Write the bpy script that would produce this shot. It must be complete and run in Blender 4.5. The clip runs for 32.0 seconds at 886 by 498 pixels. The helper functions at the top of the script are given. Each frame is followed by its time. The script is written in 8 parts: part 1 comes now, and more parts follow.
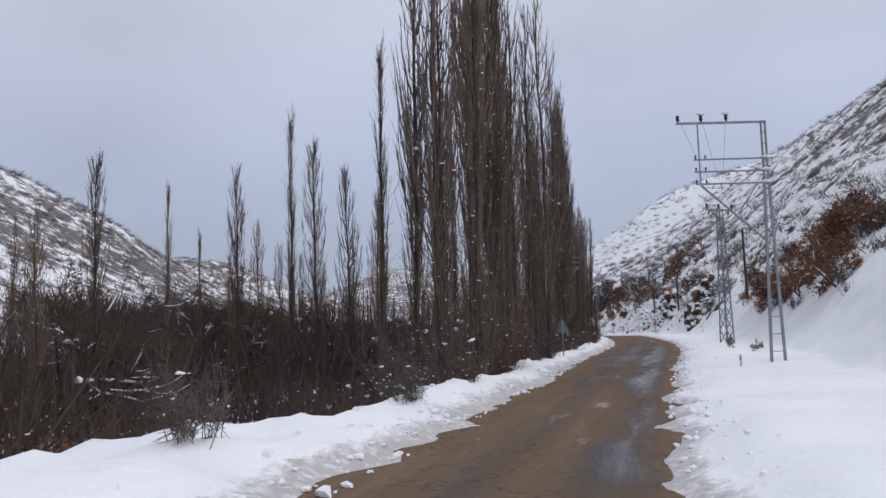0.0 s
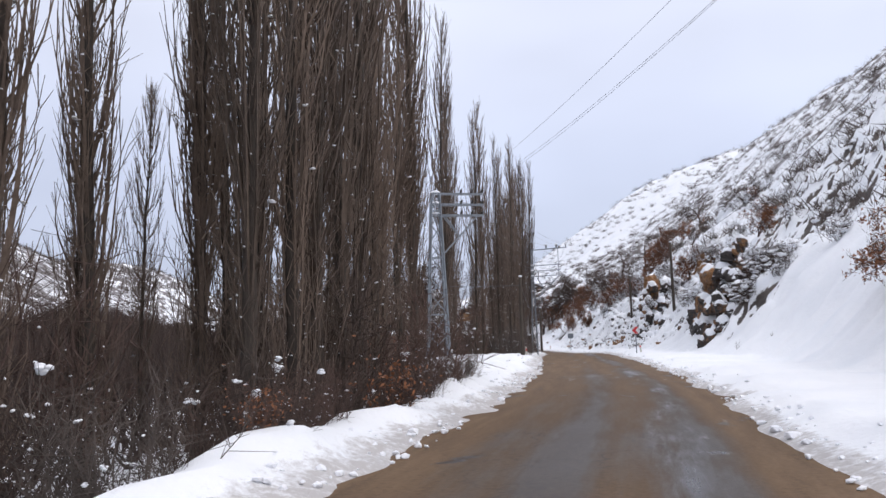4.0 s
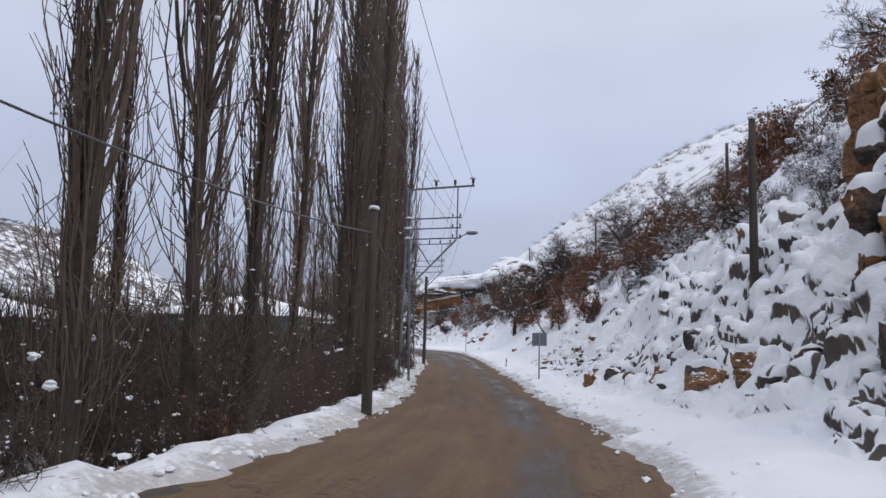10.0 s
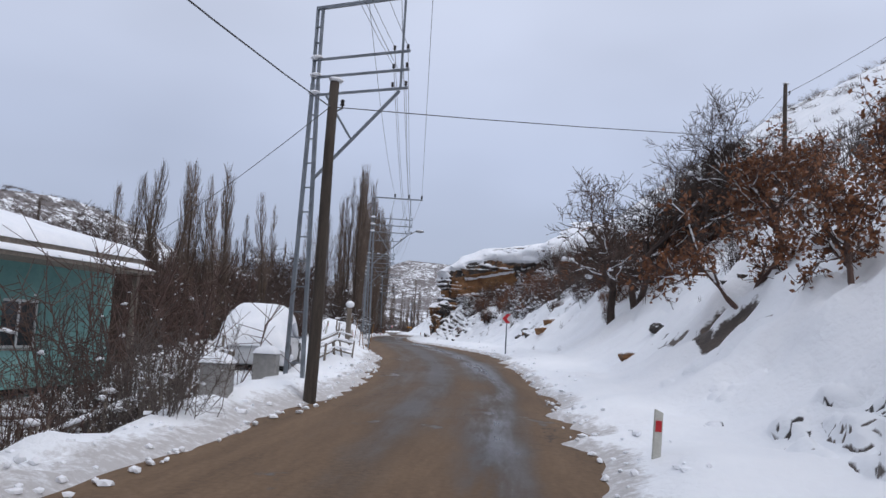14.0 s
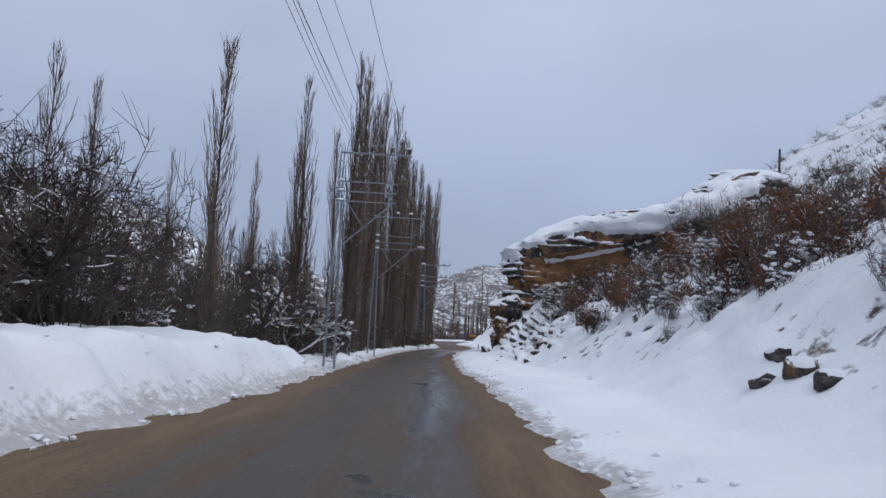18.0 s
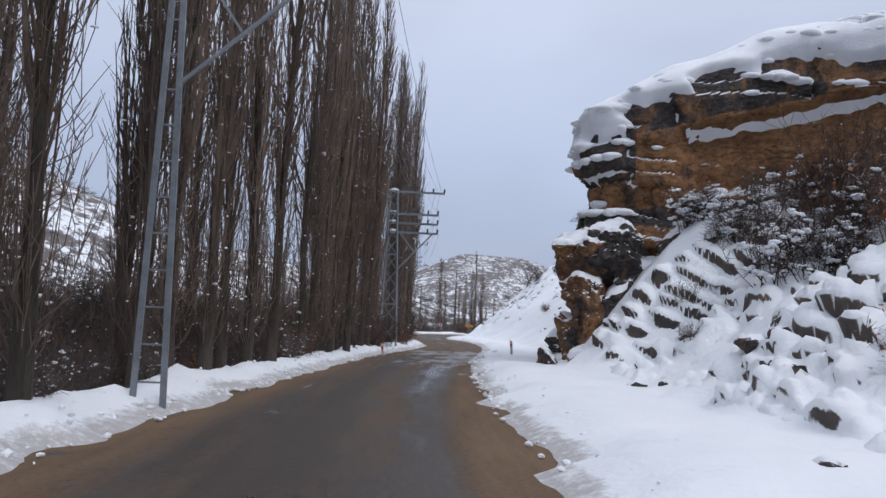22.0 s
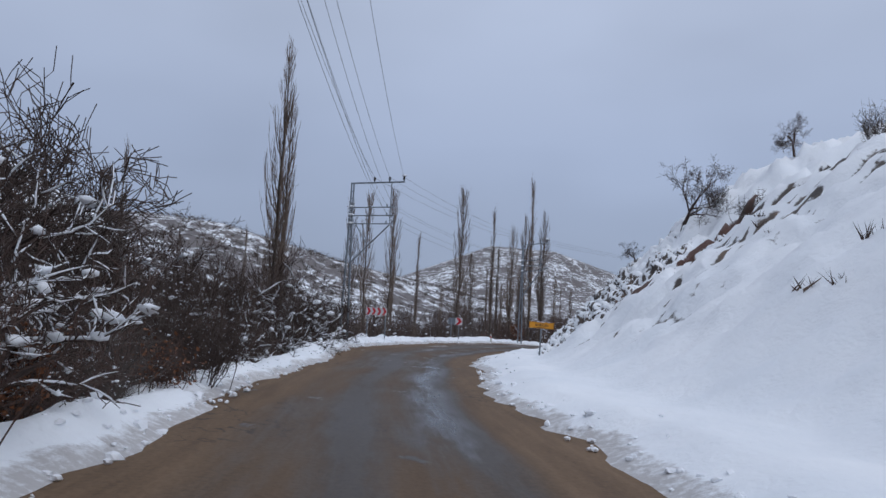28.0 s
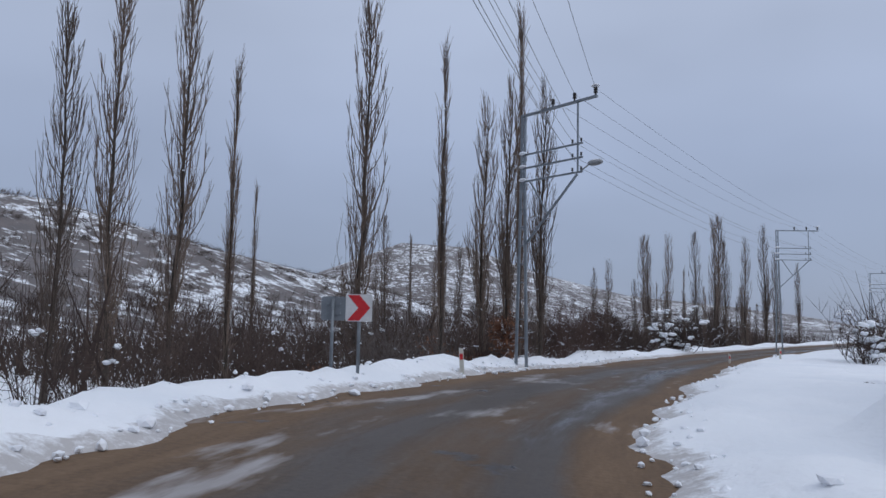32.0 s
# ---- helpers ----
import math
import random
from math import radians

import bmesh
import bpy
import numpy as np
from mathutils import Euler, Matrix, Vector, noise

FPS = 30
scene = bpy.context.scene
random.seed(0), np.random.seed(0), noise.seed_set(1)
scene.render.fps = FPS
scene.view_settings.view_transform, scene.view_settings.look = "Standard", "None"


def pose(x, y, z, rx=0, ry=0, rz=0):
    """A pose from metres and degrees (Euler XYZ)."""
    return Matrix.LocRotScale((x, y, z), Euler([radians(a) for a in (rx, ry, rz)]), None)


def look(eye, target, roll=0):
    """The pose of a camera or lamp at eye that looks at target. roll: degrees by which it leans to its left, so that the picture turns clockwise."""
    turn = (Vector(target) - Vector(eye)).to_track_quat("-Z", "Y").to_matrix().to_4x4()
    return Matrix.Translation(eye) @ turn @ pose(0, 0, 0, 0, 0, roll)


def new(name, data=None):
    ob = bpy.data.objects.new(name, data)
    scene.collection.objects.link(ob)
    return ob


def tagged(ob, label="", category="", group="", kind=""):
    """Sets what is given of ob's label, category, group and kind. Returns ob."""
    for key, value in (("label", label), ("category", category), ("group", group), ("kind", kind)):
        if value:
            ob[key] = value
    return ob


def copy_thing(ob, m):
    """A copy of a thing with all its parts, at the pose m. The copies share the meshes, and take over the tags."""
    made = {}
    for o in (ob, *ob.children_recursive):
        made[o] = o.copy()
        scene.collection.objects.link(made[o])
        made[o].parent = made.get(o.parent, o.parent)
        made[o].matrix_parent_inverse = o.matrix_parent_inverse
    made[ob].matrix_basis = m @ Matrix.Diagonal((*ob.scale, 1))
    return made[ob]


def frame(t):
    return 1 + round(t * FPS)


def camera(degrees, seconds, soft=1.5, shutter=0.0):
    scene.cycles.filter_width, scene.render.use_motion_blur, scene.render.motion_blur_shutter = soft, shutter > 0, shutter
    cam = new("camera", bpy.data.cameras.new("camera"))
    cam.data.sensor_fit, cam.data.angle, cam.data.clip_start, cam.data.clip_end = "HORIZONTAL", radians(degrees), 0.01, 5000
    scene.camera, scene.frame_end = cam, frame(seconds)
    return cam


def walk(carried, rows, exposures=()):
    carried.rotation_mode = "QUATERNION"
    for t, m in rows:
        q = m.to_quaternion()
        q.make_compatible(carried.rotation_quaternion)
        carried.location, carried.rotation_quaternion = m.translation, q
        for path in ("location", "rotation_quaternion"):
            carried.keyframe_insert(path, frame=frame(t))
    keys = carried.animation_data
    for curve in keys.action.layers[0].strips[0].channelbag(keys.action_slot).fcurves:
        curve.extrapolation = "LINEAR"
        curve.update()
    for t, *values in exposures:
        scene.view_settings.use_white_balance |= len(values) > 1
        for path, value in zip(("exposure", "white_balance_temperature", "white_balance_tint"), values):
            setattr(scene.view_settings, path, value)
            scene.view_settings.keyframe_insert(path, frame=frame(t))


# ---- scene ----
cam = camera(59.1, 32.0, soft=1.5)
PATH = [
    (0, (22.548, 55.349, 1.573), (22.3776, 57.3314, 1.7743), -1.44),
    (0.5, (23.6, 61.162, 1.431), (23.4123, 63.1424, 1.6362), -1.70),
    (1, (24.329, 66.878, 1.359), (24.1456, 68.8581, 1.5708), -1.73),
    (1.5, (25.018, 72.385, 1.311), (24.872, 74.3681, 1.5235), -1.73),
    (2, (25.856, 77.77, 1.273), (25.7228, 79.7538, 1.49), -1.67),
    (2.5, (26.827, 83.054, 1.218), (26.6995, 85.0377, 1.4373), -1.35),
    (3, (27.853, 88.36, 1.229), (27.7296, 90.3441, 1.451), -1.44),
    (3.5, (28.883, 93.499, 1.256), (28.7668, 95.4822, 1.4836), -1.47),
    (4, (29.773, 98.476, 1.273), (29.6684, 100.4597, 1.505), -1.40),
    (4.5, (30.59, 103.314, 1.271), (30.5008, 105.2985, 1.5045), -1.27),
    (6.5, (33.872, 121.933, 1.315), (33.8637, 123.9196, 1.5432), -1.17),
    (7, (34.662, 126.422, 1.286), (34.6432, 128.4086, 1.5173), -0.68),
    (7.5, (35.356, 130.923, 1.28), (35.319, 132.9094, 1.512), -0.36),
    (8, (35.906, 135.49, 1.29), (35.8552, 137.4762, 1.5228), -0.01),
    (8.5, (36.337, 140.002, 1.335), (36.2716, 141.9876, 1.5693), 0.24),
    (9, (36.671, 144.561, 1.374), (36.5877, 146.5454, 1.6086), 0.54),
    (9.5, (36.91, 149.122, 1.39), (36.7958, 151.1052, 1.6239), 0.93),
    (10, (37.267, 153.73, 1.382), (37.1282, 155.7121, 1.6076), 1.47),
    (10.5, (37.541, 158.35, 1.365), (37.3854, 160.3327, 1.5812), 1.92),
    (11, (37.708, 163.017, 1.324), (37.5405, 164.9993, 1.5346), 2.49),
    (11.5, (37.893, 167.692, 1.255), (37.7084, 169.6723, 1.4646), 2.85),
    (12, (37.819, 172.413, 1.125), (37.6289, 174.393, 1.3342), 2.32),
    (12.5, (37.616, 177.329, 1.05), (37.4181, 179.3085, 1.2588), 2.38),
    (13, (37.331, 182.3, 1.0), (37.1201, 184.278, 1.2084), 2.73),
    (13.5, (37.091, 187.178, 0.987), (36.8295, 189.1497, 1.1964), 3.12),
    (15.5, (35.681, 204.431, 0.993), (35.3155, 206.3865, 1.2024), 2.78),
    (16, (35.179, 208.748, 1.032), (34.7672, 210.694, 1.2411), 2.79),
    (16.5, (34.666, 213.096, 1.119), (34.2084, 215.0317, 1.3298), 2.69),
    (17, (34.049, 217.462, 1.245), (33.5713, 219.3919, 1.4596), 2.66),
    (17.5, (33.277, 221.843, 1.364), (32.7924, 223.7717, 1.5793), 2.77),
    (18, (32.326, 226.227, 1.42), (31.8377, 228.1537, 1.6374), 2.99),
    (18.5, (31.347, 230.644, 1.433), (30.8566, 232.5707, 1.6488), 3.04),
    (19, (30.351, 235.061, 1.405), (29.8603, 236.9872, 1.6224), 3.14),
    (19.5, (29.274, 239.508, 1.358), (28.7814, 241.4346, 1.5751), 2.93),
    (20, (28.064, 243.911, 1.332), (27.5793, 245.839, 1.5487), 2.66),
    (20.5, (26.812, 248.331, 1.315), (26.335, 250.2619, 1.5293), 2.58),
    (21, (25.546, 252.827, 1.291), (25.0784, 254.7598, 1.5012), 2.60),
    (21.5, (24.236, 257.469, 1.245), (23.7832, 259.4064, 1.4475), 2.54),
    (22, (22.927, 262.3, 1.179), (22.4882, 264.2413, 1.3787), 2.28),
    (22.5, (21.742, 267.323, 1.135), (21.3126, 269.2663, 1.3313), 2.25),
    (23, (20.852, 272.397, 1.162), (20.4206, 274.3405, 1.3561), 3.11),
    (23.5, (20.077, 277.526, 1.23), (19.6412, 279.4682, 1.4183), 4.16),
    (24, (19.248, 282.755, 1.306), (18.8073, 284.6973, 1.4877), 4.43),
    (24.5, (18.245, 288.094, 1.357), (17.7992, 290.0361, 1.5329), 4.08),
    (25, (17.152, 293.581, 1.367), (16.7029, 295.5223, 1.537), 3.55),
    (25.5, (16.086, 299.18, 1.349), (15.6388, 301.1214, 1.5209), 3.15),
    (26, (14.877, 304.726, 1.306), (14.4388, 306.6695, 1.4832), 2.83),
    (26.5, (13.49, 310.167, 1.265), (13.0532, 312.11, 1.4456), 2.75),
    (28.5, (7.693, 330.354, 1.368), (7.1663, 332.2742, 1.5599), 3.11),
    (29, (6.198, 335.278, 1.344), (5.6634, 337.196, 1.5372), 3.16),
    (29.5, (4.78, 340.169, 1.325), (4.244, 342.0856, 1.5193), 3.08),
    (30, (3.422, 344.381, 1.337), (2.9037, 346.3026, 1.5342), 2.81),
    (30.5, (2.563, 348.45, 1.322), (2.0761, 350.3793, 1.5242), 2.49),
    (31, (1.793, 352.637, 1.292), (1.3723, 354.5818, 1.4969), 2.10),
    (31.5, (1.201, 356.976, 1.258), (0.8275, 358.9301, 1.4615), 1.72),
    (32, (0.9, 361.466, 1.243), (0.6216, 363.436, 1.4427), 1.18),
]
EXPOSURES = [(0, -0.14, 6570, 13), (1, -0.06, 6570, 13), (2, 0.06, 6600, 13), (3, 0.25, 6720, 14), (4, 0.4, 6720, 14), (6.5, 0.3, 6520, 13), (7, 0.2, 6520, 13), (8.5, 0.05, 6520, 13), (13, 0.05, 6520, 13), (15.5, -0.18, 6170, 12), (17, -0.28, 6070, 11), (19, -0.26, 6120, 12), (22, 0.0, 6320, 12), (23, 0.1, 6420, 13), (24.5, 0.15, 6320, 12), (26, -0.2, 6120, 11), (29, -0.4, 6020, 11), (32, -0.42, 6020, 11)]
# Everything below is in metres; the road runs roughly along +y.
walk(cam, [(t, look(eye, target, roll)) for t, eye, target, roll in PATH],
     exposures=EXPOSURES)

# ------------------------------------------------------------------ light
world = bpy.data.worlds.new("winter_sky")
scene.world = world
world.use_nodes = True
wn, wl = world.node_tree.nodes, world.node_tree.links
wn.clear()
w_out = wn.new("ShaderNodeOutputWorld")
w_bg = wn.new("ShaderNodeBackground")
w_bg.inputs["Strength"].default_value = 1.0
w_sky = wn.new("ShaderNodeTexSky")
w_sky.sky_type = "NISHITA"
w_sky.sun_disc = False
w_sky.sun_elevation = radians(38)
w_sky.sun_rotation = radians(60)
w_geo = wn.new("ShaderNodeTexCoord")
w_sep = wn.new("ShaderNodeSeparateXYZ")
wl.new(w_geo.outputs["Generated"], w_sep.inputs[0])
# an overcast layer: paler towards the zenith, with soft uneven cloud
w_ramp = wn.new("ShaderNodeValToRGB")
w_ramp.color_ramp.elements[0].position = 0.0
w_ramp.color_ramp.elements[0].color = (0.41, 0.475, 0.615, 1)
w_ramp.color_ramp.elements[1].position = 0.85
w_ramp.color_ramp.elements[1].color = (0.93, 0.98, 1.08, 1)
e = w_ramp.color_ramp.elements.new(0.22)
e.color = (0.50, 0.57, 0.725, 1)
wl.new(w_sep.outputs["Z"], w_ramp.inputs[0])
w_noise = wn.new("ShaderNodeTexNoise")
w_noise.inputs["Scale"].default_value = 1.7
w_noise.inputs["Detail"].default_value = 3.0
w_map = wn.new("ShaderNodeMapping")
w_map.inputs["Scale"].default_value = (1.0, 1.0, 2.2)
wl.new(w_geo.outputs["Generated"], w_map.inputs[0])
wl.new(w_map.outputs[0], w_noise.inputs["Vector"])
w_cl = wn.new("ShaderNodeMapRange")
w_cl.inputs["From Min"].default_value, w_cl.inputs["From Max"].default_value = 0.3, 0.7
w_cl.inputs["To Min"].default_value, w_cl.inputs["To Max"].default_value = 0.88, 1.16
wl.new(w_noise.outputs["Fac"], w_cl.inputs["Value"])
w_mul = wn.new("ShaderNodeVectorMath")
w_mul.operation = "SCALE"
wl.new(w_ramp.outputs[0], w_mul.inputs[0])
wl.new(w_cl.outputs[0], w_mul.inputs["Scale"])
w_skys = wn.new("ShaderNodeVectorMath")
w_skys.operation = "SCALE"
w_skys.inputs["Scale"].default_value = 0.06
wl.new(w_sky.outputs[0], w_skys.inputs[0])
w_mix = wn.new("ShaderNodeMix")
w_mix.data_type = "RGBA"
w_mix.inputs[0].default_value = 0.86
wl.new(w_skys.outputs[0], w_mix.inputs[6])
wl.new(w_mul.outputs[0], w_mix.inputs[7])
wl.new(w_mix.outputs[2], w_bg.inputs["Color"])
wl.new(w_bg.outputs[0], w_out.inputs[0])

sun_data = bpy.data.lights.new("sun", "SUN")
sun_data.energy = 0.9
sun_data.angle = radians(25)
sun_data.color = (1.0, 0.97, 0.93)
sun = new("sun", sun_data)
sun.matrix_world = look((0, 0, 100), (-55, 40, 30))

# ------------------------------------------------------------------ materials


def shade(name):
    m = bpy.data.materials.new(name)
    m.use_nodes = True
    n, l = m.node_tree.nodes, m.node_tree.links
    return m, n, l, n["Principled BSDF"]


def noise_node(n, l, scale, detail=4.0, rough=0.55, vec=None, stretch=None):
    t = n.new("ShaderNodeTexNoise")
    t.inputs["Scale"].default_value = scale
    t.inputs["Detail"].default_value = detail
    t.inputs["Roughness"].default_value = rough
    if vec is None:
        co = n.new("ShaderNodeTexCoord")
        vec = co.outputs["Object"]
    if stretch:
        mp = n.new("ShaderNodeMapping")
        mp.inputs["Scale"].default_value = stretch
        l.new(vec, mp.inputs[0])
        vec = mp.outputs[0]
    l.new(vec, t.inputs["Vector"])
    return t.outputs["Fac"]


def ramp(n, l, fac, stops):
    r = n.new("ShaderNodeValToRGB")
    while len(r.color_ramp.elements) < len(stops):
        r.color_ramp.elements.new(0.5)
    for el, (p, c) in zip(r.color_ramp.elements, stops):
        el.position, el.color = p, (*c, 1) if len(c) == 3 else c
    l.new(fac, r.inputs[0])
    return r.outputs[0]


def grey(n, l, fac, a, b, lo=0.0, hi=1.0):
    r = n.new("ShaderNodeMapRange")
    r.inputs["From Min"].default_value, r.inputs["From Max"].default_value = a, b
    r.inputs["To Min"].default_value, r.inputs["To Max"].default_value = lo, hi
    l.new(fac, r.inputs["Value"])
    return r.outputs[0]


def mixc(n, l, fac, a, b, mode="MIX"):
    x = n.new("ShaderNodeMix")
    x.data_type, x.blend_type = "RGBA", mode
    for sock, v in ((x.inputs[0], fac), (x.inputs[6], a), (x.inputs[7], b)):
        if isinstance(v, (int, float)):
            sock.default_value = v
        elif isinstance(v, tuple):
            sock.default_value = (*v, 1) if len(v) == 3 else v
        else:
            l.new(v, sock)
    return x.outputs[2]


def calc(n, l, op, a, b=0.0):
    x = n.new("ShaderNodeMath")
    x.operation = op
    for sock, v in zip(x.inputs, (a, b)):
        if isinstance(v, (int, float)):
            sock.default_value = v
        else:
            l.new(v, sock)
    return x.outputs[0]


def bump(n, l, b, height, strength, dist=0.02):
    x = n.new("ShaderNodeBump")
    x.inputs["Strength"].default_value = strength
    x.inputs["Distance"].default_value = dist
    l.new(height, x.inputs["Height"])
    l.new(x.outputs[0], b.inputs["Normal"])


def mottled(name, dark, light, scale, rough=0.8, metal=0.0, relief=0.4, dist=0.01, stretch=None, vary=0.0, fine=9.0):
    """A material with two scales of variation between two colours."""
    m, n, l, b = shade(name)
    big = noise_node(n, l, scale, 3.0, stretch=stretch)
    small = noise_node(n, l, scale * fine, 5.0, stretch=stretch)
    f = calc(n, l, "ADD", calc(n, l, "MULTIPLY", big, 0.6), calc(n, l, "MULTIPLY", small, 0.4))
    c = ramp(n, l, f, [(0.32, dark), (0.68, light)])
    if vary:
        info = n.new("ShaderNodeObjectInfo")
        hsv = n.new("ShaderNodeHueSaturation")
        l.new(grey(n, l, info.outputs["Random"], 0, 1, 1 - vary, 1 + vary), hsv.inputs["Value"])
        l.new(c, hsv.inputs["Color"])
        c = hsv.outputs[0]
    l.new(c, b.inputs["Base Color"])
    b.inputs["Roughness"].default_value = rough
    b.inputs["Metallic"].default_value = metal
    if relief:
        bump(n, l, b, small, relief, dist)
    return m


M_SNOWCAP = mottled("snow_cap", (0.78, 0.81, 0.86), (0.90, 0.91, 0.94), 2.0, 0.65, relief=0.5, dist=0.03)
M_BARK = mottled("poplar_bark", (0.022, 0.017, 0.014), (0.088, 0.069, 0.056), 1.6, 0.9, relief=0.9, dist=0.02, stretch=(3, 3, 0.5), vary=0.25)
M_POP_TWIG = mottled("poplar_twig", (0.070, 0.049, 0.038), (0.185, 0.136, 0.104), 1.1, 0.85, relief=0.0, vary=0.25)
M_DARK_TWIG = mottled("dark_twig", (0.032, 0.021, 0.017), (0.086, 0.057, 0.046), 1.1, 0.9, relief=0.0, vary=0.3)
M_GREY_TWIG = mottled("grey_twig", (0.060, 0.048, 0.043), (0.135, 0.110, 0.096), 1.1, 0.9, relief=0.0, vary=0.25)
M_RED_TWIG = mottled("red_twig", (0.055, 0.034, 0.028), (0.115, 0.070, 0.056), 1.1, 0.9, relief=0.0, vary=0.25)
M_LEAF = mottled("dry_oak_leaf", (0.12, 0.045, 0.020), (0.30, 0.125, 0.055), 2.5, 0.8, relief=0.0, vary=0.25)


def snowy_rock(name, share, scale, stretch):
    """Weathered limestone: dark crust over ochre stone, share of bare ochre; snow dusts what faces up."""
    m, n, l, b = shade(name)
    geo = n.new("ShaderNodeNewGeometry")
    pos = geo.outputs["Position"]
    big = noise_node(n, l, scale, 4.0, vec=pos, stretch=stretch)
    small = noise_node(n, l, scale * 8, 7.0, 0.68, vec=pos, stretch=stretch)
    f = calc(n, l, "ADD", calc(n, l, "MULTIPLY", big, 0.55), calc(n, l, "MULTIPLY", small, 0.45))
    ochre = ramp(n, l, f, [(0.28, (0.085, 0.040, 0.02)), (0.46, (0.225, 0.110, 0.048)), (0.60, (0.36, 0.19, 0.088)), (0.75, (0.45, 0.30, 0.175))])
    crust = ramp(n, l, small, [(0.30, (0.018, 0.016, 0.016)), (0.5, (0.052, 0.045, 0.043)), (0.72, (0.15, 0.128, 0.115))])
    where = calc(n, l, "ADD", calc(n, l, "MULTIPLY", noise_node(n, l, scale * 1.3, 6.0, 0.7, vec=pos, stretch=(1, 1, 0.6)), 0.8), calc(n, l, "MULTIPLY", small, 0.2))
    c = mixc(n, l, grey(n, l, where, share - 0.035, share + 0.035), ochre, crust)
    veins = noise_node(n, l, scale * 4, 3.0, 0.5, vec=pos, stretch=(1, 1, 3.2))
    crack = grey(n, l, calc(n, l, "ABSOLUTE", calc(n, l, "SUBTRACT", veins, 0.5)), 0.0, 0.018, 0.75, 0.0)
    c = mixc(n, l, crack, c, (0.012, 0.010, 0.009))
    sep = n.new("ShaderNodeSeparateXYZ")
    l.new(geo.outputs["Normal"], sep.inputs[0])
    lie = calc(n, l, "ADD", sep.outputs["Z"], calc(n, l, "MULTIPLY", calc(n, l, "SUBTRACT", noise_node(n, l, 2.6, 6.0, vec=pos), 0.5), 0.7))
    c = mixc(n, l, grey(n, l, lie, 0.66, 0.76), c, (0.86, 0.88, 0.91))
    l.new(c, b.inputs["Base Color"])
    b.inputs["Roughness"].default_value = 0.9
    bump(n, l, b, calc(n, l, "SUBTRACT", f, calc(n, l, "MULTIPLY", crack, 0.4)), 1.0, 0.16)
    return m


M_ROCK = snowy_rock("dark_limestone_snow", 0.44, 0.6, (1, 1, 2.4))
M_OCHRE = snowy_rock("ochre_limestone_snow", 0.56, 0.5, (1, 1, 1.7))
M_STEEL = mottled("galvanised_steel", (0.16, 0.18, 0.205), (0.30, 0.33, 0.36), 3.0, 0.55, 0.55, relief=0.2)
M_PORCELAIN = mottled("brown_porcelain", (0.012, 0.010, 0.010), (0.03, 0.022, 0.02), 6.0, 0.3, relief=0.0)
M_WIRE = mottled("aluminium_wire", (0.10, 0.105, 0.115), (0.17, 0.175, 0.19), 8.0, 0.6, 0.4, relief=0.0)
M_WOOD = mottled("tarred_wood", (0.030, 0.024, 0.020), (0.085, 0.066, 0.052), 3.0, 0.85, relief=0.6, stretch=(4, 4, 0.4))
M_GREYWOOD = mottled("weathered_wood", (0.10, 0.085, 0.070), (0.26, 0.22, 0.185), 4.0, 0.9, relief=0.6, stretch=(3, 3, 0.5))
M_SIGNBACK = mottled("sign_back", (0.15, 0.17, 0.19), (0.23, 0.25, 0.275), 3.0, 0.5, 0.3, relief=0.1)
M_SIGNPOST = mottled("sign_post_steel", (0.13, 0.15, 0.17), (0.24, 0.26, 0.28), 5.0, 0.5, 0.5, relief=0.1)
M_WHITE = mottled("sign_white", (0.50, 0.51, 0.52), (0.66, 0.66, 0.67), 3.0, 0.5, relief=0.0)
M_RED = mottled("sign_red", (0.42, 0.012, 0.018), (0.60, 0.025, 0.03), 3.0, 0.45, relief=0.0)
M_YELLOW = mottled("sign_yellow", (0.60, 0.235, 0.008), (0.74, 0.32, 0.014), 2.0, 0.5, relief=0.0)
M_BLACK = mottled("sign_black", (0.012, 0.012, 0.012), (0.03, 0.03, 0.03), 4.0, 0.6, relief=0.0)
M_POSTWHITE = mottled("delineator_plastic", (0.42, 0.41, 0.36), (0.62, 0.61, 0.56), 4.0, 0.5, relief=0.1)
M_PLASTER = mottled("turquoise_plaster", (0.10, 0.24, 0.23), (0.20, 0.37, 0.35), 0.8, 0.9, relief=0.4)
M_TERRACOTTA = mottled("terracotta_plaster", (0.26, 0.105, 0.065), (0.40, 0.18, 0.12), 1.2, 0.9, relief=0.4)
M_CONCRETE = mottled("grey_concrete", (0.18, 0.18, 0.175), (0.34, 0.33, 0.32), 1.5, 0.9, relief=0.5)
M_GLASS = mottled("dark_pane", (0.02, 0.025, 0.03), (0.045, 0.05, 0.055), 2.0, 0.08, relief=0.0)
M_RUST = mottled("rusty_metal", (0.12, 0.055, 0.02), (0.30, 0.15, 0.05), 3.0, 0.8, relief=0.5)
M_CARPAINT = mottled("white_car_paint", (0.46, 0.47, 0.48), (0.58, 0.58, 0.585), 1.2, 0.35, relief=0.0)
M_TYRE = mottled("tyre_rubber", (0.012, 0.012, 0.013), (0.035, 0.034, 0.034), 5.0, 0.85, relief=0.3)
M_RIM = mottled("alloy_rim", (0.28, 0.29, 0.30), (0.45, 0.46, 0.47), 6.0, 0.35, 0.8, relief=0.0)
M_LAMP = mottled("street_lamp_shell", (0.20, 0.21, 0.22), (0.34, 0.35, 0.36), 4.0, 0.5, 0.3, relief=0.0)


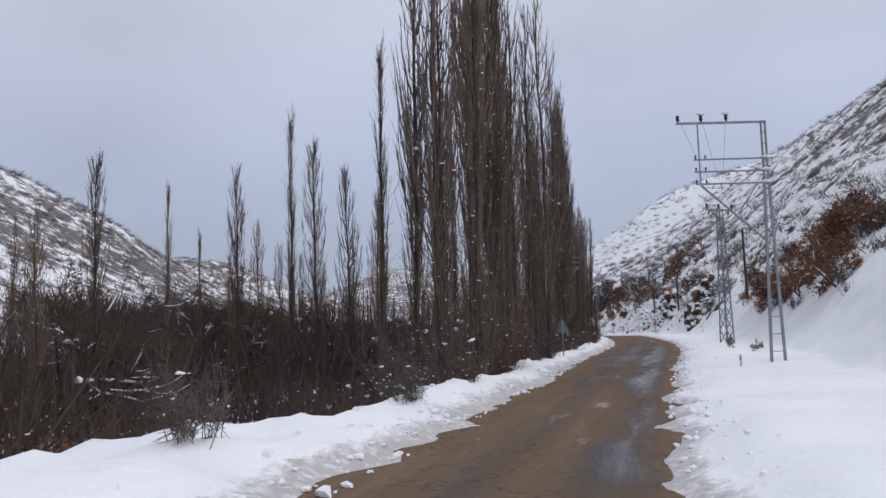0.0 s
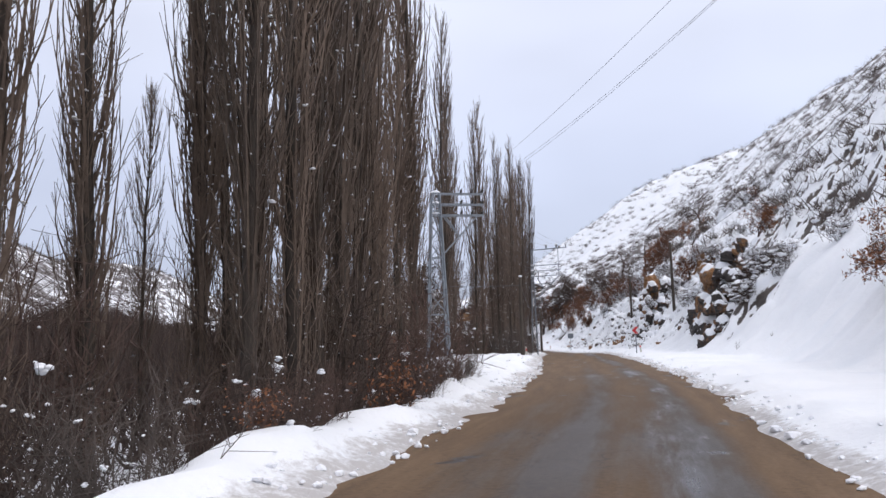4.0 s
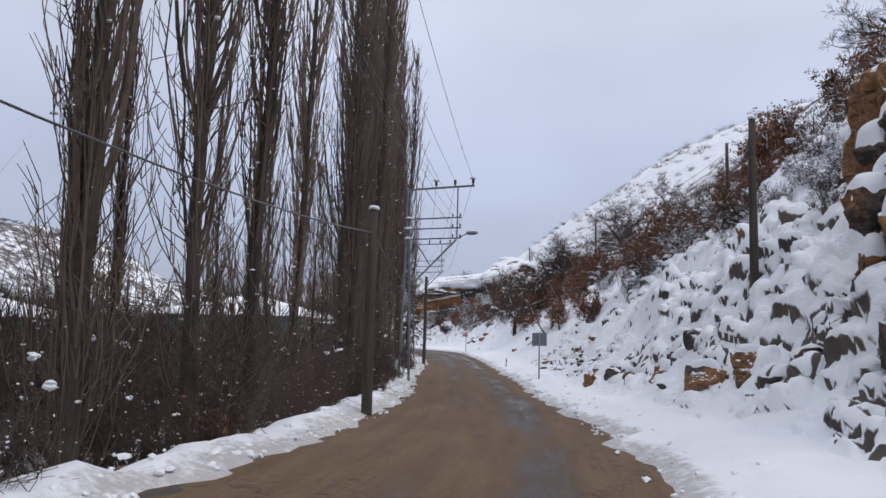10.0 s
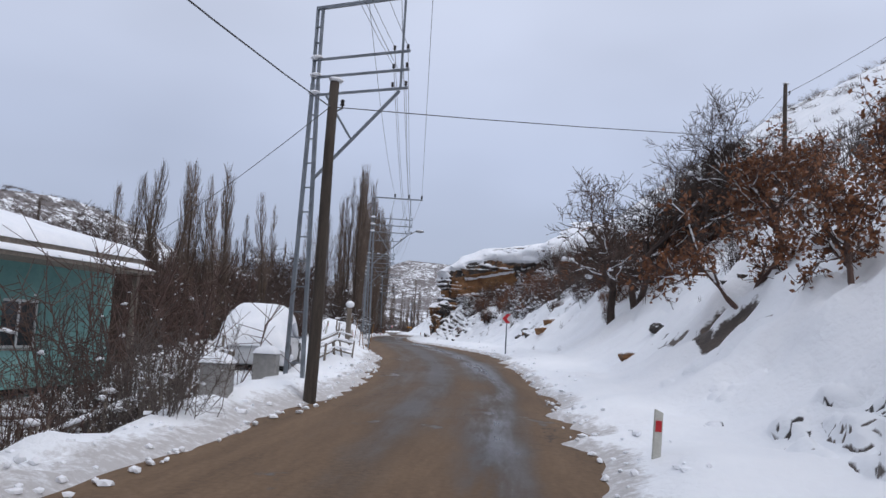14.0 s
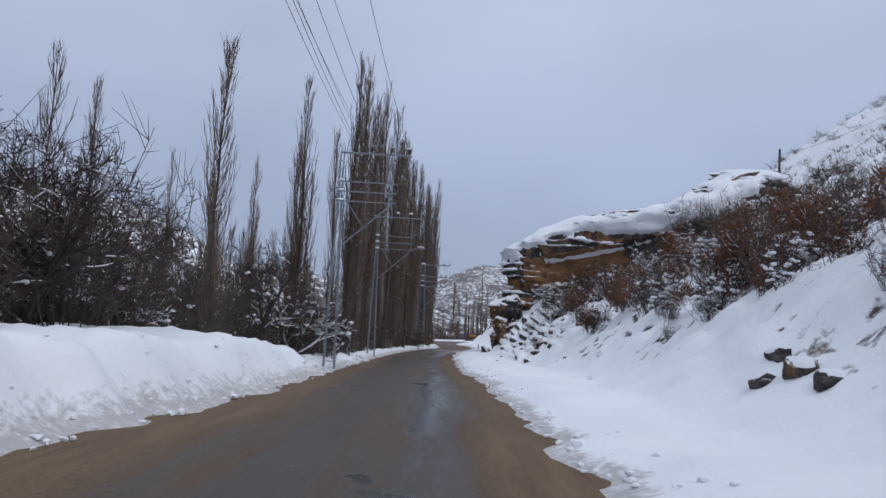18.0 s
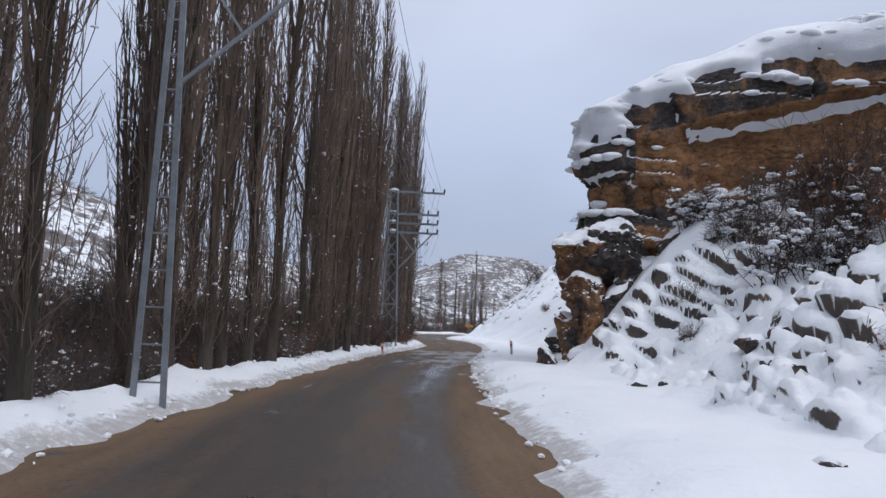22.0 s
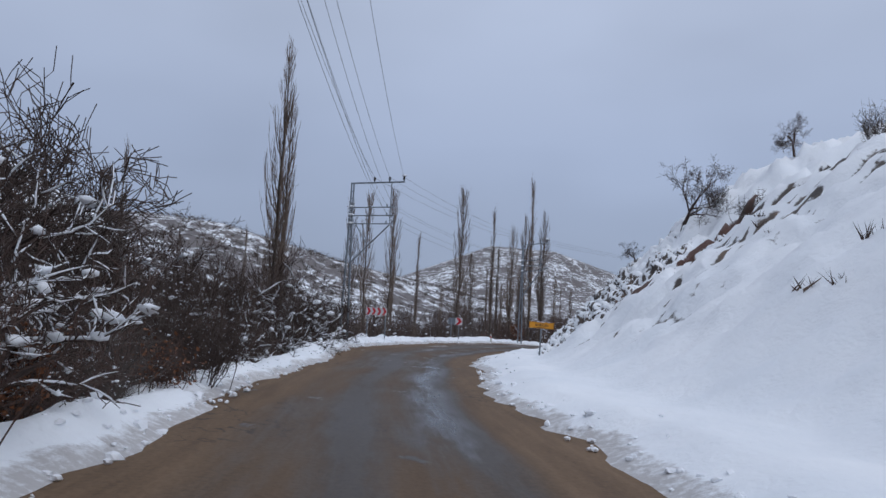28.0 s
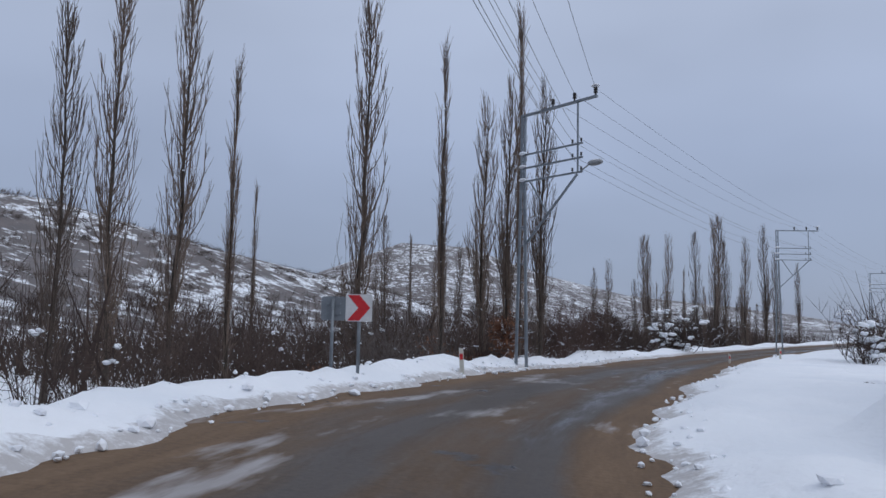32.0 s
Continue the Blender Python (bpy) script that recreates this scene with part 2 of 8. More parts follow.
def snow_ground():
    """Lying snow; bare earth, rock and scrub show where it is too steep to lie. Creases are coloured as dark rock,
    partly as painted shade.
    """
    m, n, l, b = shade("snow_ground")
    geo = n.new("ShaderNodeNewGeometry")
    pos = geo.outputs["Position"]
    soft = noise_node(n, l, 0.35, 4.0, vec=pos)
    grain = noise_node(n, l, 9.0, 6.0, vec=pos)
    white = ramp(n, l, soft, [(0.3, (0.80, 0.83, 0.87)), (0.7, (0.89, 0.905, 0.93))])
    sep = n.new("ShaderNodeSeparateXYZ")
    l.new(geo.outputs["Normal"], sep.inputs[0])
    ragged = noise_node(n, l, 1.7, 6.0, 0.65, vec=pos)
    steep = calc(n, l, "ADD", sep.outputs["Z"], calc(n, l, "MULTIPLY", ragged, -0.35))
    bare = grey(n, l, steep, 0.11, 0.03)
    rock = ramp(n, l, noise_node(n, l, 0.9, 6.0, 0.6, vec=pos), [(0.35, (0.035, 0.030, 0.030)), (0.6, (0.11, 0.085, 0.07)), (0.75, (0.22, 0.13, 0.08))])
    at = n.new("ShaderNodeAttribute")
    at.attribute_name = "scrub"
    patch = noise_node(n, l, 0.17, 7.0, 0.66, vec=pos)
    broad = noise_node(n, l, 0.028, 3.0, 0.5, vec=pos)
    twiggy = noise_node(n, l, 0.55, 5.0, 0.7, vec=pos)
    cover = calc(n, l, "ADD", calc(n, l, "ADD", calc(n, l, "MULTIPLY", patch, 0.4), calc(n, l, "MULTIPLY", broad, 0.2)), calc(n, l, "MULTIPLY", twiggy, 0.4))
    cover = calc(n, l, "ADD", cover, calc(n, l, "MULTIPLY", at.outputs["Fac"], 0.15))
    scrub = calc(n, l, "MULTIPLY", grey(n, l, cover, 0.615, 0.66, 0.0, 0.92), grey(n, l, at.outputs["Fac"], 0.05, 0.4))
    brown = ramp(n, l, noise_node(n, l, 0.5, 5.0, vec=pos), [(0.3, (0.042, 0.030, 0.027)), (0.7, (0.105, 0.074, 0.063))])
    c = mixc(n, l, bare, white, rock)
    c = mixc(n, l, scrub, c, brown)
    # rock between snow pillows, with the shade below them painted in the same colour
    crease = n.new("ShaderNodeAttribute")
    crease.attribute_name = "gap"
    c = mixc(n, l, grey(n, l, calc(n, l, "ADD", crease.outputs["Fac"], calc(n, l, "MULTIPLY", noise_node(n, l, 5.0, 4.0, 0.6, vec=pos), 0.8)), 0.78, 0.95), c, rock)
    soil = n.new("ShaderNodeAttribute")
    soil.attribute_name = "earth"
    c = mixc(n, l, grey(n, l, calc(n, l, "ADD", soil.outputs["Fac"], calc(n, l, "MULTIPLY", ragged, 0.5)), 0.72, 0.85), c, (0.085, 0.036, 0.024))
    mud = n.new("ShaderNodeAttribute")
    mud.attribute_name = "slush"
    dirty = grey(n, l, calc(n, l, "ADD", calc(n, l, "MULTIPLY", mud.outputs["Fac"], 0.55), calc(n, l, "MULTIPLY", noise_node(n, l, 6.5, 6.0, 0.75, vec=pos), 0.7)), 0.71, 0.90, 0.0, 0.6)
    c = mixc(n, l, dirty, c, (0.21, 0.165, 0.135))
    l.new(c, b.inputs["Base Color"])
    b.inputs["Roughness"].default_value = 0.7
    h = calc(n, l, "ADD", grain, calc(n, l, "MULTIPLY", noise_node(n, l, 2.2, 4.0, vec=pos), 2.0))
    bump(n, l, b, h, 0.5, 0.05)
    return m


def wet_road():
    """Wet asphalt under brown mud, with bare wheel tracks, puddles and streaks of slush. UV: across and along, in metres."""
    m, n, l, b = shade("muddy_wet_road")
    uv = n.new("ShaderNodeUVMap")
    uv.uv_map = "road"
    sep = n.new("ShaderNodeSeparateXYZ")
    l.new(uv.outputs[0], sep.inputs[0])
    across, along = sep.outputs["X"], sep.outputs["Y"]
    wob = calc(n, l, "MULTIPLY", calc(n, l, "SUBTRACT", noise_node(n, l, 0.12, 2.0, vec=uv.outputs[0], stretch=(0.2, 1, 1)), 0.5), 0.9)
    x = calc(n, l, "ADD", across, wob)
    track = calc(n, l, "ABSOLUTE", calc(n, l, "SUBTRACT", calc(n, l, "ABSOLUTE", calc(n, l, "SUBTRACT", x, 0.45)), 0.78))
    worn = grey(n, l, track, 0.50, 0.10)
    streak = noise_node(n, l, 1.0, 8.0, 0.68, vec=uv.outputs[0], stretch=(2.6, 0.30, 1))
    blot = noise_node(n, l, 0.22, 5.0, 0.6, vec=uv.outputs[0], stretch=(1, 0.45, 1))
    fine = noise_node(n, l, 14.0, 6.0, 0.7, vec=uv.outputs[0])
    wear = n.new("ShaderNodeAttribute")
    wear.attribute_name = "wear"
    bare = calc(n, l, "ADD", calc(n, l, "MULTIPLY", worn, 0.15), calc(n, l, "ADD", calc(n, l, "MULTIPLY", streak, 0.45), calc(n, l, "MULTIPLY", blot, 0.5)))
    bare = calc(n, l, "ADD", bare, calc(n, l, "SUBTRACT", calc(n, l, "MULTIPLY", wear.outputs["Fac"], 0.5), 0.12))
    bare = calc(n, l, "SUBTRACT", bare, grey(n, l, calc(n, l, "ABSOLUTE", across), 1.4, 2.3, 0.0, 0.30))
    bare = grey(n, l, bare, 0.51, 0.75, 0.0, 0.9)
    mud = ramp(n, l, calc(n, l, "ADD", calc(n, l, "MULTIPLY", fine, 0.45), calc(n, l, "MULTIPLY", streak, 0.55)), [(0.3, (0.064, 0.037, 0.019)), (0.5, (0.135, 0.082, 0.043)), (0.72, (0.22, 0.14, 0.08))])
    tar = ramp(n, l, fine, [(0.3, (0.022, 0.017, 0.0135)), (0.7, (0.066, 0.051, 0.039))])
    c = mixc(n, l, bare, mud, tar)
    ice = n.new("ShaderNodeAttribute")
    ice.attribute_name = "ice"
    sl = calc(n, l, "ADD", calc(n, l, "MULTIPLY", noise_node(n, l, 0.8, 4.0, 0.55, vec=uv.outputs[0], stretch=(1.5, 0.38, 1)), 0.6), calc(n, l, "MULTIPLY", ice.outputs["Fac"], 0.5))
    slush = grey(n, l, calc(n, l, "ADD", sl, calc(n, l, "MULTIPLY", calc(n, l, "SUBTRACT", streak, 0.5), 0.16)), 0.47, 0.54, 0.0, 0.82)
    c = mixc(n, l, slush, c, mixc(n, l, streak, (0.20, 0.18, 0.17), (0.52, 0.51, 0.52)))
    # a wet strip worn into the right-hand lane, and shallow puddled hollows
    strip = grey(n, l, calc(n, l, "ABSOLUTE", calc(n, l, "SUBTRACT", x, 0.95)), 0.55, 0.12)
    patchy = noise_node(n, l, 0.20, 4.0, 0.6, vec=uv.outputs[0], stretch=(2.0, 0.5, 1))
    strip = calc(n, l, "MULTIPLY", strip, grey(n, l, calc(n, l, "ADD", patchy, calc(n, l, "MULTIPLY", calc(n, l, "SUBTRACT", streak, 0.5), 0.6)), 0.44, 0.60))
    hollow = noise_node(n, l, 0.75, 5.0, 0.62, vec=uv.outputs[0], stretch=(1.0, 0.7, 1))
    hollow = grey(n, l, hollow, 0.635, 0.675)
    pool = calc(n, l, "MAXIMUM", strip, hollow)
    c = mixc(n, l, calc(n, l, "MULTIPLY", pool, 0.85), c, (0.026, 0.022, 0.020))
    # broken asphalt: short dark cracks
    vor = n.new("ShaderNodeTexVoronoi")
    vor.feature = "DISTANCE_TO_EDGE"
    vor.inputs["Scale"].default_value = 1.1
    warp = n.new("ShaderNodeVectorMath")
    warp.operation = "ADD"
    nz = n.new("ShaderNodeTexNoise")
    nz.inputs["Scale"].default_value = 2.3
    l.new(uv.outputs[0], nz.inputs["Vector"])
    l.new(uv.outputs[0], warp.inputs[0])
    l.new(nz.outputs["Color"], warp.inputs[1])
    l.new(warp.outputs[0], vor.inputs["Vector"])
    crack = calc(n, l, "MULTIPLY", grey(n, l, vor.outputs["Distance"], 0.035, 0.008), grey(n, l, blot, 0.50, 0.60, 0.0, 0.7))
    c = mixc(n, l, crack, c, (0.020, 0.016, 0.014))
    l.new(c, b.inputs["Base Color"])
    wet = calc(n, l, "ADD", calc(n, l, "MULTIPLY", bare, 0.55), calc(n, l, "MULTIPLY", blot, 0.5))
    l.new(calc(n, l, "SUBTRACT", grey(n, l, wet, 0.35, 0.95, 0.9, 0.38), calc(n, l, "MULTIPLY", pool, 0.36)), b.inputs["Roughness"])
    h = calc(n, l, "ADD", calc(n, l, "MULTIPLY", fine, 0.35), streak)
    bump(n, l, b, h, 0.45, 0.02)
    return m


M_GROUND = snow_ground()
M_ROAD = wet_road()

# ------------------------------------------------------------------ mesh tools
RNG = np.random.default_rng(7)


def mesh_of(name, verts, faces, mats, smooth=False, which=None):
    me = bpy.data.meshes.new(name)
    me.from_pydata(np.asarray(verts, float).tolist(), [], faces.tolist() if isinstance(faces, np.ndarray) else faces)
    for m in mats if isinstance(mats, (list, tuple)) else [mats]:
        me.materials.append(m)
    if which is not None:
        me.polygons.foreach_set("material_index", np.asarray(which, np.int32))
    if smooth:
        me.polygons.foreach_set("use_smooth", np.ones(len(me.polygons), bool))
    me.update()
    return me


def bm_mesh(name, bm, mat, smooth=False):
    me = bpy.data.meshes.new(name)
    bm.to_mesh(me)
    bm.free()
    me.materials.append(mat)
    if smooth:
        me.polygons.foreach_set("use_smooth", np.ones(len(me.polygons), bool))
    return me


def part(name, me, parent, label="", at=None):
    """Links a mesh as one part under a thing or under another part."""
    ob = new(name, me)
    ob.parent = parent
    if at is not None:
        ob.matrix_basis = at
    if label:
        tagged(ob, label)
    return ob


def thing(name, label, category, group="", kind=""):
    return tagged(new(name), label, category, group, kind)


def box(bm, x0, x1, y0, y1, z0, z1, bevel=0.0):
    g = bmesh.ops.create_cube(bm, size=1.0, matrix=Matrix.Translation(((x0 + x1) / 2, (y0 + y1) / 2, (z0 + z1) / 2)) @ Matrix.Diagonal((x1 - x0, y1 - y0, z1 - z0, 1)))
    if bevel:
        es = list({ed for v in g["verts"] for ed in v.link_edges})
        bmesh.ops.bevel(bm, geom=es, offset=bevel, segments=2, affect="EDGES", profile=0.6)


def box_mesh(name, x0, x1, y0, y1, z0, z1, mat, bevel=0.0):
    bm = bmesh.new()
    box(bm, x0, x1, y0, y1, z0, z1, bevel)
    return bm_mesh(name, bm, mat)


def beam(bm, a, b, w, d=None, sides=4):
    """A straight bar from a to b."""
    a, b = Vector(a), Vector(b)
    q = (b - a).to_track_quat("Z", "Y").to_matrix().to_4x4()
    m = Matrix.Translation((a + b) / 2) @ q
    if sides == 4:
        bmesh.ops.create_cube(bm, size=1.0, matrix=m @ Matrix.Diagonal((w, d or w, (b - a).length, 1)))
    else:
        bmesh.ops.create_cone(bm, cap_ends=True, segments=sides, radius1=w / 2, radius2=(d or w) / 2, depth=(b - a).length, matrix=m)


def bar_mesh(name, a, b, w, mat, d=None, sides=4):
    bm = bmesh.new()
    beam(bm, a, b, w, d, sides)
    return bm_mesh(name, bm, mat, sides > 4)


def tube_arrays(pts, rad, sides):
    """Vertices and quads of many tubes: pts N x K x 3, rad N x K."""
    pts, rad = np.asarray(pts, float), np.asarray(rad, float)
    n, k, _ = pts.shape
    d = np.empty_like(pts)
    d[:, 1:-1] = pts[:, 2:] - pts[:, :-2]
    d[:, 0], d[:, -1] = pts[:, 1] - pts[:, 0], pts[:, -1] - pts[:, -2]
    d /= np.linalg.norm(d, axis=2, keepdims=True) + 1e-9
    ref = np.where(np.abs(d[..., 2:3]) > 0.8, np.array([1.0, 0.13, 0]), np.array([0, 0.1, 1.0]))
    a = np.cross(d, ref)
    a /= np.linalg.norm(a, axis=2, keepdims=True) + 1e-9
    b = np.cross(d, a)
    th = np.arange(sides) * 2 * np.pi / sides
    v = pts[:, :, None] + rad[:, :, None, None] * (a[:, :, None] * np.cos(th)[:, None] + b[:, :, None] * np.sin(th)[:, None])
    idx = np.arange(n * k * sides).reshape(n, k, sides)
    nxt = np.roll(idx, -1, axis=2)
    f = np.stack([idx[:, :-1], nxt[:, :-1], nxt[:, 1:], idx[:, 1:]], -1).reshape(-1, 4)
    return v.reshape(-1, 3), f


def ico(sub):
    bm = bmesh.new()
    bmesh.ops.create_icosphere(bm, subdivisions=sub, radius=1.0)
    v = np.array([x.co for x in bm.verts])
    f = np.array([[x.index for x in p.verts] for p in bm.faces])
    bm.free()
    return v, f


ICO = {k: ico(k) for k in (1, 2, 3, 4, 5)}


def blobs_arrays(centres, sizes, sub=1, rng=RNG, flat=0.7, rough=0.25):
    """Many small uneven lumps: centres N x 3, sizes N."""
    v, f = ICO[sub]
    n = len(centres)
    jig = 1 + rough * rng.normal(size=(n, len(v), 1))
    asp = np.stack([rng.uniform(0.8, 1.5, n), rng.uniform(0.8, 1.5, n), np.full(n, flat)], 1)
    vv = v[None] * jig * asp[:, None] * np.asarray(sizes)[:, None, None] + np.asarray(centres)[:, None]
    ff = f[None] + (np.arange(n) * len(v))[:, None, None]
    return vv.reshape(-1, 3), ff.reshape(-1, 3)


def joined(*pairs):
    vs, fs, o = [], [], 0
    for v, f in pairs:
        vs.append(v)
        fs.extend((np.asarray(f) + o).tolist())
        o += len(v)
    return np.concatenate(vs), fs


def lattice(ix, iy, seed):
    h = (ix * 374761393 + iy * 668265263 + seed * 974711) & 0xFFFFFFFF
    h = ((h ^ (h >> 13)) * 1274126177) & 0xFFFFFFFF
    return ((h ^ (h >> 16)) & 0xFFFF) / 65535.0


def vnoise(x, y, seed=0):
    """Smooth value noise, 0 to 1."""
    x, y = np.asarray(x, float), np.asarray(y, float)
    fx, fy = np.floor(x), np.floor(y)
    ix, iy = fx.astype(np.int64), fy.astype(np.int64)
    u, v = x - fx, y - fy
    u, v = u * u * (3 - 2 * u), v * v * (3 - 2 * v)
    return (lattice(ix, iy, seed) * (1 - u) + lattice(ix + 1, iy, seed) * u) * (1 - v) + (lattice(ix, iy + 1, seed) * (1 - u) + lattice(ix + 1, iy + 1, seed) * u) * v


def fbm(x, y, seed=0, octaves=4, gain=0.5):
    s, a, t = 0.0, 1.0, 0.0
    for o in range(octaves):
        s = s + a * vnoise(x * 2**o + 17.3 * o, y * 2**o + 5.1 * o, seed + o)
        t += a
        a *= gain
    return s / t


def smooth(a, b, x):
    t = np.clip((np.asarray(x, float) - a) / (b - a), 0, 1)
    return t * t * (3 - 2 * t)


# ------------------------------------------------------------------ the lie of the land
LEFT = [(-60, 2), (46, 17.9), (62, 20.5), (70, 21.8), (81, 23.7), (95, 25.9), (105, 28.0), (115, 29.9), (129, 31.6), (140, 32.4), (152, 33.2), (161, 34.2), (170, 34.9), (178, 34.5), (188, 33.6), (198, 33.0),
        (208, 32.5), (219, 30.6), (224, 28.8), (230, 27.0), (237, 25.4), (243, 24.2), (259, 20.0), (269, 17.4), (276, 15.85), (283, 14.75), (291, 13.5), (310, 11.2), (328, 5.6), (336, 2.9), (342, 0.9), (349, -0.85), (353.5, -1.95), (357, -2.75), (360, -3.05), (364, -3.15), (368, -3.05), (372, -2.65), (376, -1.7), (380, -0.7), (386, 0.4), (393, 2.0), (410, 8.2), (440, 21), (500, 48), (700, 140), (1600, 560)]
RIGHT = [(-60, 6.5), (46, 21.8), (62, 24.1), (70, 25.5), (77, 26.9), (85, 28.6), (95, 30.9), (105, 33.0), (118, 35.3), (129, 36.6), (139, 37.6), (148, 38.3), (154, 38.7), (162, 39.1), (170, 39.1), (180, 38.6), (190, 38.1), (200, 37.5),
         (212, 36.4), (225, 34.5), (230, 33.3), (242, 30.1), (248, 28.6), (260, 25.1), (266, 23.5), (279, 20.2), (289, 18.1), (303, 16.2), (315, 14.2), (330, 10.5), (342, 6.1), (355, 3.0), (364, 1.85), (372, 1.95), (383, 4.7), (401, 10.4), (420, 18.6), (440, 28), (500, 56), (700, 148), (1600, 568)]
LEVEL = [(-60, 0.3), (46, 0.25), (56, 0.2), (67, 0.02), (78, -0.06), (88, -0.12), (100, -0.08), (122, -0.04), (140, -0.02), (150, 0.02), (163, -0.03), (172, -0.22), (182, -0.34), (192, -0.36), (204, -0.36), (212, -0.24), (217, -0.1), (226, 0.05), (236, 0.06),
         (252, -0.05), (263, -0.15), (271, -0.2), (280, -0.1), (290, -0.02), (304, -0.03), (330, 0.01), (345, -0.01), (362, -0.1), (400, -0.1), (1600, -0.1)]
# right-hand slope: where it starts beside the road, how steep, how high
SLOPE = [(-60, 6.0, 0.80, 180), (60, 5.5, 0.84, 200), (105, 5.0, 0.90, 200), (128, 4.5, 0.96, 200), (145, 3.0, 1.0, 200), (160, 1.6, 0.98, 200), (178, 1.3, 0.97, 190), (192, 2.0, 0.90, 170), (208, 2.0, 0.86, 150), (226, 2.6, 0.74, 130), (236, 2.6, 0.70, 120),
         (262, 3.6, 0.66, 110), (278, 3.2, 0.62, 90), (290, 3.2, 0.60, 70), (305, 3.2, 0.64, 60), (330, 2.6, 0.66, 55), (350, 2.2, 0.68, 48), (364, 2.0, 0.80, 30), (369, 2.2, 1.05, 20), (373, 2.7, 1.5, 11), (377, 3.4, 1.7, 7.5), (380.5, 4.4, 1.5, 4.5), (384, 6.5, 0.5, 1.0), (400, 8.0, 0.10, 0.8), (1600, 8, 0.1, 1)]
RIDGE = [(-60, 46), (100, 46), (200, 41), (250, 38), (320, 36), (400, 38), (418, 34), (445, 20), (475, 23), (540, 13), (600, 4), (700, 2), (1600, 2)]
# scree at the foot of the cliff: x, height
SCREE = [(20.4, 0), (21.6, 0.4), (22.6, 1.6), (23.6, 3.2), (25.2, 4.7), (28, 5.6), (32, 6.7), (36, 8.2), (42, 10.5)]
ROCKY = [(-60, 0.15), (100, 0.2), (122, 0.12), (136, 0.25), (142, 0.8), (150, 1.0), (182, 1.0), (205, 0.7), (225, 0.35), (262, 0.5), (276, 0.8), (292, 0.7), (300, 0.12), (340, 0.10), (350, 0.6), (362, 1.0), (382, 1.0), (390, 0.1), (1600, 0.1)]


def along(table, y, col=1):
    t = np.array(table, float)
    return np.interp(y, t[:, 0], t[:, col])


def softly(table, y, col=1, w=3.0):
    return (along(table, y - w, col) + along(table, y, col) * 2 + along(table, y + w, col)) / 4


def centre(y):
    return (softly(LEFT, y) + softly(RIGHT, y)) / 2


def cant(x, y):
    """The last bend leans inwards: how much higher the road lies towards its outer edge."""
    over = np.clip((along(RIGHT, y) - x) / (along(RIGHT, y) - along(LEFT, y)), 0, 1.15)
    return 0.32 * smooth(345, 358, y) * (1 - smooth(378, 394, y)) * over


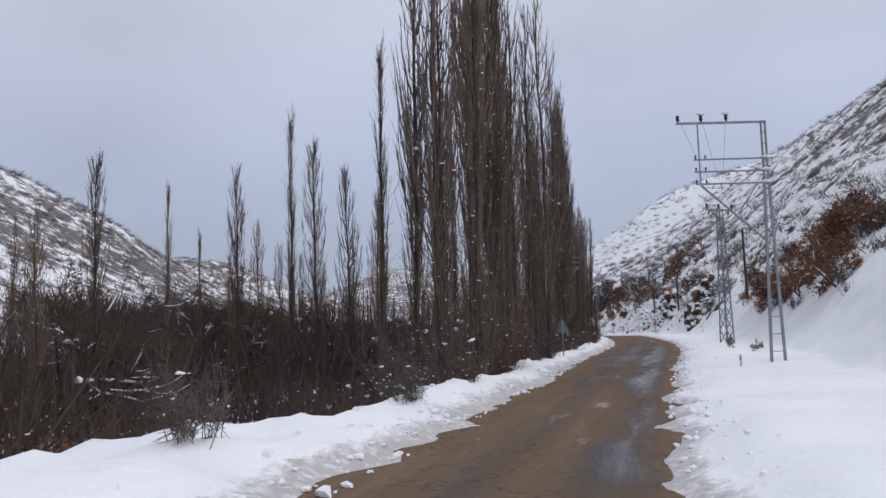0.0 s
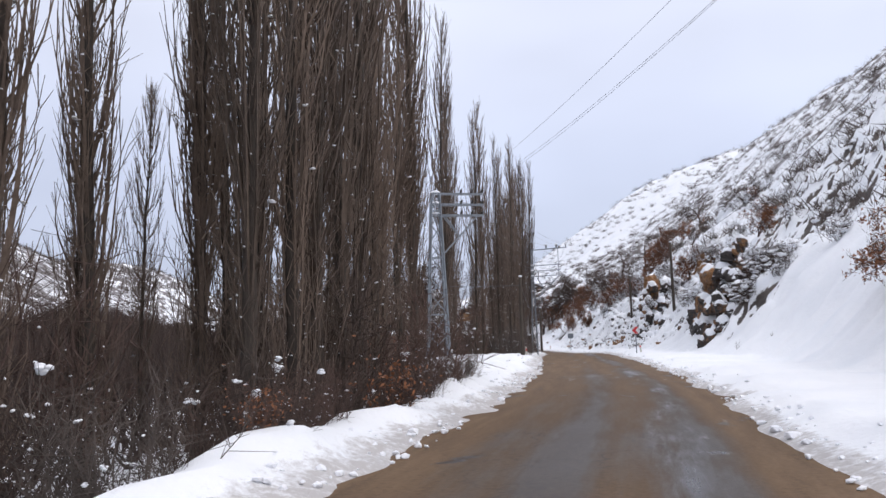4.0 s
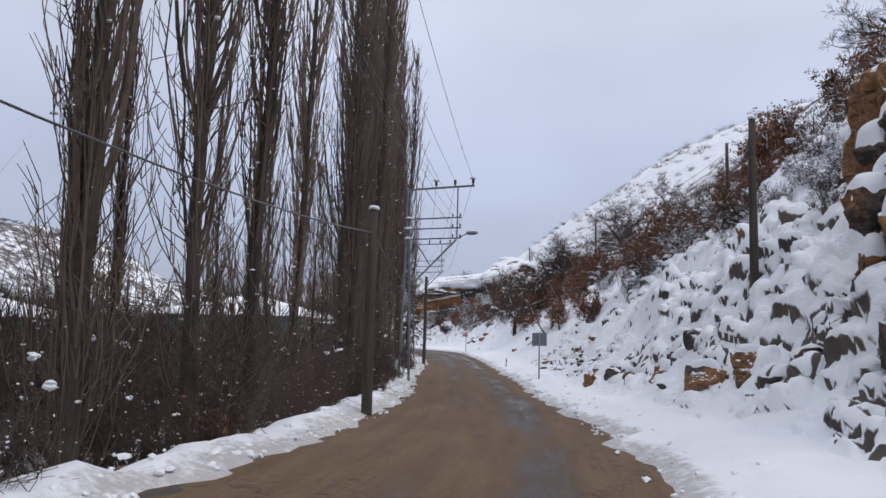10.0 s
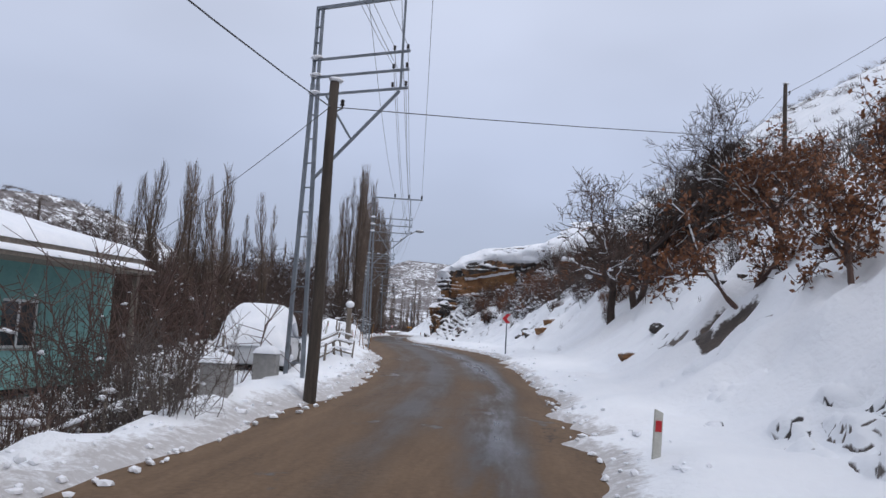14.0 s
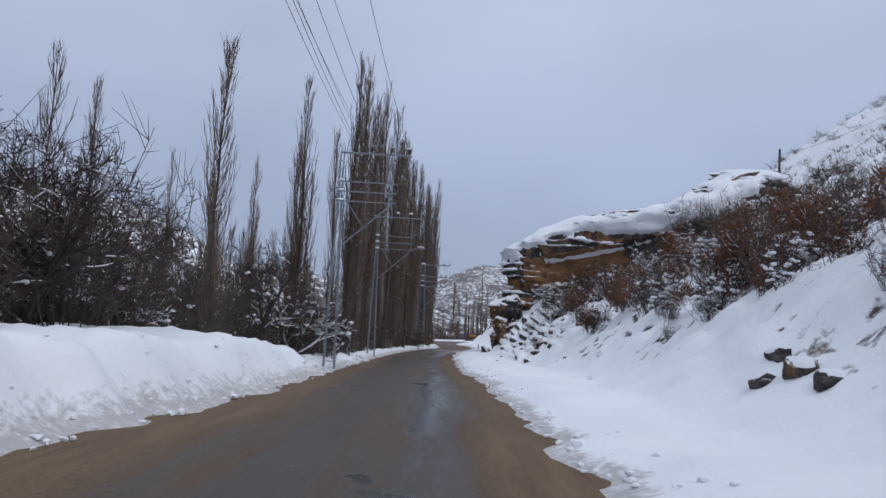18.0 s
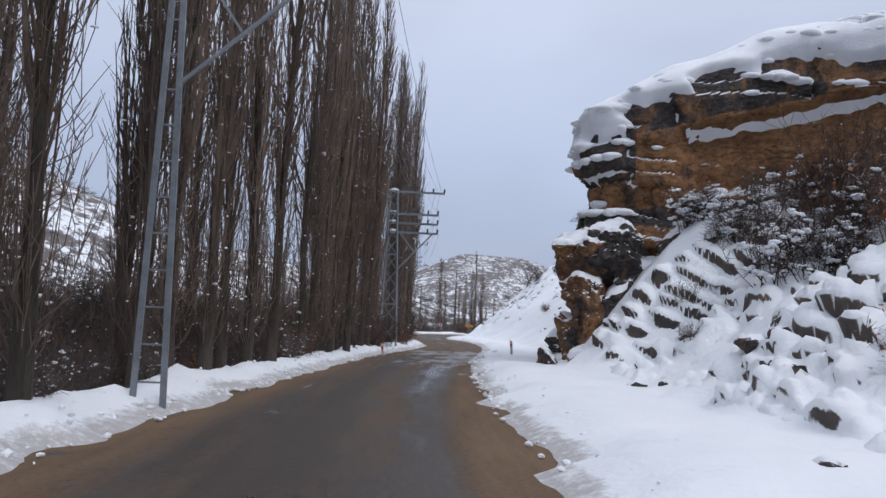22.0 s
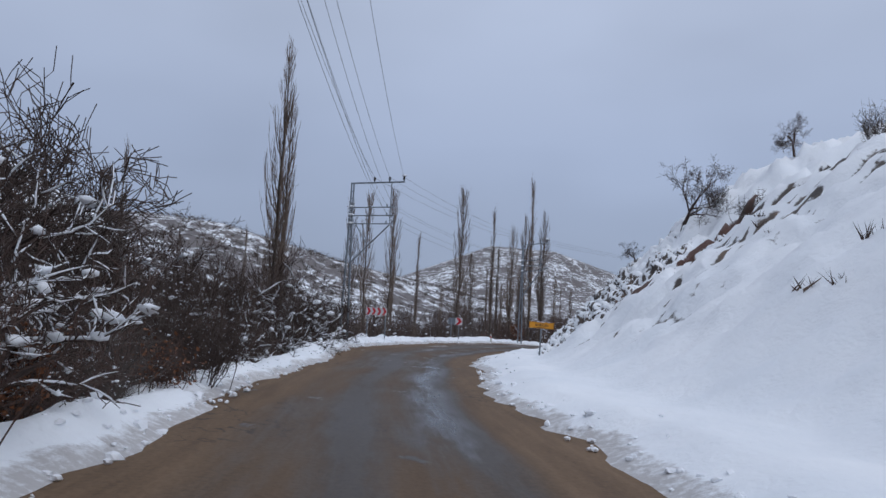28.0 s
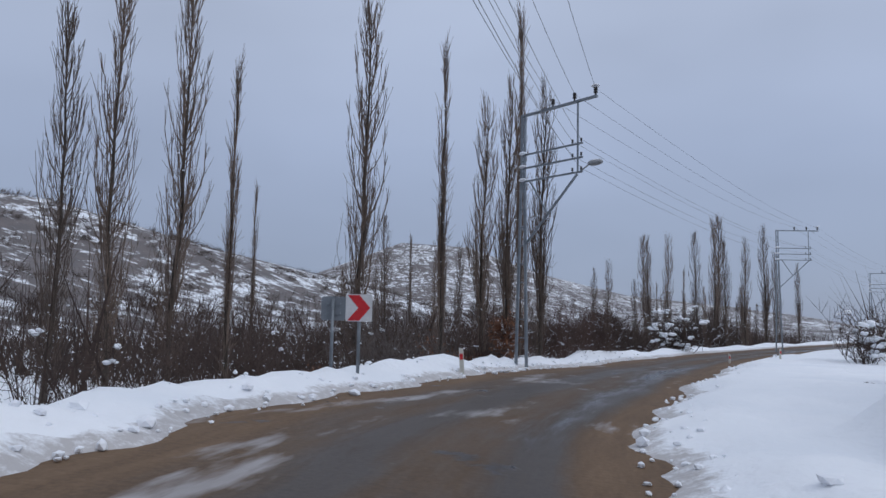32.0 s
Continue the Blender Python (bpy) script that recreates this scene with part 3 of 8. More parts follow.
def terrain(x, y):
    """Height of the snow surface, and how much scrub and slush it carries."""
    x, y = np.asarray(x, float), np.asarray(y, float)
    rag = (vnoise(y * 1.1, y * 0 + 3.0, 5) - 0.5) * 0.5 + (vnoise(y * 1.9, y * 0, 6) - 0.5) * 0.26
    rag2 = (vnoise(y * 0.9, y * 0 + 9.0, 15) - 0.5) * 0.5 + (vnoise(y * 1.7, y * 0, 16) - 0.5) * 0.28
    dl = softly(LEFT, y) - x + rag
    dr = x - softly(RIGHT, y) + rag2
    zr = softly(LEVEL, y, w=4.0) + cant(x, y)
    z = zr - 0.10
    # ploughed bank and drop on the left
    crest = 0.14 + 0.26 * vnoise(y * 0.45, y * 0 + 1.0, 3) + 0.72 * smooth(221, 229, y) * (1 - smooth(244, 254, y)) 
    yard = smooth(205.5, 208.5, y) * (1 - smooth(213.5, 216, y))
    crest = crest * (1 - 0.35 * smooth(150, 156, y) * (1 - smooth(203, 208, y))) * (1 - 0.9 * yard)
    lump = (1 - 0.6 * yard) * (fbm(x * 1.6, y * 1.6, 21, 3) - 0.5)
    bank = -0.10 + 0.17 * smooth(-0.35, 0.25, dl) + crest * smooth(0.1, 1.2, dl) + 0.34 * lump * smooth(0.0, 0.5, dl) + 0.16 * (fbm(x * 4.5, y * 4.5, 23, 2) - 0.5) * smooth(0.05, 0.4, dl) * (1 - smooth(2.5, 5, dl))
    wide = 0.75 - 0.4 * smooth(150, 156, y) * (1 - smooth(200, 206, y)) - 0.25 * smooth(296, 306, y) + 1.8 * (1 - smooth(64, 71, y)) + 0.3 * (1 - smooth(72, 84, y)) + 4.2 * smooth(118, 128, y) * (1 - smooth(140, 150, y)) + 5.2 * smooth(205, 214, y) * (1 - smooth(250, 262, y)) + 0.35 * smooth(352, 368, y)
    drop = 1.3 - 0.7 * smooth(205, 214, y) * (1 - smooth(250, 262, y))
    bank = bank + 0.40 * smooth(213.5, 216, y) * (1 - smooth(222, 226, y)) * smooth(0.6, 1.6, dl) * (1 - smooth(2.2, 3.5, dl))
    bank = bank - (crest + drop + 0.25 * smooth(352, 362, y) * (1 - smooth(384, 394, y))) * smooth(wide, wide + 2.6, dl)
    ridge = along(RIDGE, y) * (0.75 + 0.5 * fbm(x * 0.012, y * 0.012, 41, 3)) * smooth(42, 135, dl)
    ridge = ridge + 2.5 * (fbm(x * 0.05, y * 0.05, 43, 3) - 0.5) * smooth(40, 70, dl)
    z = np.where(dl > -0.5, zr + bank + ridge, z)
    # bank, shoulder and hillside on the right
    d0, sl, top = softly(SLOPE, y, 1), softly(SLOPE, y, 2), softly(SLOPE, y, 3, 6.0)
    rocky = along(ROCKY, y)
    d0 = d0 + 1.2 * (vnoise(y * 0.16, y * 0, 51) - 0.5)
    side = -0.10 + 0.17 * smooth(-0.35, 0.25, dr) + (0.10 + 0.16 * vnoise(y * 0.5, y * 0, 8)) * smooth(0.1, 1.0, dr) + 0.14 * lump * smooth(0.0, 0.6, dr) + 0.08 * (fbm(x * 4.5, y * 4.5, 24, 2) - 0.5) * smooth(0.05, 0.4, dr) * (1 - smooth(2, 4, dr))
    run = np.maximum(dr - d0, 0)
    top = np.maximum(top, 0.3)
    rise = top * (1 - np.exp(-run * sl / top * (0.6 + 0.4 * smooth(0, 4, run))))
    rough = 2.4 * (fbm(x * 0.14, y * 0.14, 61, 3) - 0.5) * smooth(1, 10, run)
    step = np.abs(fbm(x * 0.72, y * 0.72, 71, 3) - 0.5) * 2.0
    step2 = np.abs(fbm(x * 1.5, y * 1.5, 75, 2) - 0.5) * 2.0
    rough = rough + rocky * (1.5 * (np.sqrt(step + 0.01) - 0.4) + 0.7 * (np.sqrt(step2 + 0.01) - 0.45)) * smooth(0.2, 2.5, run)
    rough = rough + 0.10 * (fbm(x * 0.9, y * 0.9, 77, 3) - 0.5) * smooth(1.0, 3.0, dr)
    far = 26 * smooth(45, 130, dr) * smooth(395, 450, y) * (0.6 + 0.8 * fbm(x * 0.012, y * 0.012, 81, 3))
    z = np.where(dr > -0.5, zr + side + rise + rough * np.minimum(1, 0.2 + top / 8) + far, z)
    # the upper slope, and the scree under the cliff
    z = z + 12 * smooth(40, 82, dr) * smooth(150, 225, y) * (1 - smooth(345, 368, y))
    scree = zr + along(SCREE, x) * smooth(281.0, 286.6, y + 0.8 * (fbm(x * 0.6, y * 0.6, 88, 3) - 0.5)) * (1 - smooth(289.5, 295, y)) + 0.5 * (fbm(x * 1.1, y * 1.1, 89, 3) - 0.5)
    z = np.where((x > 20.4) & (y > 280) & (y < 296) & (dr > 1), np.maximum(z, scree), z)
    z = z + 5.0 * smooth(32, 48, dr) * smooth(300, 325, y) * (1 - smooth(352, 368, y))
    # far mountains ahead
    z = z + 88 * np.exp(-(((x + 125) / 150) ** 2 + ((y - 1150) / 170) ** 2)) * (0.85 + 0.3 * fbm(x * 0.008, y * 0.008, 91, 4))
    z = z + 42 * np.exp(-(((x - 80) / 260) ** 2 + ((y - 1350) / 160) ** 2)) * (0.8 + 0.4 * fbm(x * 0.008, y * 0.008, 93, 4))
    scrub = np.where(dl > 0, smooth(28, 60, dl) * (1 + 0.1 * smooth(600, 800, y)), 0.0)
    veg = np.interp(y, [-60, 100, 200, 230, 300, 306, 340, 380, 420, 2000], [0.9, 0.9, 0.8, 0.8, 0.8, 0.25, 0.15, 0.2, 0.6, 0.8])
    scrub = np.where(dr > 0, smooth(9, 22, run) * veg, scrub)
    scar = x - 8.9 - 0.40 * (y - 352) + 1.2 * (fbm(x * 0.7, y * 0.7, 95, 3) - 0.5)
    earth = smooth(-1.2, -0.7, scar) * (1 - smooth(0.5, 0.9, scar)) * smooth(350.8, 352.2, y) * (1 - smooth(362, 365, y))
    slush = np.where(dl > -0.5, 1 - smooth(0.05, 1.2 - 0.6 * smooth(320, 335, y) - 0.4 * smooth(255, 265, y) * (1 - smooth(320, 335, y)), dl), np.where(dr > -0.5, 1 - smooth(0.05, 0.7, dr), 0.0))
    # mask of the creases: bare rock plus painted shade under the snow pillows
    gap = (1 - smooth(0.02, 0.13, np.minimum(step, step2 * 1.3))) * smooth(0.15, 0.7, rocky) * smooth(0.6, 2.0, run) * smooth(0.36, 0.6, fbm(x * 0.16, y * 0.16, 97, 3) + 0.08 * rocky) * (dr > 0)
    bedded = smooth(160, 168, y) * (1 - smooth(204, 210, y)) + 1.2 * smooth(356, 364, y) * (1 - smooth(381, 384, y)) + 0.7 * smooth(268, 274, y) * (1 - smooth(290, 294, y))
    gap = gap * (1 - np.minimum(bedded, 1))
    return z, scrub, slush, earth, gap


def height(x, y):
    return float(terrain(np.array([x]), np.array([y]))[0][0])


def spread(fine, wide):
    out = list(fine)
    while out[-1] < wide:
        out.append(out[-1] + (out[-1] - out[-2]) * 1.16)
    return out


right_u = spread(list(np.arange(0.0, 1.5, 0.75)) + list(np.arange(1.5, 9.0, 0.24)) + list(np.arange(9.0, 18.0, 0.34)), 700)
left_u = spread(list(np.arange(0.75, 1.5, 0.75)) + list(np.arange(1.5, 6.5, 0.24)) + list(np.arange(6.5, 11.0, 0.6)), 700)
U = np.array([-u for u in reversed(left_u)] + right_u)
back = [46 - v for v in spread([0.0, 0.6, 1.4], 110)][1:]
YS = np.array(list(reversed(back)) + list(np.arange(46.0, 396.0, 0.30)) + [396.0 + v for v in spread([0.0, 0.5, 1.0], 1150)])
gx = centre(YS)[:, None] + U[None]
gy = np.repeat(YS[:, None], len(U), 1)
gz, gscrub, gslush, gearth, ggap = terrain(gx, gy)
ny, nx = gx.shape
ids = np.arange(ny * nx).reshape(ny, nx)
quads = np.stack([ids[:-1, :-1], ids[:-1, 1:], ids[1:, 1:], ids[1:, :-1]], -1).reshape(-1, 4)
g_me = mesh_of("ground", np.stack([gx, gy, gz], -1).reshape(-1, 3), quads, M_GROUND, True)
for key, val in (("scrub", gscrub), ("slush", gslush), ("earth", gearth), ("gap", ggap)):
    g_me.attributes.new(key, "FLOAT", "POINT").data.foreach_set("value", val.ravel().astype(np.float32))
ground = tagged(new("ground", g_me), "snow-covered valley floor and hillsides", "ground", kind="structure")

# the road: a strip that goes on under the ragged edge of the snow
ry = np.concatenate([np.arange(30.0, 420.0, 0.8), np.arange(420.0, 900.0, 6.0)])
ra = np.linspace(0, 1, 21)
el, er = softly(LEFT, ry) - 1.1, softly(RIGHT, ry) + 1.1
rx = el[:, None] * (1 - ra) + er[:, None] * ra
rr = np.repeat(ry[:, None], len(ra), 1)
rz = softly(LEVEL, ry, w=4.0)[:, None] + cant(rx, rr) - 0.015 + 0.05 * (1 - (2 * ra - 1) ** 2)[None] - 0.05 + 0.018 * (fbm(rx * 0.8, rr * 0.4, 33, 3) - 0.5)
n1, n2 = rx.shape
ids = np.arange(n1 * n2).reshape(n1, n2)
quads = np.stack([ids[:-1, :-1], ids[:-1, 1:], ids[1:, 1:], ids[1:, :-1]], -1).reshape(-1, 4)
r_me = mesh_of("road", np.stack([rx, rr, rz], -1).reshape(-1, 3), quads, M_ROAD, True)
uvl = r_me.uv_layers.new(name="road")
lat = rx - (el + er)[:, None] / 2
uvs = np.stack([lat, rr], -1).reshape(-1, 2)
loops = np.empty(len(r_me.loops), np.int32)
r_me.loops.foreach_get("vertex_index", loops)
uvl.data.foreach_set("uv", uvs[loops].astype(np.float32).ravel())
wear = np.interp(rr, [30, 75, 90, 115, 135, 180, 215, 240, 275, 300, 312, 330, 900], [0.05, 0.25, 0.6, 0.5, 0.12, 0.15, 0.5, 0.72, 0.7, 0.45, 0.25, 0.56, 0.65])
ice = np.interp(rr, [30, 60, 110, 128, 150, 272, 280, 300, 306, 345, 352, 362, 385, 400, 900], [0.20, 0.18, 0.15, 0.2, 0.05, 0.02, 0.18, 0.40, 0.1, 0.02, 0.12, 0.2, 0.2, 0.1, 0.05]) - 0.10 * (lat < -1.6) * (rr < 340) + 0.06 * (lat < 0.2) * (rr > 350) + 0.12 * smooth(-0.2, 0.8, lat) * smooth(284, 290, rr) * smooth(306, 302, rr)
for key, val in (("wear", wear), ("ice", np.clip(ice, 0, 1))):
    r_me.attributes.new(key, "FLOAT", "POINT").data.foreach_set("value", val.ravel().astype(np.float32))
road = tagged(new("road", r_me), "wet muddy asphalt road with bare wheel tracks and slush", "road", kind="structure")

# ------------------------------------------------------------------ trees and bushes


def curve_rays(base, az, out, up, k, rng, bend=0.08, rise=3.0):
    """Branches that leave base at azimuth az, swing out and turn upright: N x k x 3."""
    s = np.linspace(0, 1, k)[None]
    r = out[:, None] * (1 - np.exp(-rise * s)) / (1 - math.exp(-rise))
    az = az[:, None] + bend * 4 * (rng.random((len(out), 1)) - 0.5) * s
    p = np.stack([np.cos(az) * r, np.sin(az) * r, up[:, None] * s], -1)
    p += rng.normal(size=p.shape) * (bend * out[:, None, None] * np.linspace(0, 1, k)[None, :, None])
    return p + base[:, None]


def poplar_meshes(h, n_branch, n_twig, slim, seed, first=0.10):
    rng = np.random.default_rng(seed)
    k = 10
    tz = np.linspace(0, h * 0.985, k)
    sway = np.cumsum(rng.normal(size=(k, 2)) * 0.05, 0)
    sway -= sway[0]
    trunk = np.concatenate([sway, tz[:, None]], 1)
    tr = 0.0064 * h * (1 - np.linspace(0, 1, k)) ** 0.9 + 0.012
    tr[0] *= 1.35
    tv, tf = tube_arrays(trunk[None], tr[None], 9)
    u = np.sort(rng.random(n_branch)) ** 0.85
    z0 = h * (first + (0.95 - first) * u)
    bx = np.stack([np.interp(z0, tz, trunk[:, 0]), np.interp(z0, tz, trunk[:, 1]), z0], 1)
    up = np.minimum((0.8 + 0.26 * h * (1 - z0 / h) ** 0.8) * rng.uniform(0.6, 1.15, n_branch), h * 1.02 - z0)
    out = np.clip(slim * 0.95 * (0.28 + 0.72 * smooth(0.05, 0.42, z0 / h)) * (1 - z0 / h) ** 0.55 * rng.uniform(0.35, 1.2, n_branch), 0.08, None)
    az = rng.random(n_branch) * 2 * math.pi
    p = curve_rays(bx, az, out, up, 6, rng, 0.06)
    stout = rng.random(n_branch) < 0.16
    rad = ((0.010 + 0.0050 * up) * np.where(stout, 1.7, 1.0))[:, None] * np.linspace(1, 0.28, 6)[None]
    bv, bf = tube_arrays(p, rad, 3)
    idx = np.repeat(np.arange(n_branch), n_twig)
    s = rng.uniform(0.18, 0.95, len(idx)) * 5
    i0 = s.astype(int)
    fr = (s - i0)[:, None]
    st = p[idx, i0] * (1 - fr) + p[idx, np.minimum(i0 + 1, 5)] * fr
    ln = rng.uniform(0.4, 1.25, len(idx)) * (0.5 + 0.5 * up[idx] / up.max())
    sp = rng.uniform(0.10, 0.42, len(idx)) * ln
    ta = az[idx] + rng.normal(size=len(idx)) * 1.1
    en = st + np.stack([np.cos(ta) * sp, np.sin(ta) * sp, ln * 0.95], 1)
    wv, wf = tube_arrays(np.stack([st, en], 1), np.stack([np.full(len(idx), 0.0115), np.full(len(idx), 0.0055)], 1), 3)
    ns = int(n_branch * 1.3)
    sz = h * (0.015 + 0.5 * rng.random(ns) ** 1.5)
    sb = np.stack([np.interp(sz, tz, trunk[:, 0]), np.interp(sz, tz, trunk[:, 1]), sz], 1)
    sp2 = curve_rays(sb, rng.random(ns) * 6.283, rng.uniform(0.15, 0.8, ns) * slim * 0.8, rng.uniform(0.7, 2.6, ns), 4, rng, 0.1)
    hv, hf = tube_arrays(sp2, np.full((ns, 1), 0.013) * np.linspace(1, 0.4, 4)[None], 3)
    si = np.repeat(np.arange(ns), 3)
    s0 = sp2[si, rng.integers(1, 4, len(si))]
    se = s0 + np.stack([rng.normal(size=len(si)) * 0.2, rng.normal(size=len(si)) * 0.2, rng.uniform(0.25, 0.7, len(si))], 1)
    kv, kf = tube_arrays(np.stack([s0, se], 1), np.stack([np.full(len(si), 0.009), np.full(len(si), 0.005)], 1), 3)
    cv, cf = joined((bv, bf), (wv, wf), (hv, hf), (kv, kf))
    m = 70
    pool = np.concatenate([p[: int(n_branch * 0.8), 1:4].reshape(-1, 3), sp2[:, 1:3].reshape(-1, 3), sp2[:, 1:3].reshape(-1, 3)])
    sc = pool[rng.integers(0, len(pool), m)] + np.array([0, 0, 0.03])
    sv, sf = blobs_arrays(sc, 0.012 + 0.028 * rng.random(m) ** 2 + 0.03 * (rng.random(m) < 0.05), 1, rng, 0.55)
    return mesh_of("trunk", tv, tf, M_BARK, True), mesh_of("crown", cv, cf, M_POP_TWIG), mesh_of("snow", sv, sf, M_SNOWCAP, True)


def leaf_quads(centres, size, rng):
    n = len(centres)
    a = rng.normal(size=(n, 3))
    a /= np.linalg.norm(a, axis=1, keepdims=True)
    b = np.cross(a, rng.normal(size=(n, 3)))
    b /= np.linalg.norm(b, axis=1, keepdims=True)
    s = size * rng.uniform(0.6, 1.3, (n, 1))
    v = np.stack([centres - a * s, centres + b * s * 0.55, centres + a * s, centres - b * s * 0.55], 1).reshape(-1, 3)
    return v, np.arange(4 * n).reshape(-1, 4)


def grow(rng, start, direction, length, radius, depth, wander, fork, out, lift=0.12, shrink=0.72, low=0.35):
    """A bare spreading tree, branch by branch; out[level] gets (points, radii)."""
    k = 6
    p, d = np.array(start, float), np.array(direction, float)
    pts, rad = [p.copy()], [radius]
    for i in range(k - 1):
        d = d + rng.normal(size=3) * wander + np.array([0, 0, lift * wander])
        d /= np.linalg.norm(d)
        p = p + d * length / (k - 1)
        pts.append(p.copy())
        rad.append(radius * (1 - 0.55 * (i + 1) / (k - 1)))
    out[depth].append((np.array(pts), np.array(rad)))
    if depth == 0:
        return
    for j in range(fork[depth - 1] if depth - 1 < len(fork) else 3):
        s = rng.uniform(low, 1.0) * (k - 1)
        i0 = min(int(s), k - 2)
        q = pts[i0] + (pts[i0 + 1] - pts[i0]) * (s - i0)
        side = np.cross(d, rng.normal(size=3))
        side /= np.linalg.norm(side) + 1e-9
        nd = d * rng.uniform(0.35, 0.8) + side * rng.uniform(0.55, 0.95)
        nd[2] += 0.14
        nd /= np.linalg.norm(nd)
        grow(rng, q, nd, length * shrink * (0.74 if depth <= 2 else 1.0) * rng.uniform(0.75, 1.15), radius * (1 - 0.55 * s / (k - 1)) * 0.62, depth - 1, wander, fork, out, lift, shrink, 0.25)


def bare_tree_meshes(seed, h, depth=4, fork=(4, 4, 4, 5), wander=0.16, snow=0.5, twig_mat=M_DARK_TWIG, leaf=0, lean=0.15, stems=1):
    rng = np.random.default_rng(seed)
    out = {d: [] for d in range(depth + 1)}
    for sidx in range(stems):
        a = rng.random() * 6.283
        ln = lean if stems == 1 else 0.55
        grow(rng, (0.15 * math.cos(a) * (stems > 1), 0.15 * math.sin(a) * (stems > 1), -0.1), (ln * math.cos(a), ln * math.sin(a), 1), h * 0.42, h * 0.022 / stems**0.4, depth, wander, fork, out)
    thick = out[depth]
    tv, tf = tube_arrays([x[0] for x in thick], [x[1] for x in thick], 7)
    low = out[0] + out[1]
    mid = [x for d in range(2, depth) for x in out[d]]
    pairs = [tube_arrays([x[0][[0, 2, 5]] for x in low], [np.maximum(x[1][[0, 2, 5]], 0.0085) for x in low], 3)]
    if mid:
        pairs.append(tube_arrays([x[0] for x in mid], [x[1] for x in mid], 4))
    cv, cf = joined(*pairs)
    meshes = [("trunk", mesh_of("trunk", tv, tf, M_BARK if twig_mat is M_GREY_TWIG else twig_mat, True)), ("crown", mesh_of("crown", cv, cf, twig_mat))]
    if snow:
        sp, sr = [], []
        for d in range(1, depth + 1):
            for pts, rad in out[d]:
                dirv = pts[-1] - pts[0]
                flatness = 1 - abs(dirv[2]) / (np.linalg.norm(dirv) + 1e-9)
                if rng.random() < snow * (0.25 + flatness):
                    a, b = rng.integers(0, 2), 6
                    q = pts[a:b]
                    q = np.stack([np.interp(np.linspace(0, len(q) - 1, 4), np.arange(len(q)), q[:, c]) for c in range(3)], 1)
                    w = np.interp(np.linspace(0, 1, 4), np.linspace(0, 1, 6), rad)
                    sp.append(q + np.array([0, 0, 1])[None] * (w * 0.9)[:, None])
                    sr.append((w * 0.9 + 0.012) * np.array([0.5, 1, 0.9, 0.3]))
        if sp:
            sv, sf = tube_arrays(sp, sr, 5)
            m = max(6, len(sp) // 4)
            pk = rng.integers(0, len(sp), m)
            sv, sf = joined((sv, sf), blobs_arrays(np.array([sp[i][2] for i in pk]), rng.uniform(0.035, 0.12, m) * (h / 4) ** 0.5, 1, rng))
            meshes.append(("snow", mesh_of("snow", sv, sf, M_SNOWCAP, True)))
    if leaf:
        tips = np.concatenate([x[0] for x in out[0]])
        c = tips[rng.integers(0, len(tips), leaf)] + rng.normal(size=(leaf, 3)) * 0.09
        lv, lf = leaf_quads(c, 0.075, rng)
        meshes.append(("leaves", mesh_of("leaves", lv, lf, M_LEAF)))
    return meshes


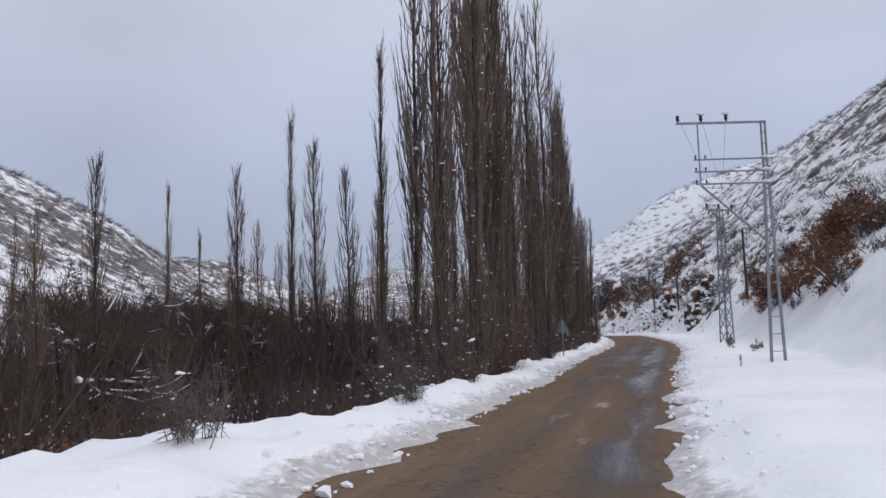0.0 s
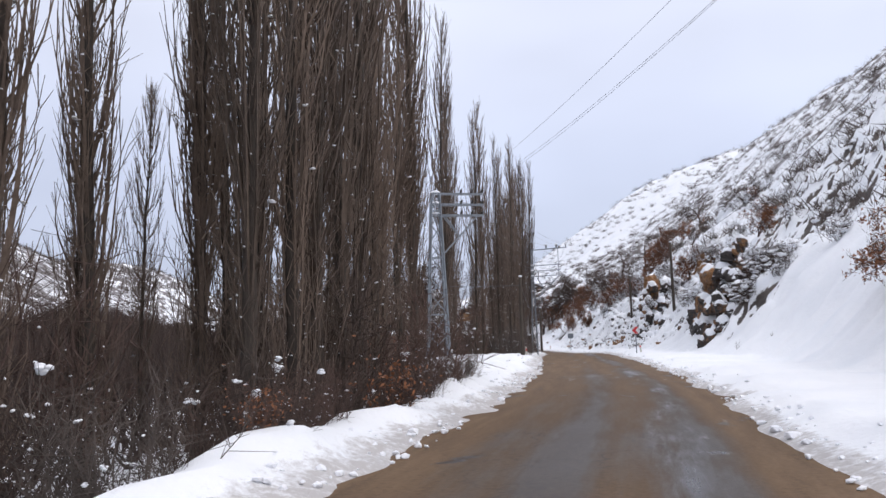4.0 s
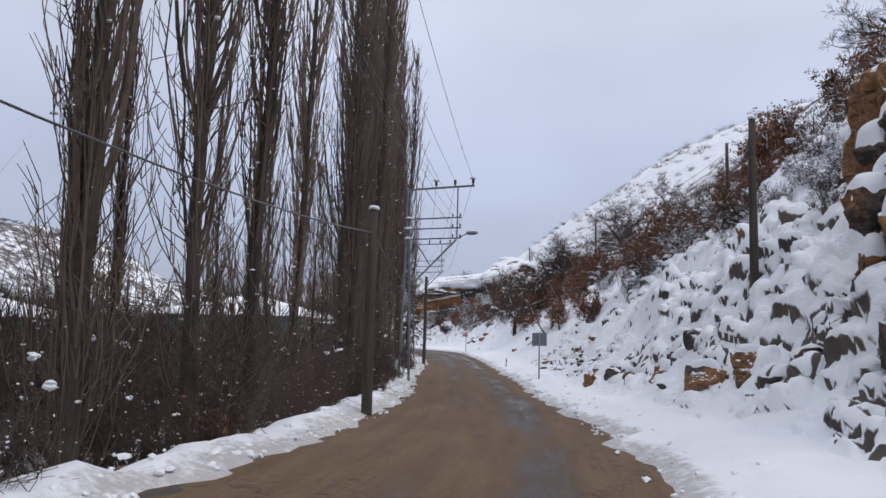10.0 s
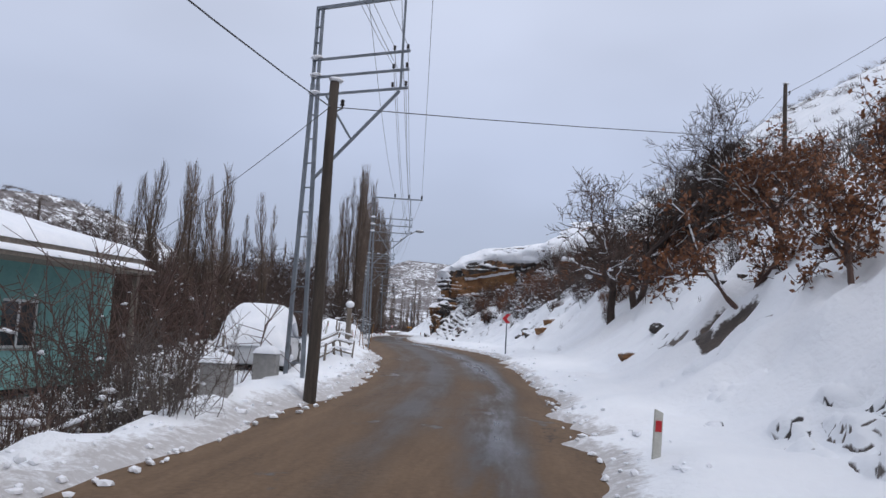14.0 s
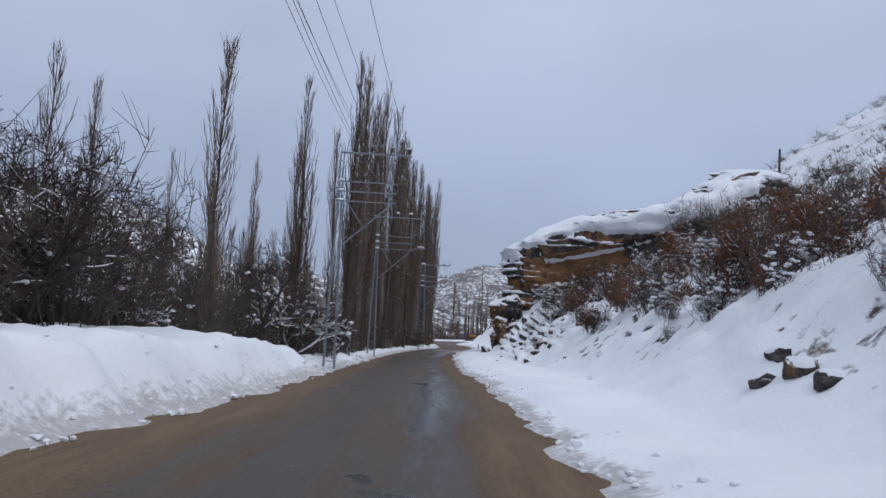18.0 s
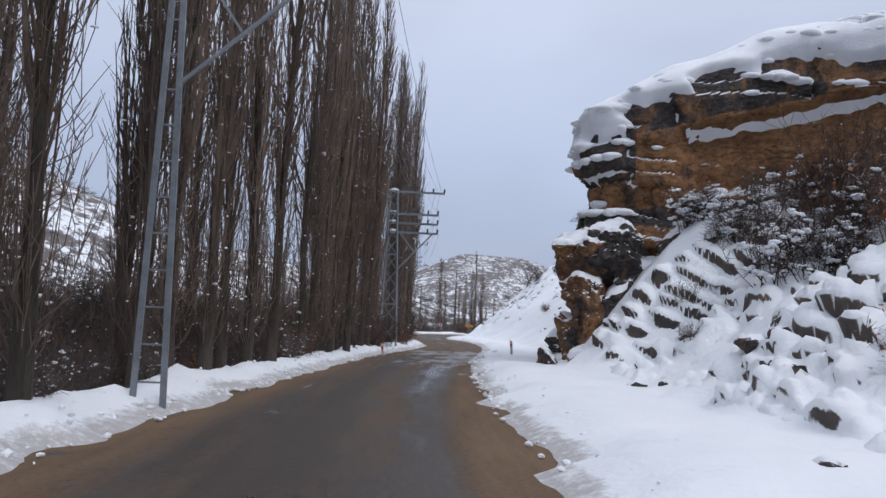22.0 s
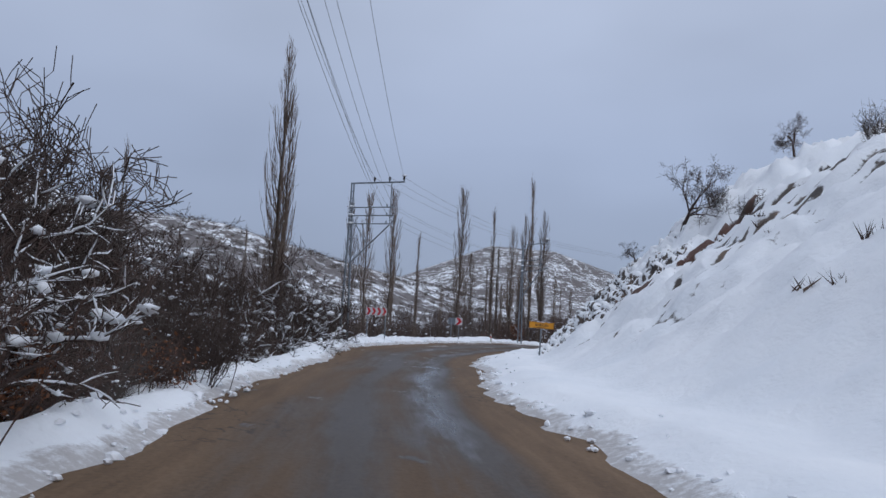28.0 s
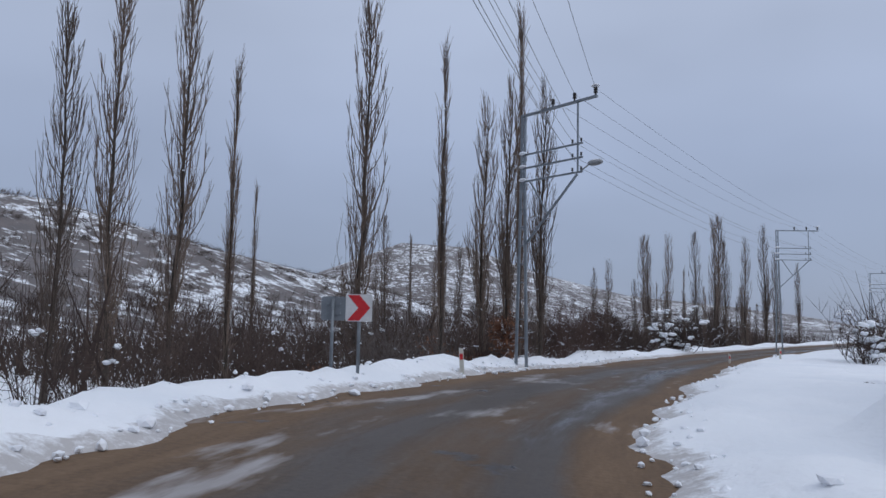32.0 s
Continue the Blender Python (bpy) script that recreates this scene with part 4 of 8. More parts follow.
def bush_meshes(seed, h, stems, twigs, mat, snow, leaf=0, splay=0.55):
    rng = np.random.default_rng(seed)
    base = np.concatenate([rng.normal(size=(stems, 2)) * 0.28 * h * 0.5, np.full((stems, 1), -0.12)], 1)
    az = np.arctan2(base[:, 1], base[:, 0]) + rng.normal(size=stems) * 0.7
    up = h * rng.uniform(0.5, 1.1, stems)
    p = curve_rays(base, az, splay * up * rng.uniform(0.2, 1.0, stems), up, 5, rng, 0.16, 0.8)
    rad = (0.010 + 0.004 * h)[None] if isinstance(h, np.ndarray) else np.full((stems, 1), 0.006 + 0.004 * h)
    bv, bf = tube_arrays(p, rad * np.linspace(1, 0.35, 5)[None], 3)
    idx = np.repeat(np.arange(stems), twigs)
    s = rng.uniform(0.2, 0.98, len(idx)) * 4
    i0 = np.minimum(s.astype(int), 3)
    fr = (s - i0)[:, None]
    st = p[idx, i0] * (1 - fr) + p[idx, i0 + 1] * fr
    d = rng.normal(size=(len(idx), 3)) + np.array([0, 0, 0.45])
    d /= np.linalg.norm(d, axis=1, keepdims=True)
    ln = h * rng.uniform(0.10, 0.32, (len(idx), 1))
    md = st + d * ln * 0.5 + rng.normal(size=d.shape) * 0.03 * h
    en = st + d * ln + np.array([0, 0, 0.12]) * ln
    wv, wf = tube_arrays(np.stack([st, en], 1), np.stack([np.full(len(idx), 0.008), np.full(len(idx), 0.0035)], 1), 3)
    v, f = joined((bv, bf), (wv, wf))
    meshes = [("crown", mesh_of("crown", v, f, mat))]
    if snow:
        pool = np.concatenate([md, p[:, 2], p[:, 3]])
        c = pool[rng.integers(0, len(pool), snow)]
        sv, sf = blobs_arrays(c, rng.uniform(0.008, 0.028, snow) * (0.8 + 0.12 * h), 1, rng, 0.75, 0.3)
        few = 2 + snow // (18 if snow < 100 else 6)
        big = np.repeat(p[rng.integers(0, stems, few), rng.integers(1, 5, few)], 4, 0)
        girth = np.repeat(rng.uniform(0.018, 0.042, few) * h**0.7 * (1.0 if snow < 100 else 2.0), 4)
        big = big + rng.normal(size=big.shape) * girth[:, None] * np.array([0.8, 0.8, 0.35])
        sv, sf = joined((sv, sf), blobs_arrays(big, girth * rng.uniform(0.5, 1.0, len(big)), 2, rng, 0.6, 0.12))
        meshes.append(("snow", mesh_of("snow", sv, sf, M_SNOWCAP, True)))
    if leaf:
        c = en[rng.integers(0, len(en), leaf)] + rng.normal(size=(leaf, 3)) * 0.07 * h
        lv, lf = leaf_quads(c, 0.05 + 0.012 * h, rng)
        meshes.append(("leaves", mesh_of("leaves", lv, lf, M_LEAF)))
    return meshes


def master(name, label, category, group, meshes):
    root = thing(name, label, category, group)
    for nm, me in meshes:
        ob = part(nm, me, root, "white lumps of clinging snow" if nm == "snow" else "")
        if nm != "trunk":
            tagged(ob, kind="stuff")
    return root


class Kind:
    """A thing built once and copied; the first copy is the built one itself."""

    def __init__(self, root):
        self.root, self.used = root, False

    def put(self, x, y, size=1.0, turn=None, sink=0.05, lean=0.0, z=None, label=""):
        zz = height(x, y) if z is None else z
        rz = RNG.uniform(0, 360) if turn is None else turn
        m = pose(x, y, zz - sink, lean * RNG.normal(), lean * RNG.normal(), rz)
        if not self.used:
            self.root.matrix_basis = m @ Matrix.Diagonal((size, size, size, 1))
            self.used = True
            ob = self.root
        else:
            ob = copy_thing(self.root, m)
            ob.scale = (size, size, size)
        if label:
            tagged(ob, label)
        return ob


P_LABEL = "tall bare Lombardy poplar with upright brown branches"
POPLARS = []
for i, (h, nb, nt, slim, first) in enumerate([(19, 105, 5, 1.25, 0.06), (18, 85, 5, 1.05, 0.10), (20, 105, 5, 1.15, 0.05), (17, 80, 5, 1.5, 0.14), (19, 90, 5, 1.0, 0.08)]):
    a, b, c = poplar_meshes(h, nb, nt, slim, 100 + i, first)
    POPLARS.append(Kind(master("poplar", P_LABEL, "tree", "roadside poplars", [("trunk", a), ("crown", b), ("snow", c)])))
THIN = []
for i, (h, nb, nt, slim, first) in enumerate([(15, 90, 6, 1.25, 0.10), (13, 75, 6, 1.0, 0.1), (14, 60, 4, 0.32, 0.05)]):
    a, b, c = poplar_meshes(h, nb, nt, slim, 140 + i, first)
    THIN.append(Kind(master("young_poplar", "slender bare young poplar with upright twigs", "tree", "young poplars", [("trunk", a), ("crown", b), ("snow", c)])))
OAKS = [Kind(master("oak_tree", "dark bare spreading oak with snow along its branches", "tree", "hillside oaks", bare_tree_meshes(200 + i, 8.2, 4, (8, 6, 5, 6), 0.2, 0.16, M_DARK_TWIG, stems=1 + i % 2))) for i in range(3)]
SNOWY = [Kind(master("fruit_tree", "low bare fruit tree with thick snow on its branches", "tree", "snowy fruit trees", bare_tree_meshes(220 + i, 5.5, 4, (4, 5, 4, 6), 0.24, 1.0, M_DARK_TWIG, lean=0.4, stems=2))) for i in range(2)]
RUSTY = [Kind(master("leafy_oak", "scrub oak with rusty dry leaves and dabs of snow", "tree", "rusty scrub oaks", bare_tree_meshes(240 + i, 4.2, 3, (6, 6, 7), 0.22, 0.35, M_RED_TWIG, leaf=1500, stems=2))) for i in range(2)]
# all four are the same made thicket; the third only has redder twigs
THICKET = [Kind(master(nm, lb, "bush", "roadside thickets", bush_meshes(260 + i, 2.9, 36, 24, mt, sn))) for i, (nm, lb, mt, sn) in enumerate([("thicket", "dense dark leafless thicket flecked with snow", M_DARK_TWIG, 34), ("thicket", "dense grey leafless thicket flecked with snow", M_GREY_TWIG, 28), ("bramble", "dense reddish-brown leafless thicket flecked with snow", M_RED_TWIG, 30), ("thicket", "dark leafless thicket hung with lumps of snow", M_DARK_TWIG, 60)])]
SCRUB = [Kind(master("scrub_bush", "leafless brown scrub bush dusted with snow", "bush", "hillside scrub", bush_meshes(280 + i, 1.5, 30, 16, mt, sn, lf))) for i, (mt, sn, lf) in enumerate([(M_GREY_TWIG, 36, 0), (M_DARK_TWIG, 46, 0), (M_RED_TWIG, 22, 260), (M_GREY_TWIG, 70, 0)])]
WHITEBUSH = [Kind(master("snowy_bush", "low bush bowed under thick snow", "bush", "snow-laden bushes", bush_meshes(300 + i, 1.7, 30, 16, M_DARK_TWIG, 150, 0, 0.75))) for i in range(2)]
STALKS = Kind(master("dry_weed", "thin dry weed stalks poking through snow", "plant", "dry weeds", bush_meshes(320, 0.9, 9, 3, M_GREY_TWIG, 0, 0, 0.25)))


def pick(kinds, *a, **k):
    return kinds[int(RNG.integers(0, len(kinds)))].put(*a, **k)


def row(kinds, y0, y1, step, off, jitter=0.6, size=(0.85, 1.1), right=False, sink=0.05, lean=0.0, skip=0.0):
    y = y0
    while y < y1:
        yy = y + RNG.uniform(-0.4, 0.4) * step
        o = off + RNG.normal() * jitter
        x = along(RIGHT, yy) + o if right else along(LEFT, yy) - o
        if RNG.random() >= skip:
            pick(kinds, float(x), float(yy), RNG.uniform(*size), sink=sink, lean=lean)
        y += step


# poplar stands beside the road
STAND_A = ((20.6, 77.4), (21.6, 79.0), (21.3, 80.4), (21.9, 81.6), (21.9, 83.0), (22.3, 84.4), (22.4, 86.8), (22.9, 89.8), (24.1, 90.2), (23.5, 96.5), (24.0, 100.9), (22.3, 109.8), (22.8, 112.0), (23.8, 114.5), (24.6, 114.1), (24.4, 116.7), (25.9, 111.3), (26.3, 112.4),
           (26.4, 113.8), (26.7, 115.2), (26.8, 116.8), (26.9, 118.4), (27.0, 120.2), (27.2, 122.5), (27.4, 124.5), (27.2, 126.5))
STAND_A_BACK = ((19.4, 81.5), (20.0, 84.5), (25.0, 119.2), (25.4, 122.0))
STAND_B = ((27.7, 139.4), (27.5, 145.8), (27.9, 147.4), (29.1, 146.9), (29.6, 148.2), (30.7, 152.1), (31.6, 154.8), (30.3, 159.5), (31.2, 160.9))
STAND_C = ((32.1, 163.1), (33.0, 164.6), (33.5, 165.6), (32.4, 172.4), (33.3, 174.8), (32.9, 176.2), (33.4, 177.6), (33.3, 180.5), (32.3, 179.2), (32.0, 183.6), (32.3, 185.3), (31.4, 187.6), (32.2, 189.6), (32.4, 192.4),
           (30.6, 195.2), (32.0, 194.9), (32.8, 194.0), (31.5, 196.2))
STAND_E = ((16.9, 266.4), (16.6, 268.4), (16.0, 270.4), (15.0, 274.2), (14.7, 275.6), (14.7, 277.0), (14.3, 278.4), (14.1, 280.0), (14.2, 281.2), (13.3, 285.4), (13.0, 286.8), (12.8, 288.3), (12.6, 289.8), (12.2, 292.0),
           (12.0, 293.8), (11.8, 295.6), (11.5, 297.4), (11.2, 299.2), (10.2, 301.4), (10.8, 303.6), (10.5, 304.8), (10.1, 306.3), (9.9, 307.8), (9.7, 309.6), (9.2, 311.4), (9.3, 312.6), (9.0, 314.2))
STAND_E_BACK = ((14.0, 271.0), (13.0, 276.6), (12.9, 290.7), (12.3, 291.1), (11.6, 290.6), (10.4, 295.0), (9.6, 299.0), (8.4, 306.0), (7.6, 310.4), (7.8, 313.6))
for spots, low, high in ((STAND_A, 0.95, 1.12), (STAND_A_BACK, 0.85, 1.05), (STAND_B, 0.85, 0.98), (STAND_C, 0.88, 1.02), (STAND_E, 0.84, 1.0), (STAND_E_BACK, 0.8, 0.95)):
    for x, y in spots:
        pick(POPLARS, x, y, RNG.uniform(low, high), lean=0.5)
row(THIN, 82, 118, 6.0, 5.5, 0.8, (0.7, 1.1))
row(THIN, 163, 200, 4.5, 4.6, 0.9, (0.5, 0.8))
for x, y, s in ((2.6, 259.3, 0.98), (-3.6, 270.7, 1.0), (-3, 292, 0.7), (7.5, 279, 0.8), (-8.3, 295, 0.72), (-7.4, 285.5, 0.88), (-1.6, 282.8, 0.8), (0.5, 286.0, 0.85), (14.5, 264.5, 0.75), (9.8, 284.5, 0.9)):
    pick(POPLARS, x, y, s)
POPLARS[0].put(-8.0, 359.2, 0.82)
POPLARS[2].put(-7.9, 359.9, 0.66)
THIN[0].put(18.4, 249.9, 0.7)
POPLARS[1].put(18.4, 256.3, 0.66)
POPLARS[3].put(10.0, 276.0, 0.8)
for x, y, s in ((-12.9, 381.4, 0.76), (-11.8, 382.6, 0.82), (-10.2, 383.2, 0.85), (-5.4, 386.5, 0.9)):
    THIN[0].put(x, y, s)
for x, y, s in ((-6.6, 378.9, 0.62), (-2.6, 386.0, 0.82), (-0.4, 391.5, 1.02), (-4.0, 396, 0.7)):
    THIN[2].put(x, y, s)
for x, y, s in ((-1.6, 389.0, 0.78), (0.4, 393.0, 0.9), (-0.8, 390.2, 0.85), (9, 430, 0.8), (11, 433, 0.85), (22, 452, 1.0), (25, 455, 1.1), (28, 462, 0.95), (33, 470, 0.8), (-8, 420, 0.6), (0, 425, 0.6)):
    THIN[1].put(x, y, s)

# undergrowth on the left
RNG = np.random.default_rng(31)
row(THICKET, 77, 122, 2.6, 1.8, 0.35, (0.3, 0.55))
row(THICKET, 79, 122, 2.8, 3.4, 0.6, (0.5, 0.85))
row(THIN, 82, 124, 3.0, 9.0, 2.0, (0.5, 0.85))
row(THICKET, 58, 70, 1.6, 5.6, 0.9, (0.3, 0.6))
row(THICKET, 70, 77, 1.6, 3.4, 0.6, (0.3, 0.65))
row(SCRUB, 58, 70, 2.0, 4.2, 0.6, (0.3, 0.5))
row(SCRUB, 71, 77, 1.6, 1.7, 0.3, (0.3, 0.6))
row(THIN, 70, 100, 4.5, 14.0, 3.0, (0.45, 0.65))
row(OAKS, 66, 100, 4.0, 18.0, 3.0, (0.7, 1.0))
row(THICKET, 78, 124, 3.6, 5.6, 1.2, (0.9, 1.4))
row(THICKET, 149, 204, 2.3, 1.3, 0.25, (0.35, 0.65))
row(THICKET, 148, 204, 2.6, 2.6, 0.5, (0.6, 1.0))
row(THICKET, 150, 206, 4.2, 5.4, 1.2, (0.9, 1.3))
row(THICKET, 144, 166, 2.8, 8.5, 1.6, (0.8, 1.2))
row(SCRUB, 144, 162, 2.6, 6.0, 2.0, (0.6, 1.2))
row(OAKS, 330, 360, 2.8, 6.4, 0.8, (0.9, 1.15))
row(SNOWY, 329, 360, 2.8, 4.6, 0.5, (0.75, 0.95))
row(OAKS, 404, 475, 4.0, 9.0, 3.5, (0.55, 0.9))
row(THIN, 412, 480, 3.0, 7.0, 2.5, (0.3, 0.6))
for x, y, s in ((11.4, 454.4, 0.9), (17.6, 446.6, 0.95), (18.6, 449.2, 1.0), (16.6, 451.0, 0.9), (21.0, 458.0, 0.9)):
    THIN[0].put(x, y, s)
WHITEBUSH[1].put(8.6, 414.5, 1.7)
THICKET[3].put(9.0, 415.4, 0.9)
row(THICKET, 216, 256, 2.2, 8.0, 1.2, (0.8, 1.3))
row(THICKET, 214, 258, 3.0, 11.5, 1.6, (1.1, 1.6))
row(OAKS, 214, 250, 6.0, 11.0, 2.5, (0.7, 1.0))
row(THIN, 216, 250, 3.4, 14.0, 4.0, (0.2, 0.34))
row(THICKET, 258, 288, 2.6, 2.0, 0.35, (0.35, 0.65))
row(THICKET, 289, 328, 2.4, 1.6, 0.3, (0.3, 0.5))
row(THICKET, 255, 326, 3.0, 3.8, 0.7, (0.6, 1.0))
row(SNOWY, 238, 262, 4.0, 6.0, 0.8, (0.5, 0.75))
for x, y, s in ((5.4, 323.0, 0.75), (4.2, 327.5, 0.7), (3.0, 331.0, 0.7)):
    SNOWY[0].put(x, y, s)
row(THICKET, 236, 296, 2.6, 6.6, 1.0, (1.0, 1.4))
row(THICKET, 246, 280, 4.2, 9.2, 1.2, (1.2, 1.6))
row(THIN, 262, 302, 3.2, 10.0, 2.0, (0.45, 0.75))
row(OAKS, 262, 302, 5.0, 13.0, 2.0, (0.7, 1.0))
row(THICKET, 314, 340, 1.4, 1.5, 0.3, (0.5, 0.85))
row(THICKET, 340, 362, 1.5, 2.6, 0.3, (0.6, 0.95))
row(THICKET, 318, 364, 2.2, 3.4, 0.6, (0.8, 1.2))
row(THICKET, 326, 366, 3.4, 5.8, 1.0, (1.1, 1.5))
row(SCRUB, 312, 326, 1.6, 1.6, 0.3, (0.5, 0.8))
row(THICKET, 362, 410, 2.4, 4.6, 1.2, (0.6, 1.0))
row(SCRUB, 64, 122, 4.0, 1.3, 0.25, (0.35, 0.7))
row(SCRUB, 150, 204, 3.0, 1.2, 0.25, (0.35, 0.7))
row(SCRUB, 176, 196, 1.1, 0.8, 0.25, (0.25, 0.5))
row(SCRUB, 258, 342, 4.0, 1.4, 0.4, (0.4, 0.8))
for x, y in ((15.0, 262), (12.5, 266), (16.2, 258.5), (18.9, 255.5), (10, 270), (16.6, 247.5), (17.6, 260.5)):
    pick(SNOWY, x, y, RNG.uniform(0.55, 0.8))
for x, y, s in ((18.6, 252.8, 0.72), (13.5, 262.0, 0.9), (10.5, 263.0, 1.1), (18.6, 241.5, 0.9), (14.6, 252.5, 1.1), (13.4, 256.5, 1.05), (17, 222, 1.0), (15, 228, 0.9), (21, 218, 0.85), (24, 146.5, 1.15), (20.5, 148, 1.3), (23.4, 150.6, 1.45), (25.6, 152.4, 1.4), (21.6, 153.0, 1.4), (18.5, 152, 1.3), (24.0, 157.0, 1.3), (-5.5, 385.5, 0.6), (-8.6, 352, 0.75), (-4.6, 357.2, 0.5), (-5.4, 355.8, 0.55)):
    pick(OAKS, x, y, s)
for x, y in ((-4.5, 349), (-6.5, 353.5), (-2.6, 344.5), (-7.5, 348), (-4.9, 355.0), (-6.2, 352.0), (0.4, 333.5), (-1.4, 338.0), (-3.4, 347.0), (-4.2, 350.5), (-5.6, 354.2)):
    pick(SNOWY, x, y, RNG.uniform(0.7, 0.95))
for x, y in ((13.9, 396.5), (-2.5, 388.5)):
    pick(WHITEBUSH if x > 0 else RUSTY, x, y, 1.4 if x > 0 else 0.8)
for x, y in ((-5.6, 384), (-3.4, 385), (-0.6, 388), (3.0, 331.5), (20.5, 95), (31.5, 173)):
    pick(RUSTY, x, y, RNG.uniform(0.35, 0.6))

# the valley floor further off
RNG = np.random.default_rng(21)
for x, y, s in ((25.0, 217.5, 0.45), (23.5, 218.6, 0.5), (24.2, 220.0, 0.5), (26.4, 218.4, 0.4), (22.0, 219.0, 0.52), (21.0, 221.5, 0.55), (23.6, 219.5, 0.42), (22.8, 222.5, 0.5), (19.5, 222.0, 0.6), (22.5, 221.0, 0.45), (17.5, 224, 0.6), (18.5, 224.0, 0.6)):
    THIN[1].put(x, y, s, lean=4)
for i in range(24):
    pick(THICKET, RNG.uniform(25.6, 28.6), RNG.uniform(215.6, 219.4), RNG.uniform(0.22, 0.4))
for i in range(26):
    pick((THICKET, THICKET, SCRUB)[i % 3], RNG.uniform(20.0, 27.2), RNG.uniform(216.8, 224.0), RNG.uniform(0.35, 0.6))
for i in range(46):
    y = RNG.uniform(60, 470)
    x = float(along(LEFT, y)) - RNG.uniform(20, 62)
    pick(THIN, x, y, RNG.uniform(0.6, 1.0))
# right-hand hillside
RNG = np.random.default_rng(41)
for i in range(40):
    y = RNG.uniform(101, 124)
    pick(RUSTY if i % 3 else SCRUB, 40.2 + 0.12 * (y - 103) + RNG.uniform(0, 8), y, RNG.uniform(0.6, 1.1))
for x, y, s in ((34.0, 98.5, 0.22), (34.4, 94.6, 0.2), (42.2, 199.5, 0.7), (42.8, 201.0, 0.7), (41.3, 204.5, 0.75), (42.6, 206.0, 0.8), (44.7, 192.8, 0.75), (46.0, 194.5, 0.7)):
    pick(RUSTY, x, y, s)
for k, x, y, s in ((0, 39.0, 225.7, 1.05), (1, 39.9, 224.9, 1.2), (2, 41.8, 224.6, 0.95), (0, 43.6, 225.0, 0.95)):
    OAKS[k].put(x, y, s, turn=70 * k + 25)
for x, y, s in ((47.5, 212.1, 0.72), (20.8, 319.2, 0.5), (23.0, 323.2, 0.95)):
    pick(OAKS, x, y, s)
for i in range(80):
    y = RNG.uniform(70, 300)
    dr = 2.5 + abs(RNG.normal()) * 9
    if 118 < y < 152:
        dr = 4.5 + abs(RNG.normal()) * 8
    elif 152 < y < 205:
        dr = 6.0 + abs(RNG.normal()) * 6
    pick(SCRUB, float(along(RIGHT, y)) + dr + float(along(SLOPE, y)), y, RNG.uniform(0.5, 1.25))
for i in range(22):
    y = RNG.uniform(153, 169)
    pick((WHITEBUSH, SNOWY, SCRUB)[i % 3], float(along(RIGHT, y)) + RNG.uniform(4.2, 9.0), y, RNG.uniform(0.3, 0.6))
for i in range(42):
    y = RNG.uniform(122, 215)
    dr = 6.5 + abs(RNG.normal()) * 4
    pick(WHITEBUSH, float(along(RIGHT, y)) + dr, y, RNG.uniform(0.5, 1.0))
for x, y, s in ((47, 149, 0.8), (46.5, 162, 0.8), (49, 190, 1.15), (46, 196, 1.25), (51, 192, 1.1), (40.9, 210.0, 0.95), (42.3, 211.5, 0.9), (44.5, 208, 0.9), (42.5, 228, 0.8), (40.6, 231, 0.7), (43.5, 228.5, 0.9), (42.2, 232, 0.8), (45.5, 229, 0.9), (41, 236, 0.6), (39, 240, 0.6), (38, 246, 0.6), (52, 183, 1.0), (53, 200, 1.0), (44, 216, 1.0), (46, 112, 1.0), (50, 108, 1.1), (44, 116, 0.9), (34.5, 266, 0.7), (38, 268, 0.7), (36, 252, 0.8), (42, 110, 0.9)):
    pick(RUSTY, x, y, s)
for x, y, s in ((41.9, 228.8, 0.75), (43.6, 231.5, 0.8), (42.5, 235.5, 0.7), (45.9, 206.5, 0.75), (46, 205, 0.75), (50, 214, 0.8), (46.8, 198, 0.6), (54, 186, 0.7), (44, 244, 0.7), (23.7, 328.7, 1.0), (25.2, 328.2, 1.05), (30.5, 324, 1.0), (32, 326, 0.9), (20.1, 315.8, 0.38), (21.5, 326, 0.4), (33.5, 321, 0.75), (10.9, 366.8, 0.62), (16.5, 368.8, 0.4), (8.6, 367.8, 0.2), (38, 292, 0.5), (46, 288, 0.5), (27, 352, 0.4), (49, 302, 0.5)):
    pick(OAKS, x, y, s)
for x, y, s in ((24.5, 311, 0.9), (26, 316, 0.9), (23, 332, 0.8), (21, 340, 0.8), (19.5, 345, 0.9), (22, 347, 1.0), (28, 314, 1.0), (16, 352, 0.8), (13.5, 362, 0.9), (17, 329, 0.5), (12.5, 367, 0.8), (14.5, 375, 0.8)):
    pick(SCRUB, x, y, s)
for i in range(62):
    y = RNG.uniform(226, 294)
    dr = RNG.uniform(4.5, 19)
    pick(SCRUB, float(along(RIGHT, y)) + dr, y, RNG.uniform(0.7, 1.5) * (0.4 if dr < 6.5 else 1.0))
for i in range(40):
    u = RNG.uniform(0, 1)
    pick((WHITEBUSH, RUSTY, SCRUB, THICKET)[i % 4], 34.0 + 5.2 * u + RNG.uniform(0.2, 3.5), 252.0 - 24.0 * u + RNG.uniform(-1, 2), RNG.uniform(0.35, 0.7))
for i in range(46):
    y = RNG.uniform(170, 200)
    pick((RUSTY, WHITEBUSH, SCRUB, SNOWY)[i % 4], 44.6 + abs(RNG.normal()) * 2.2, y, RNG.uniform(0.4, 0.7) * (0.7 if i % 4 == 3 else 1))
for i in range(26):
    pick(WHITEBUSH, RNG.uniform(42.8, 46.5), RNG.uniform(141.0, 151.0), RNG.uniform(0.4, 0.9))
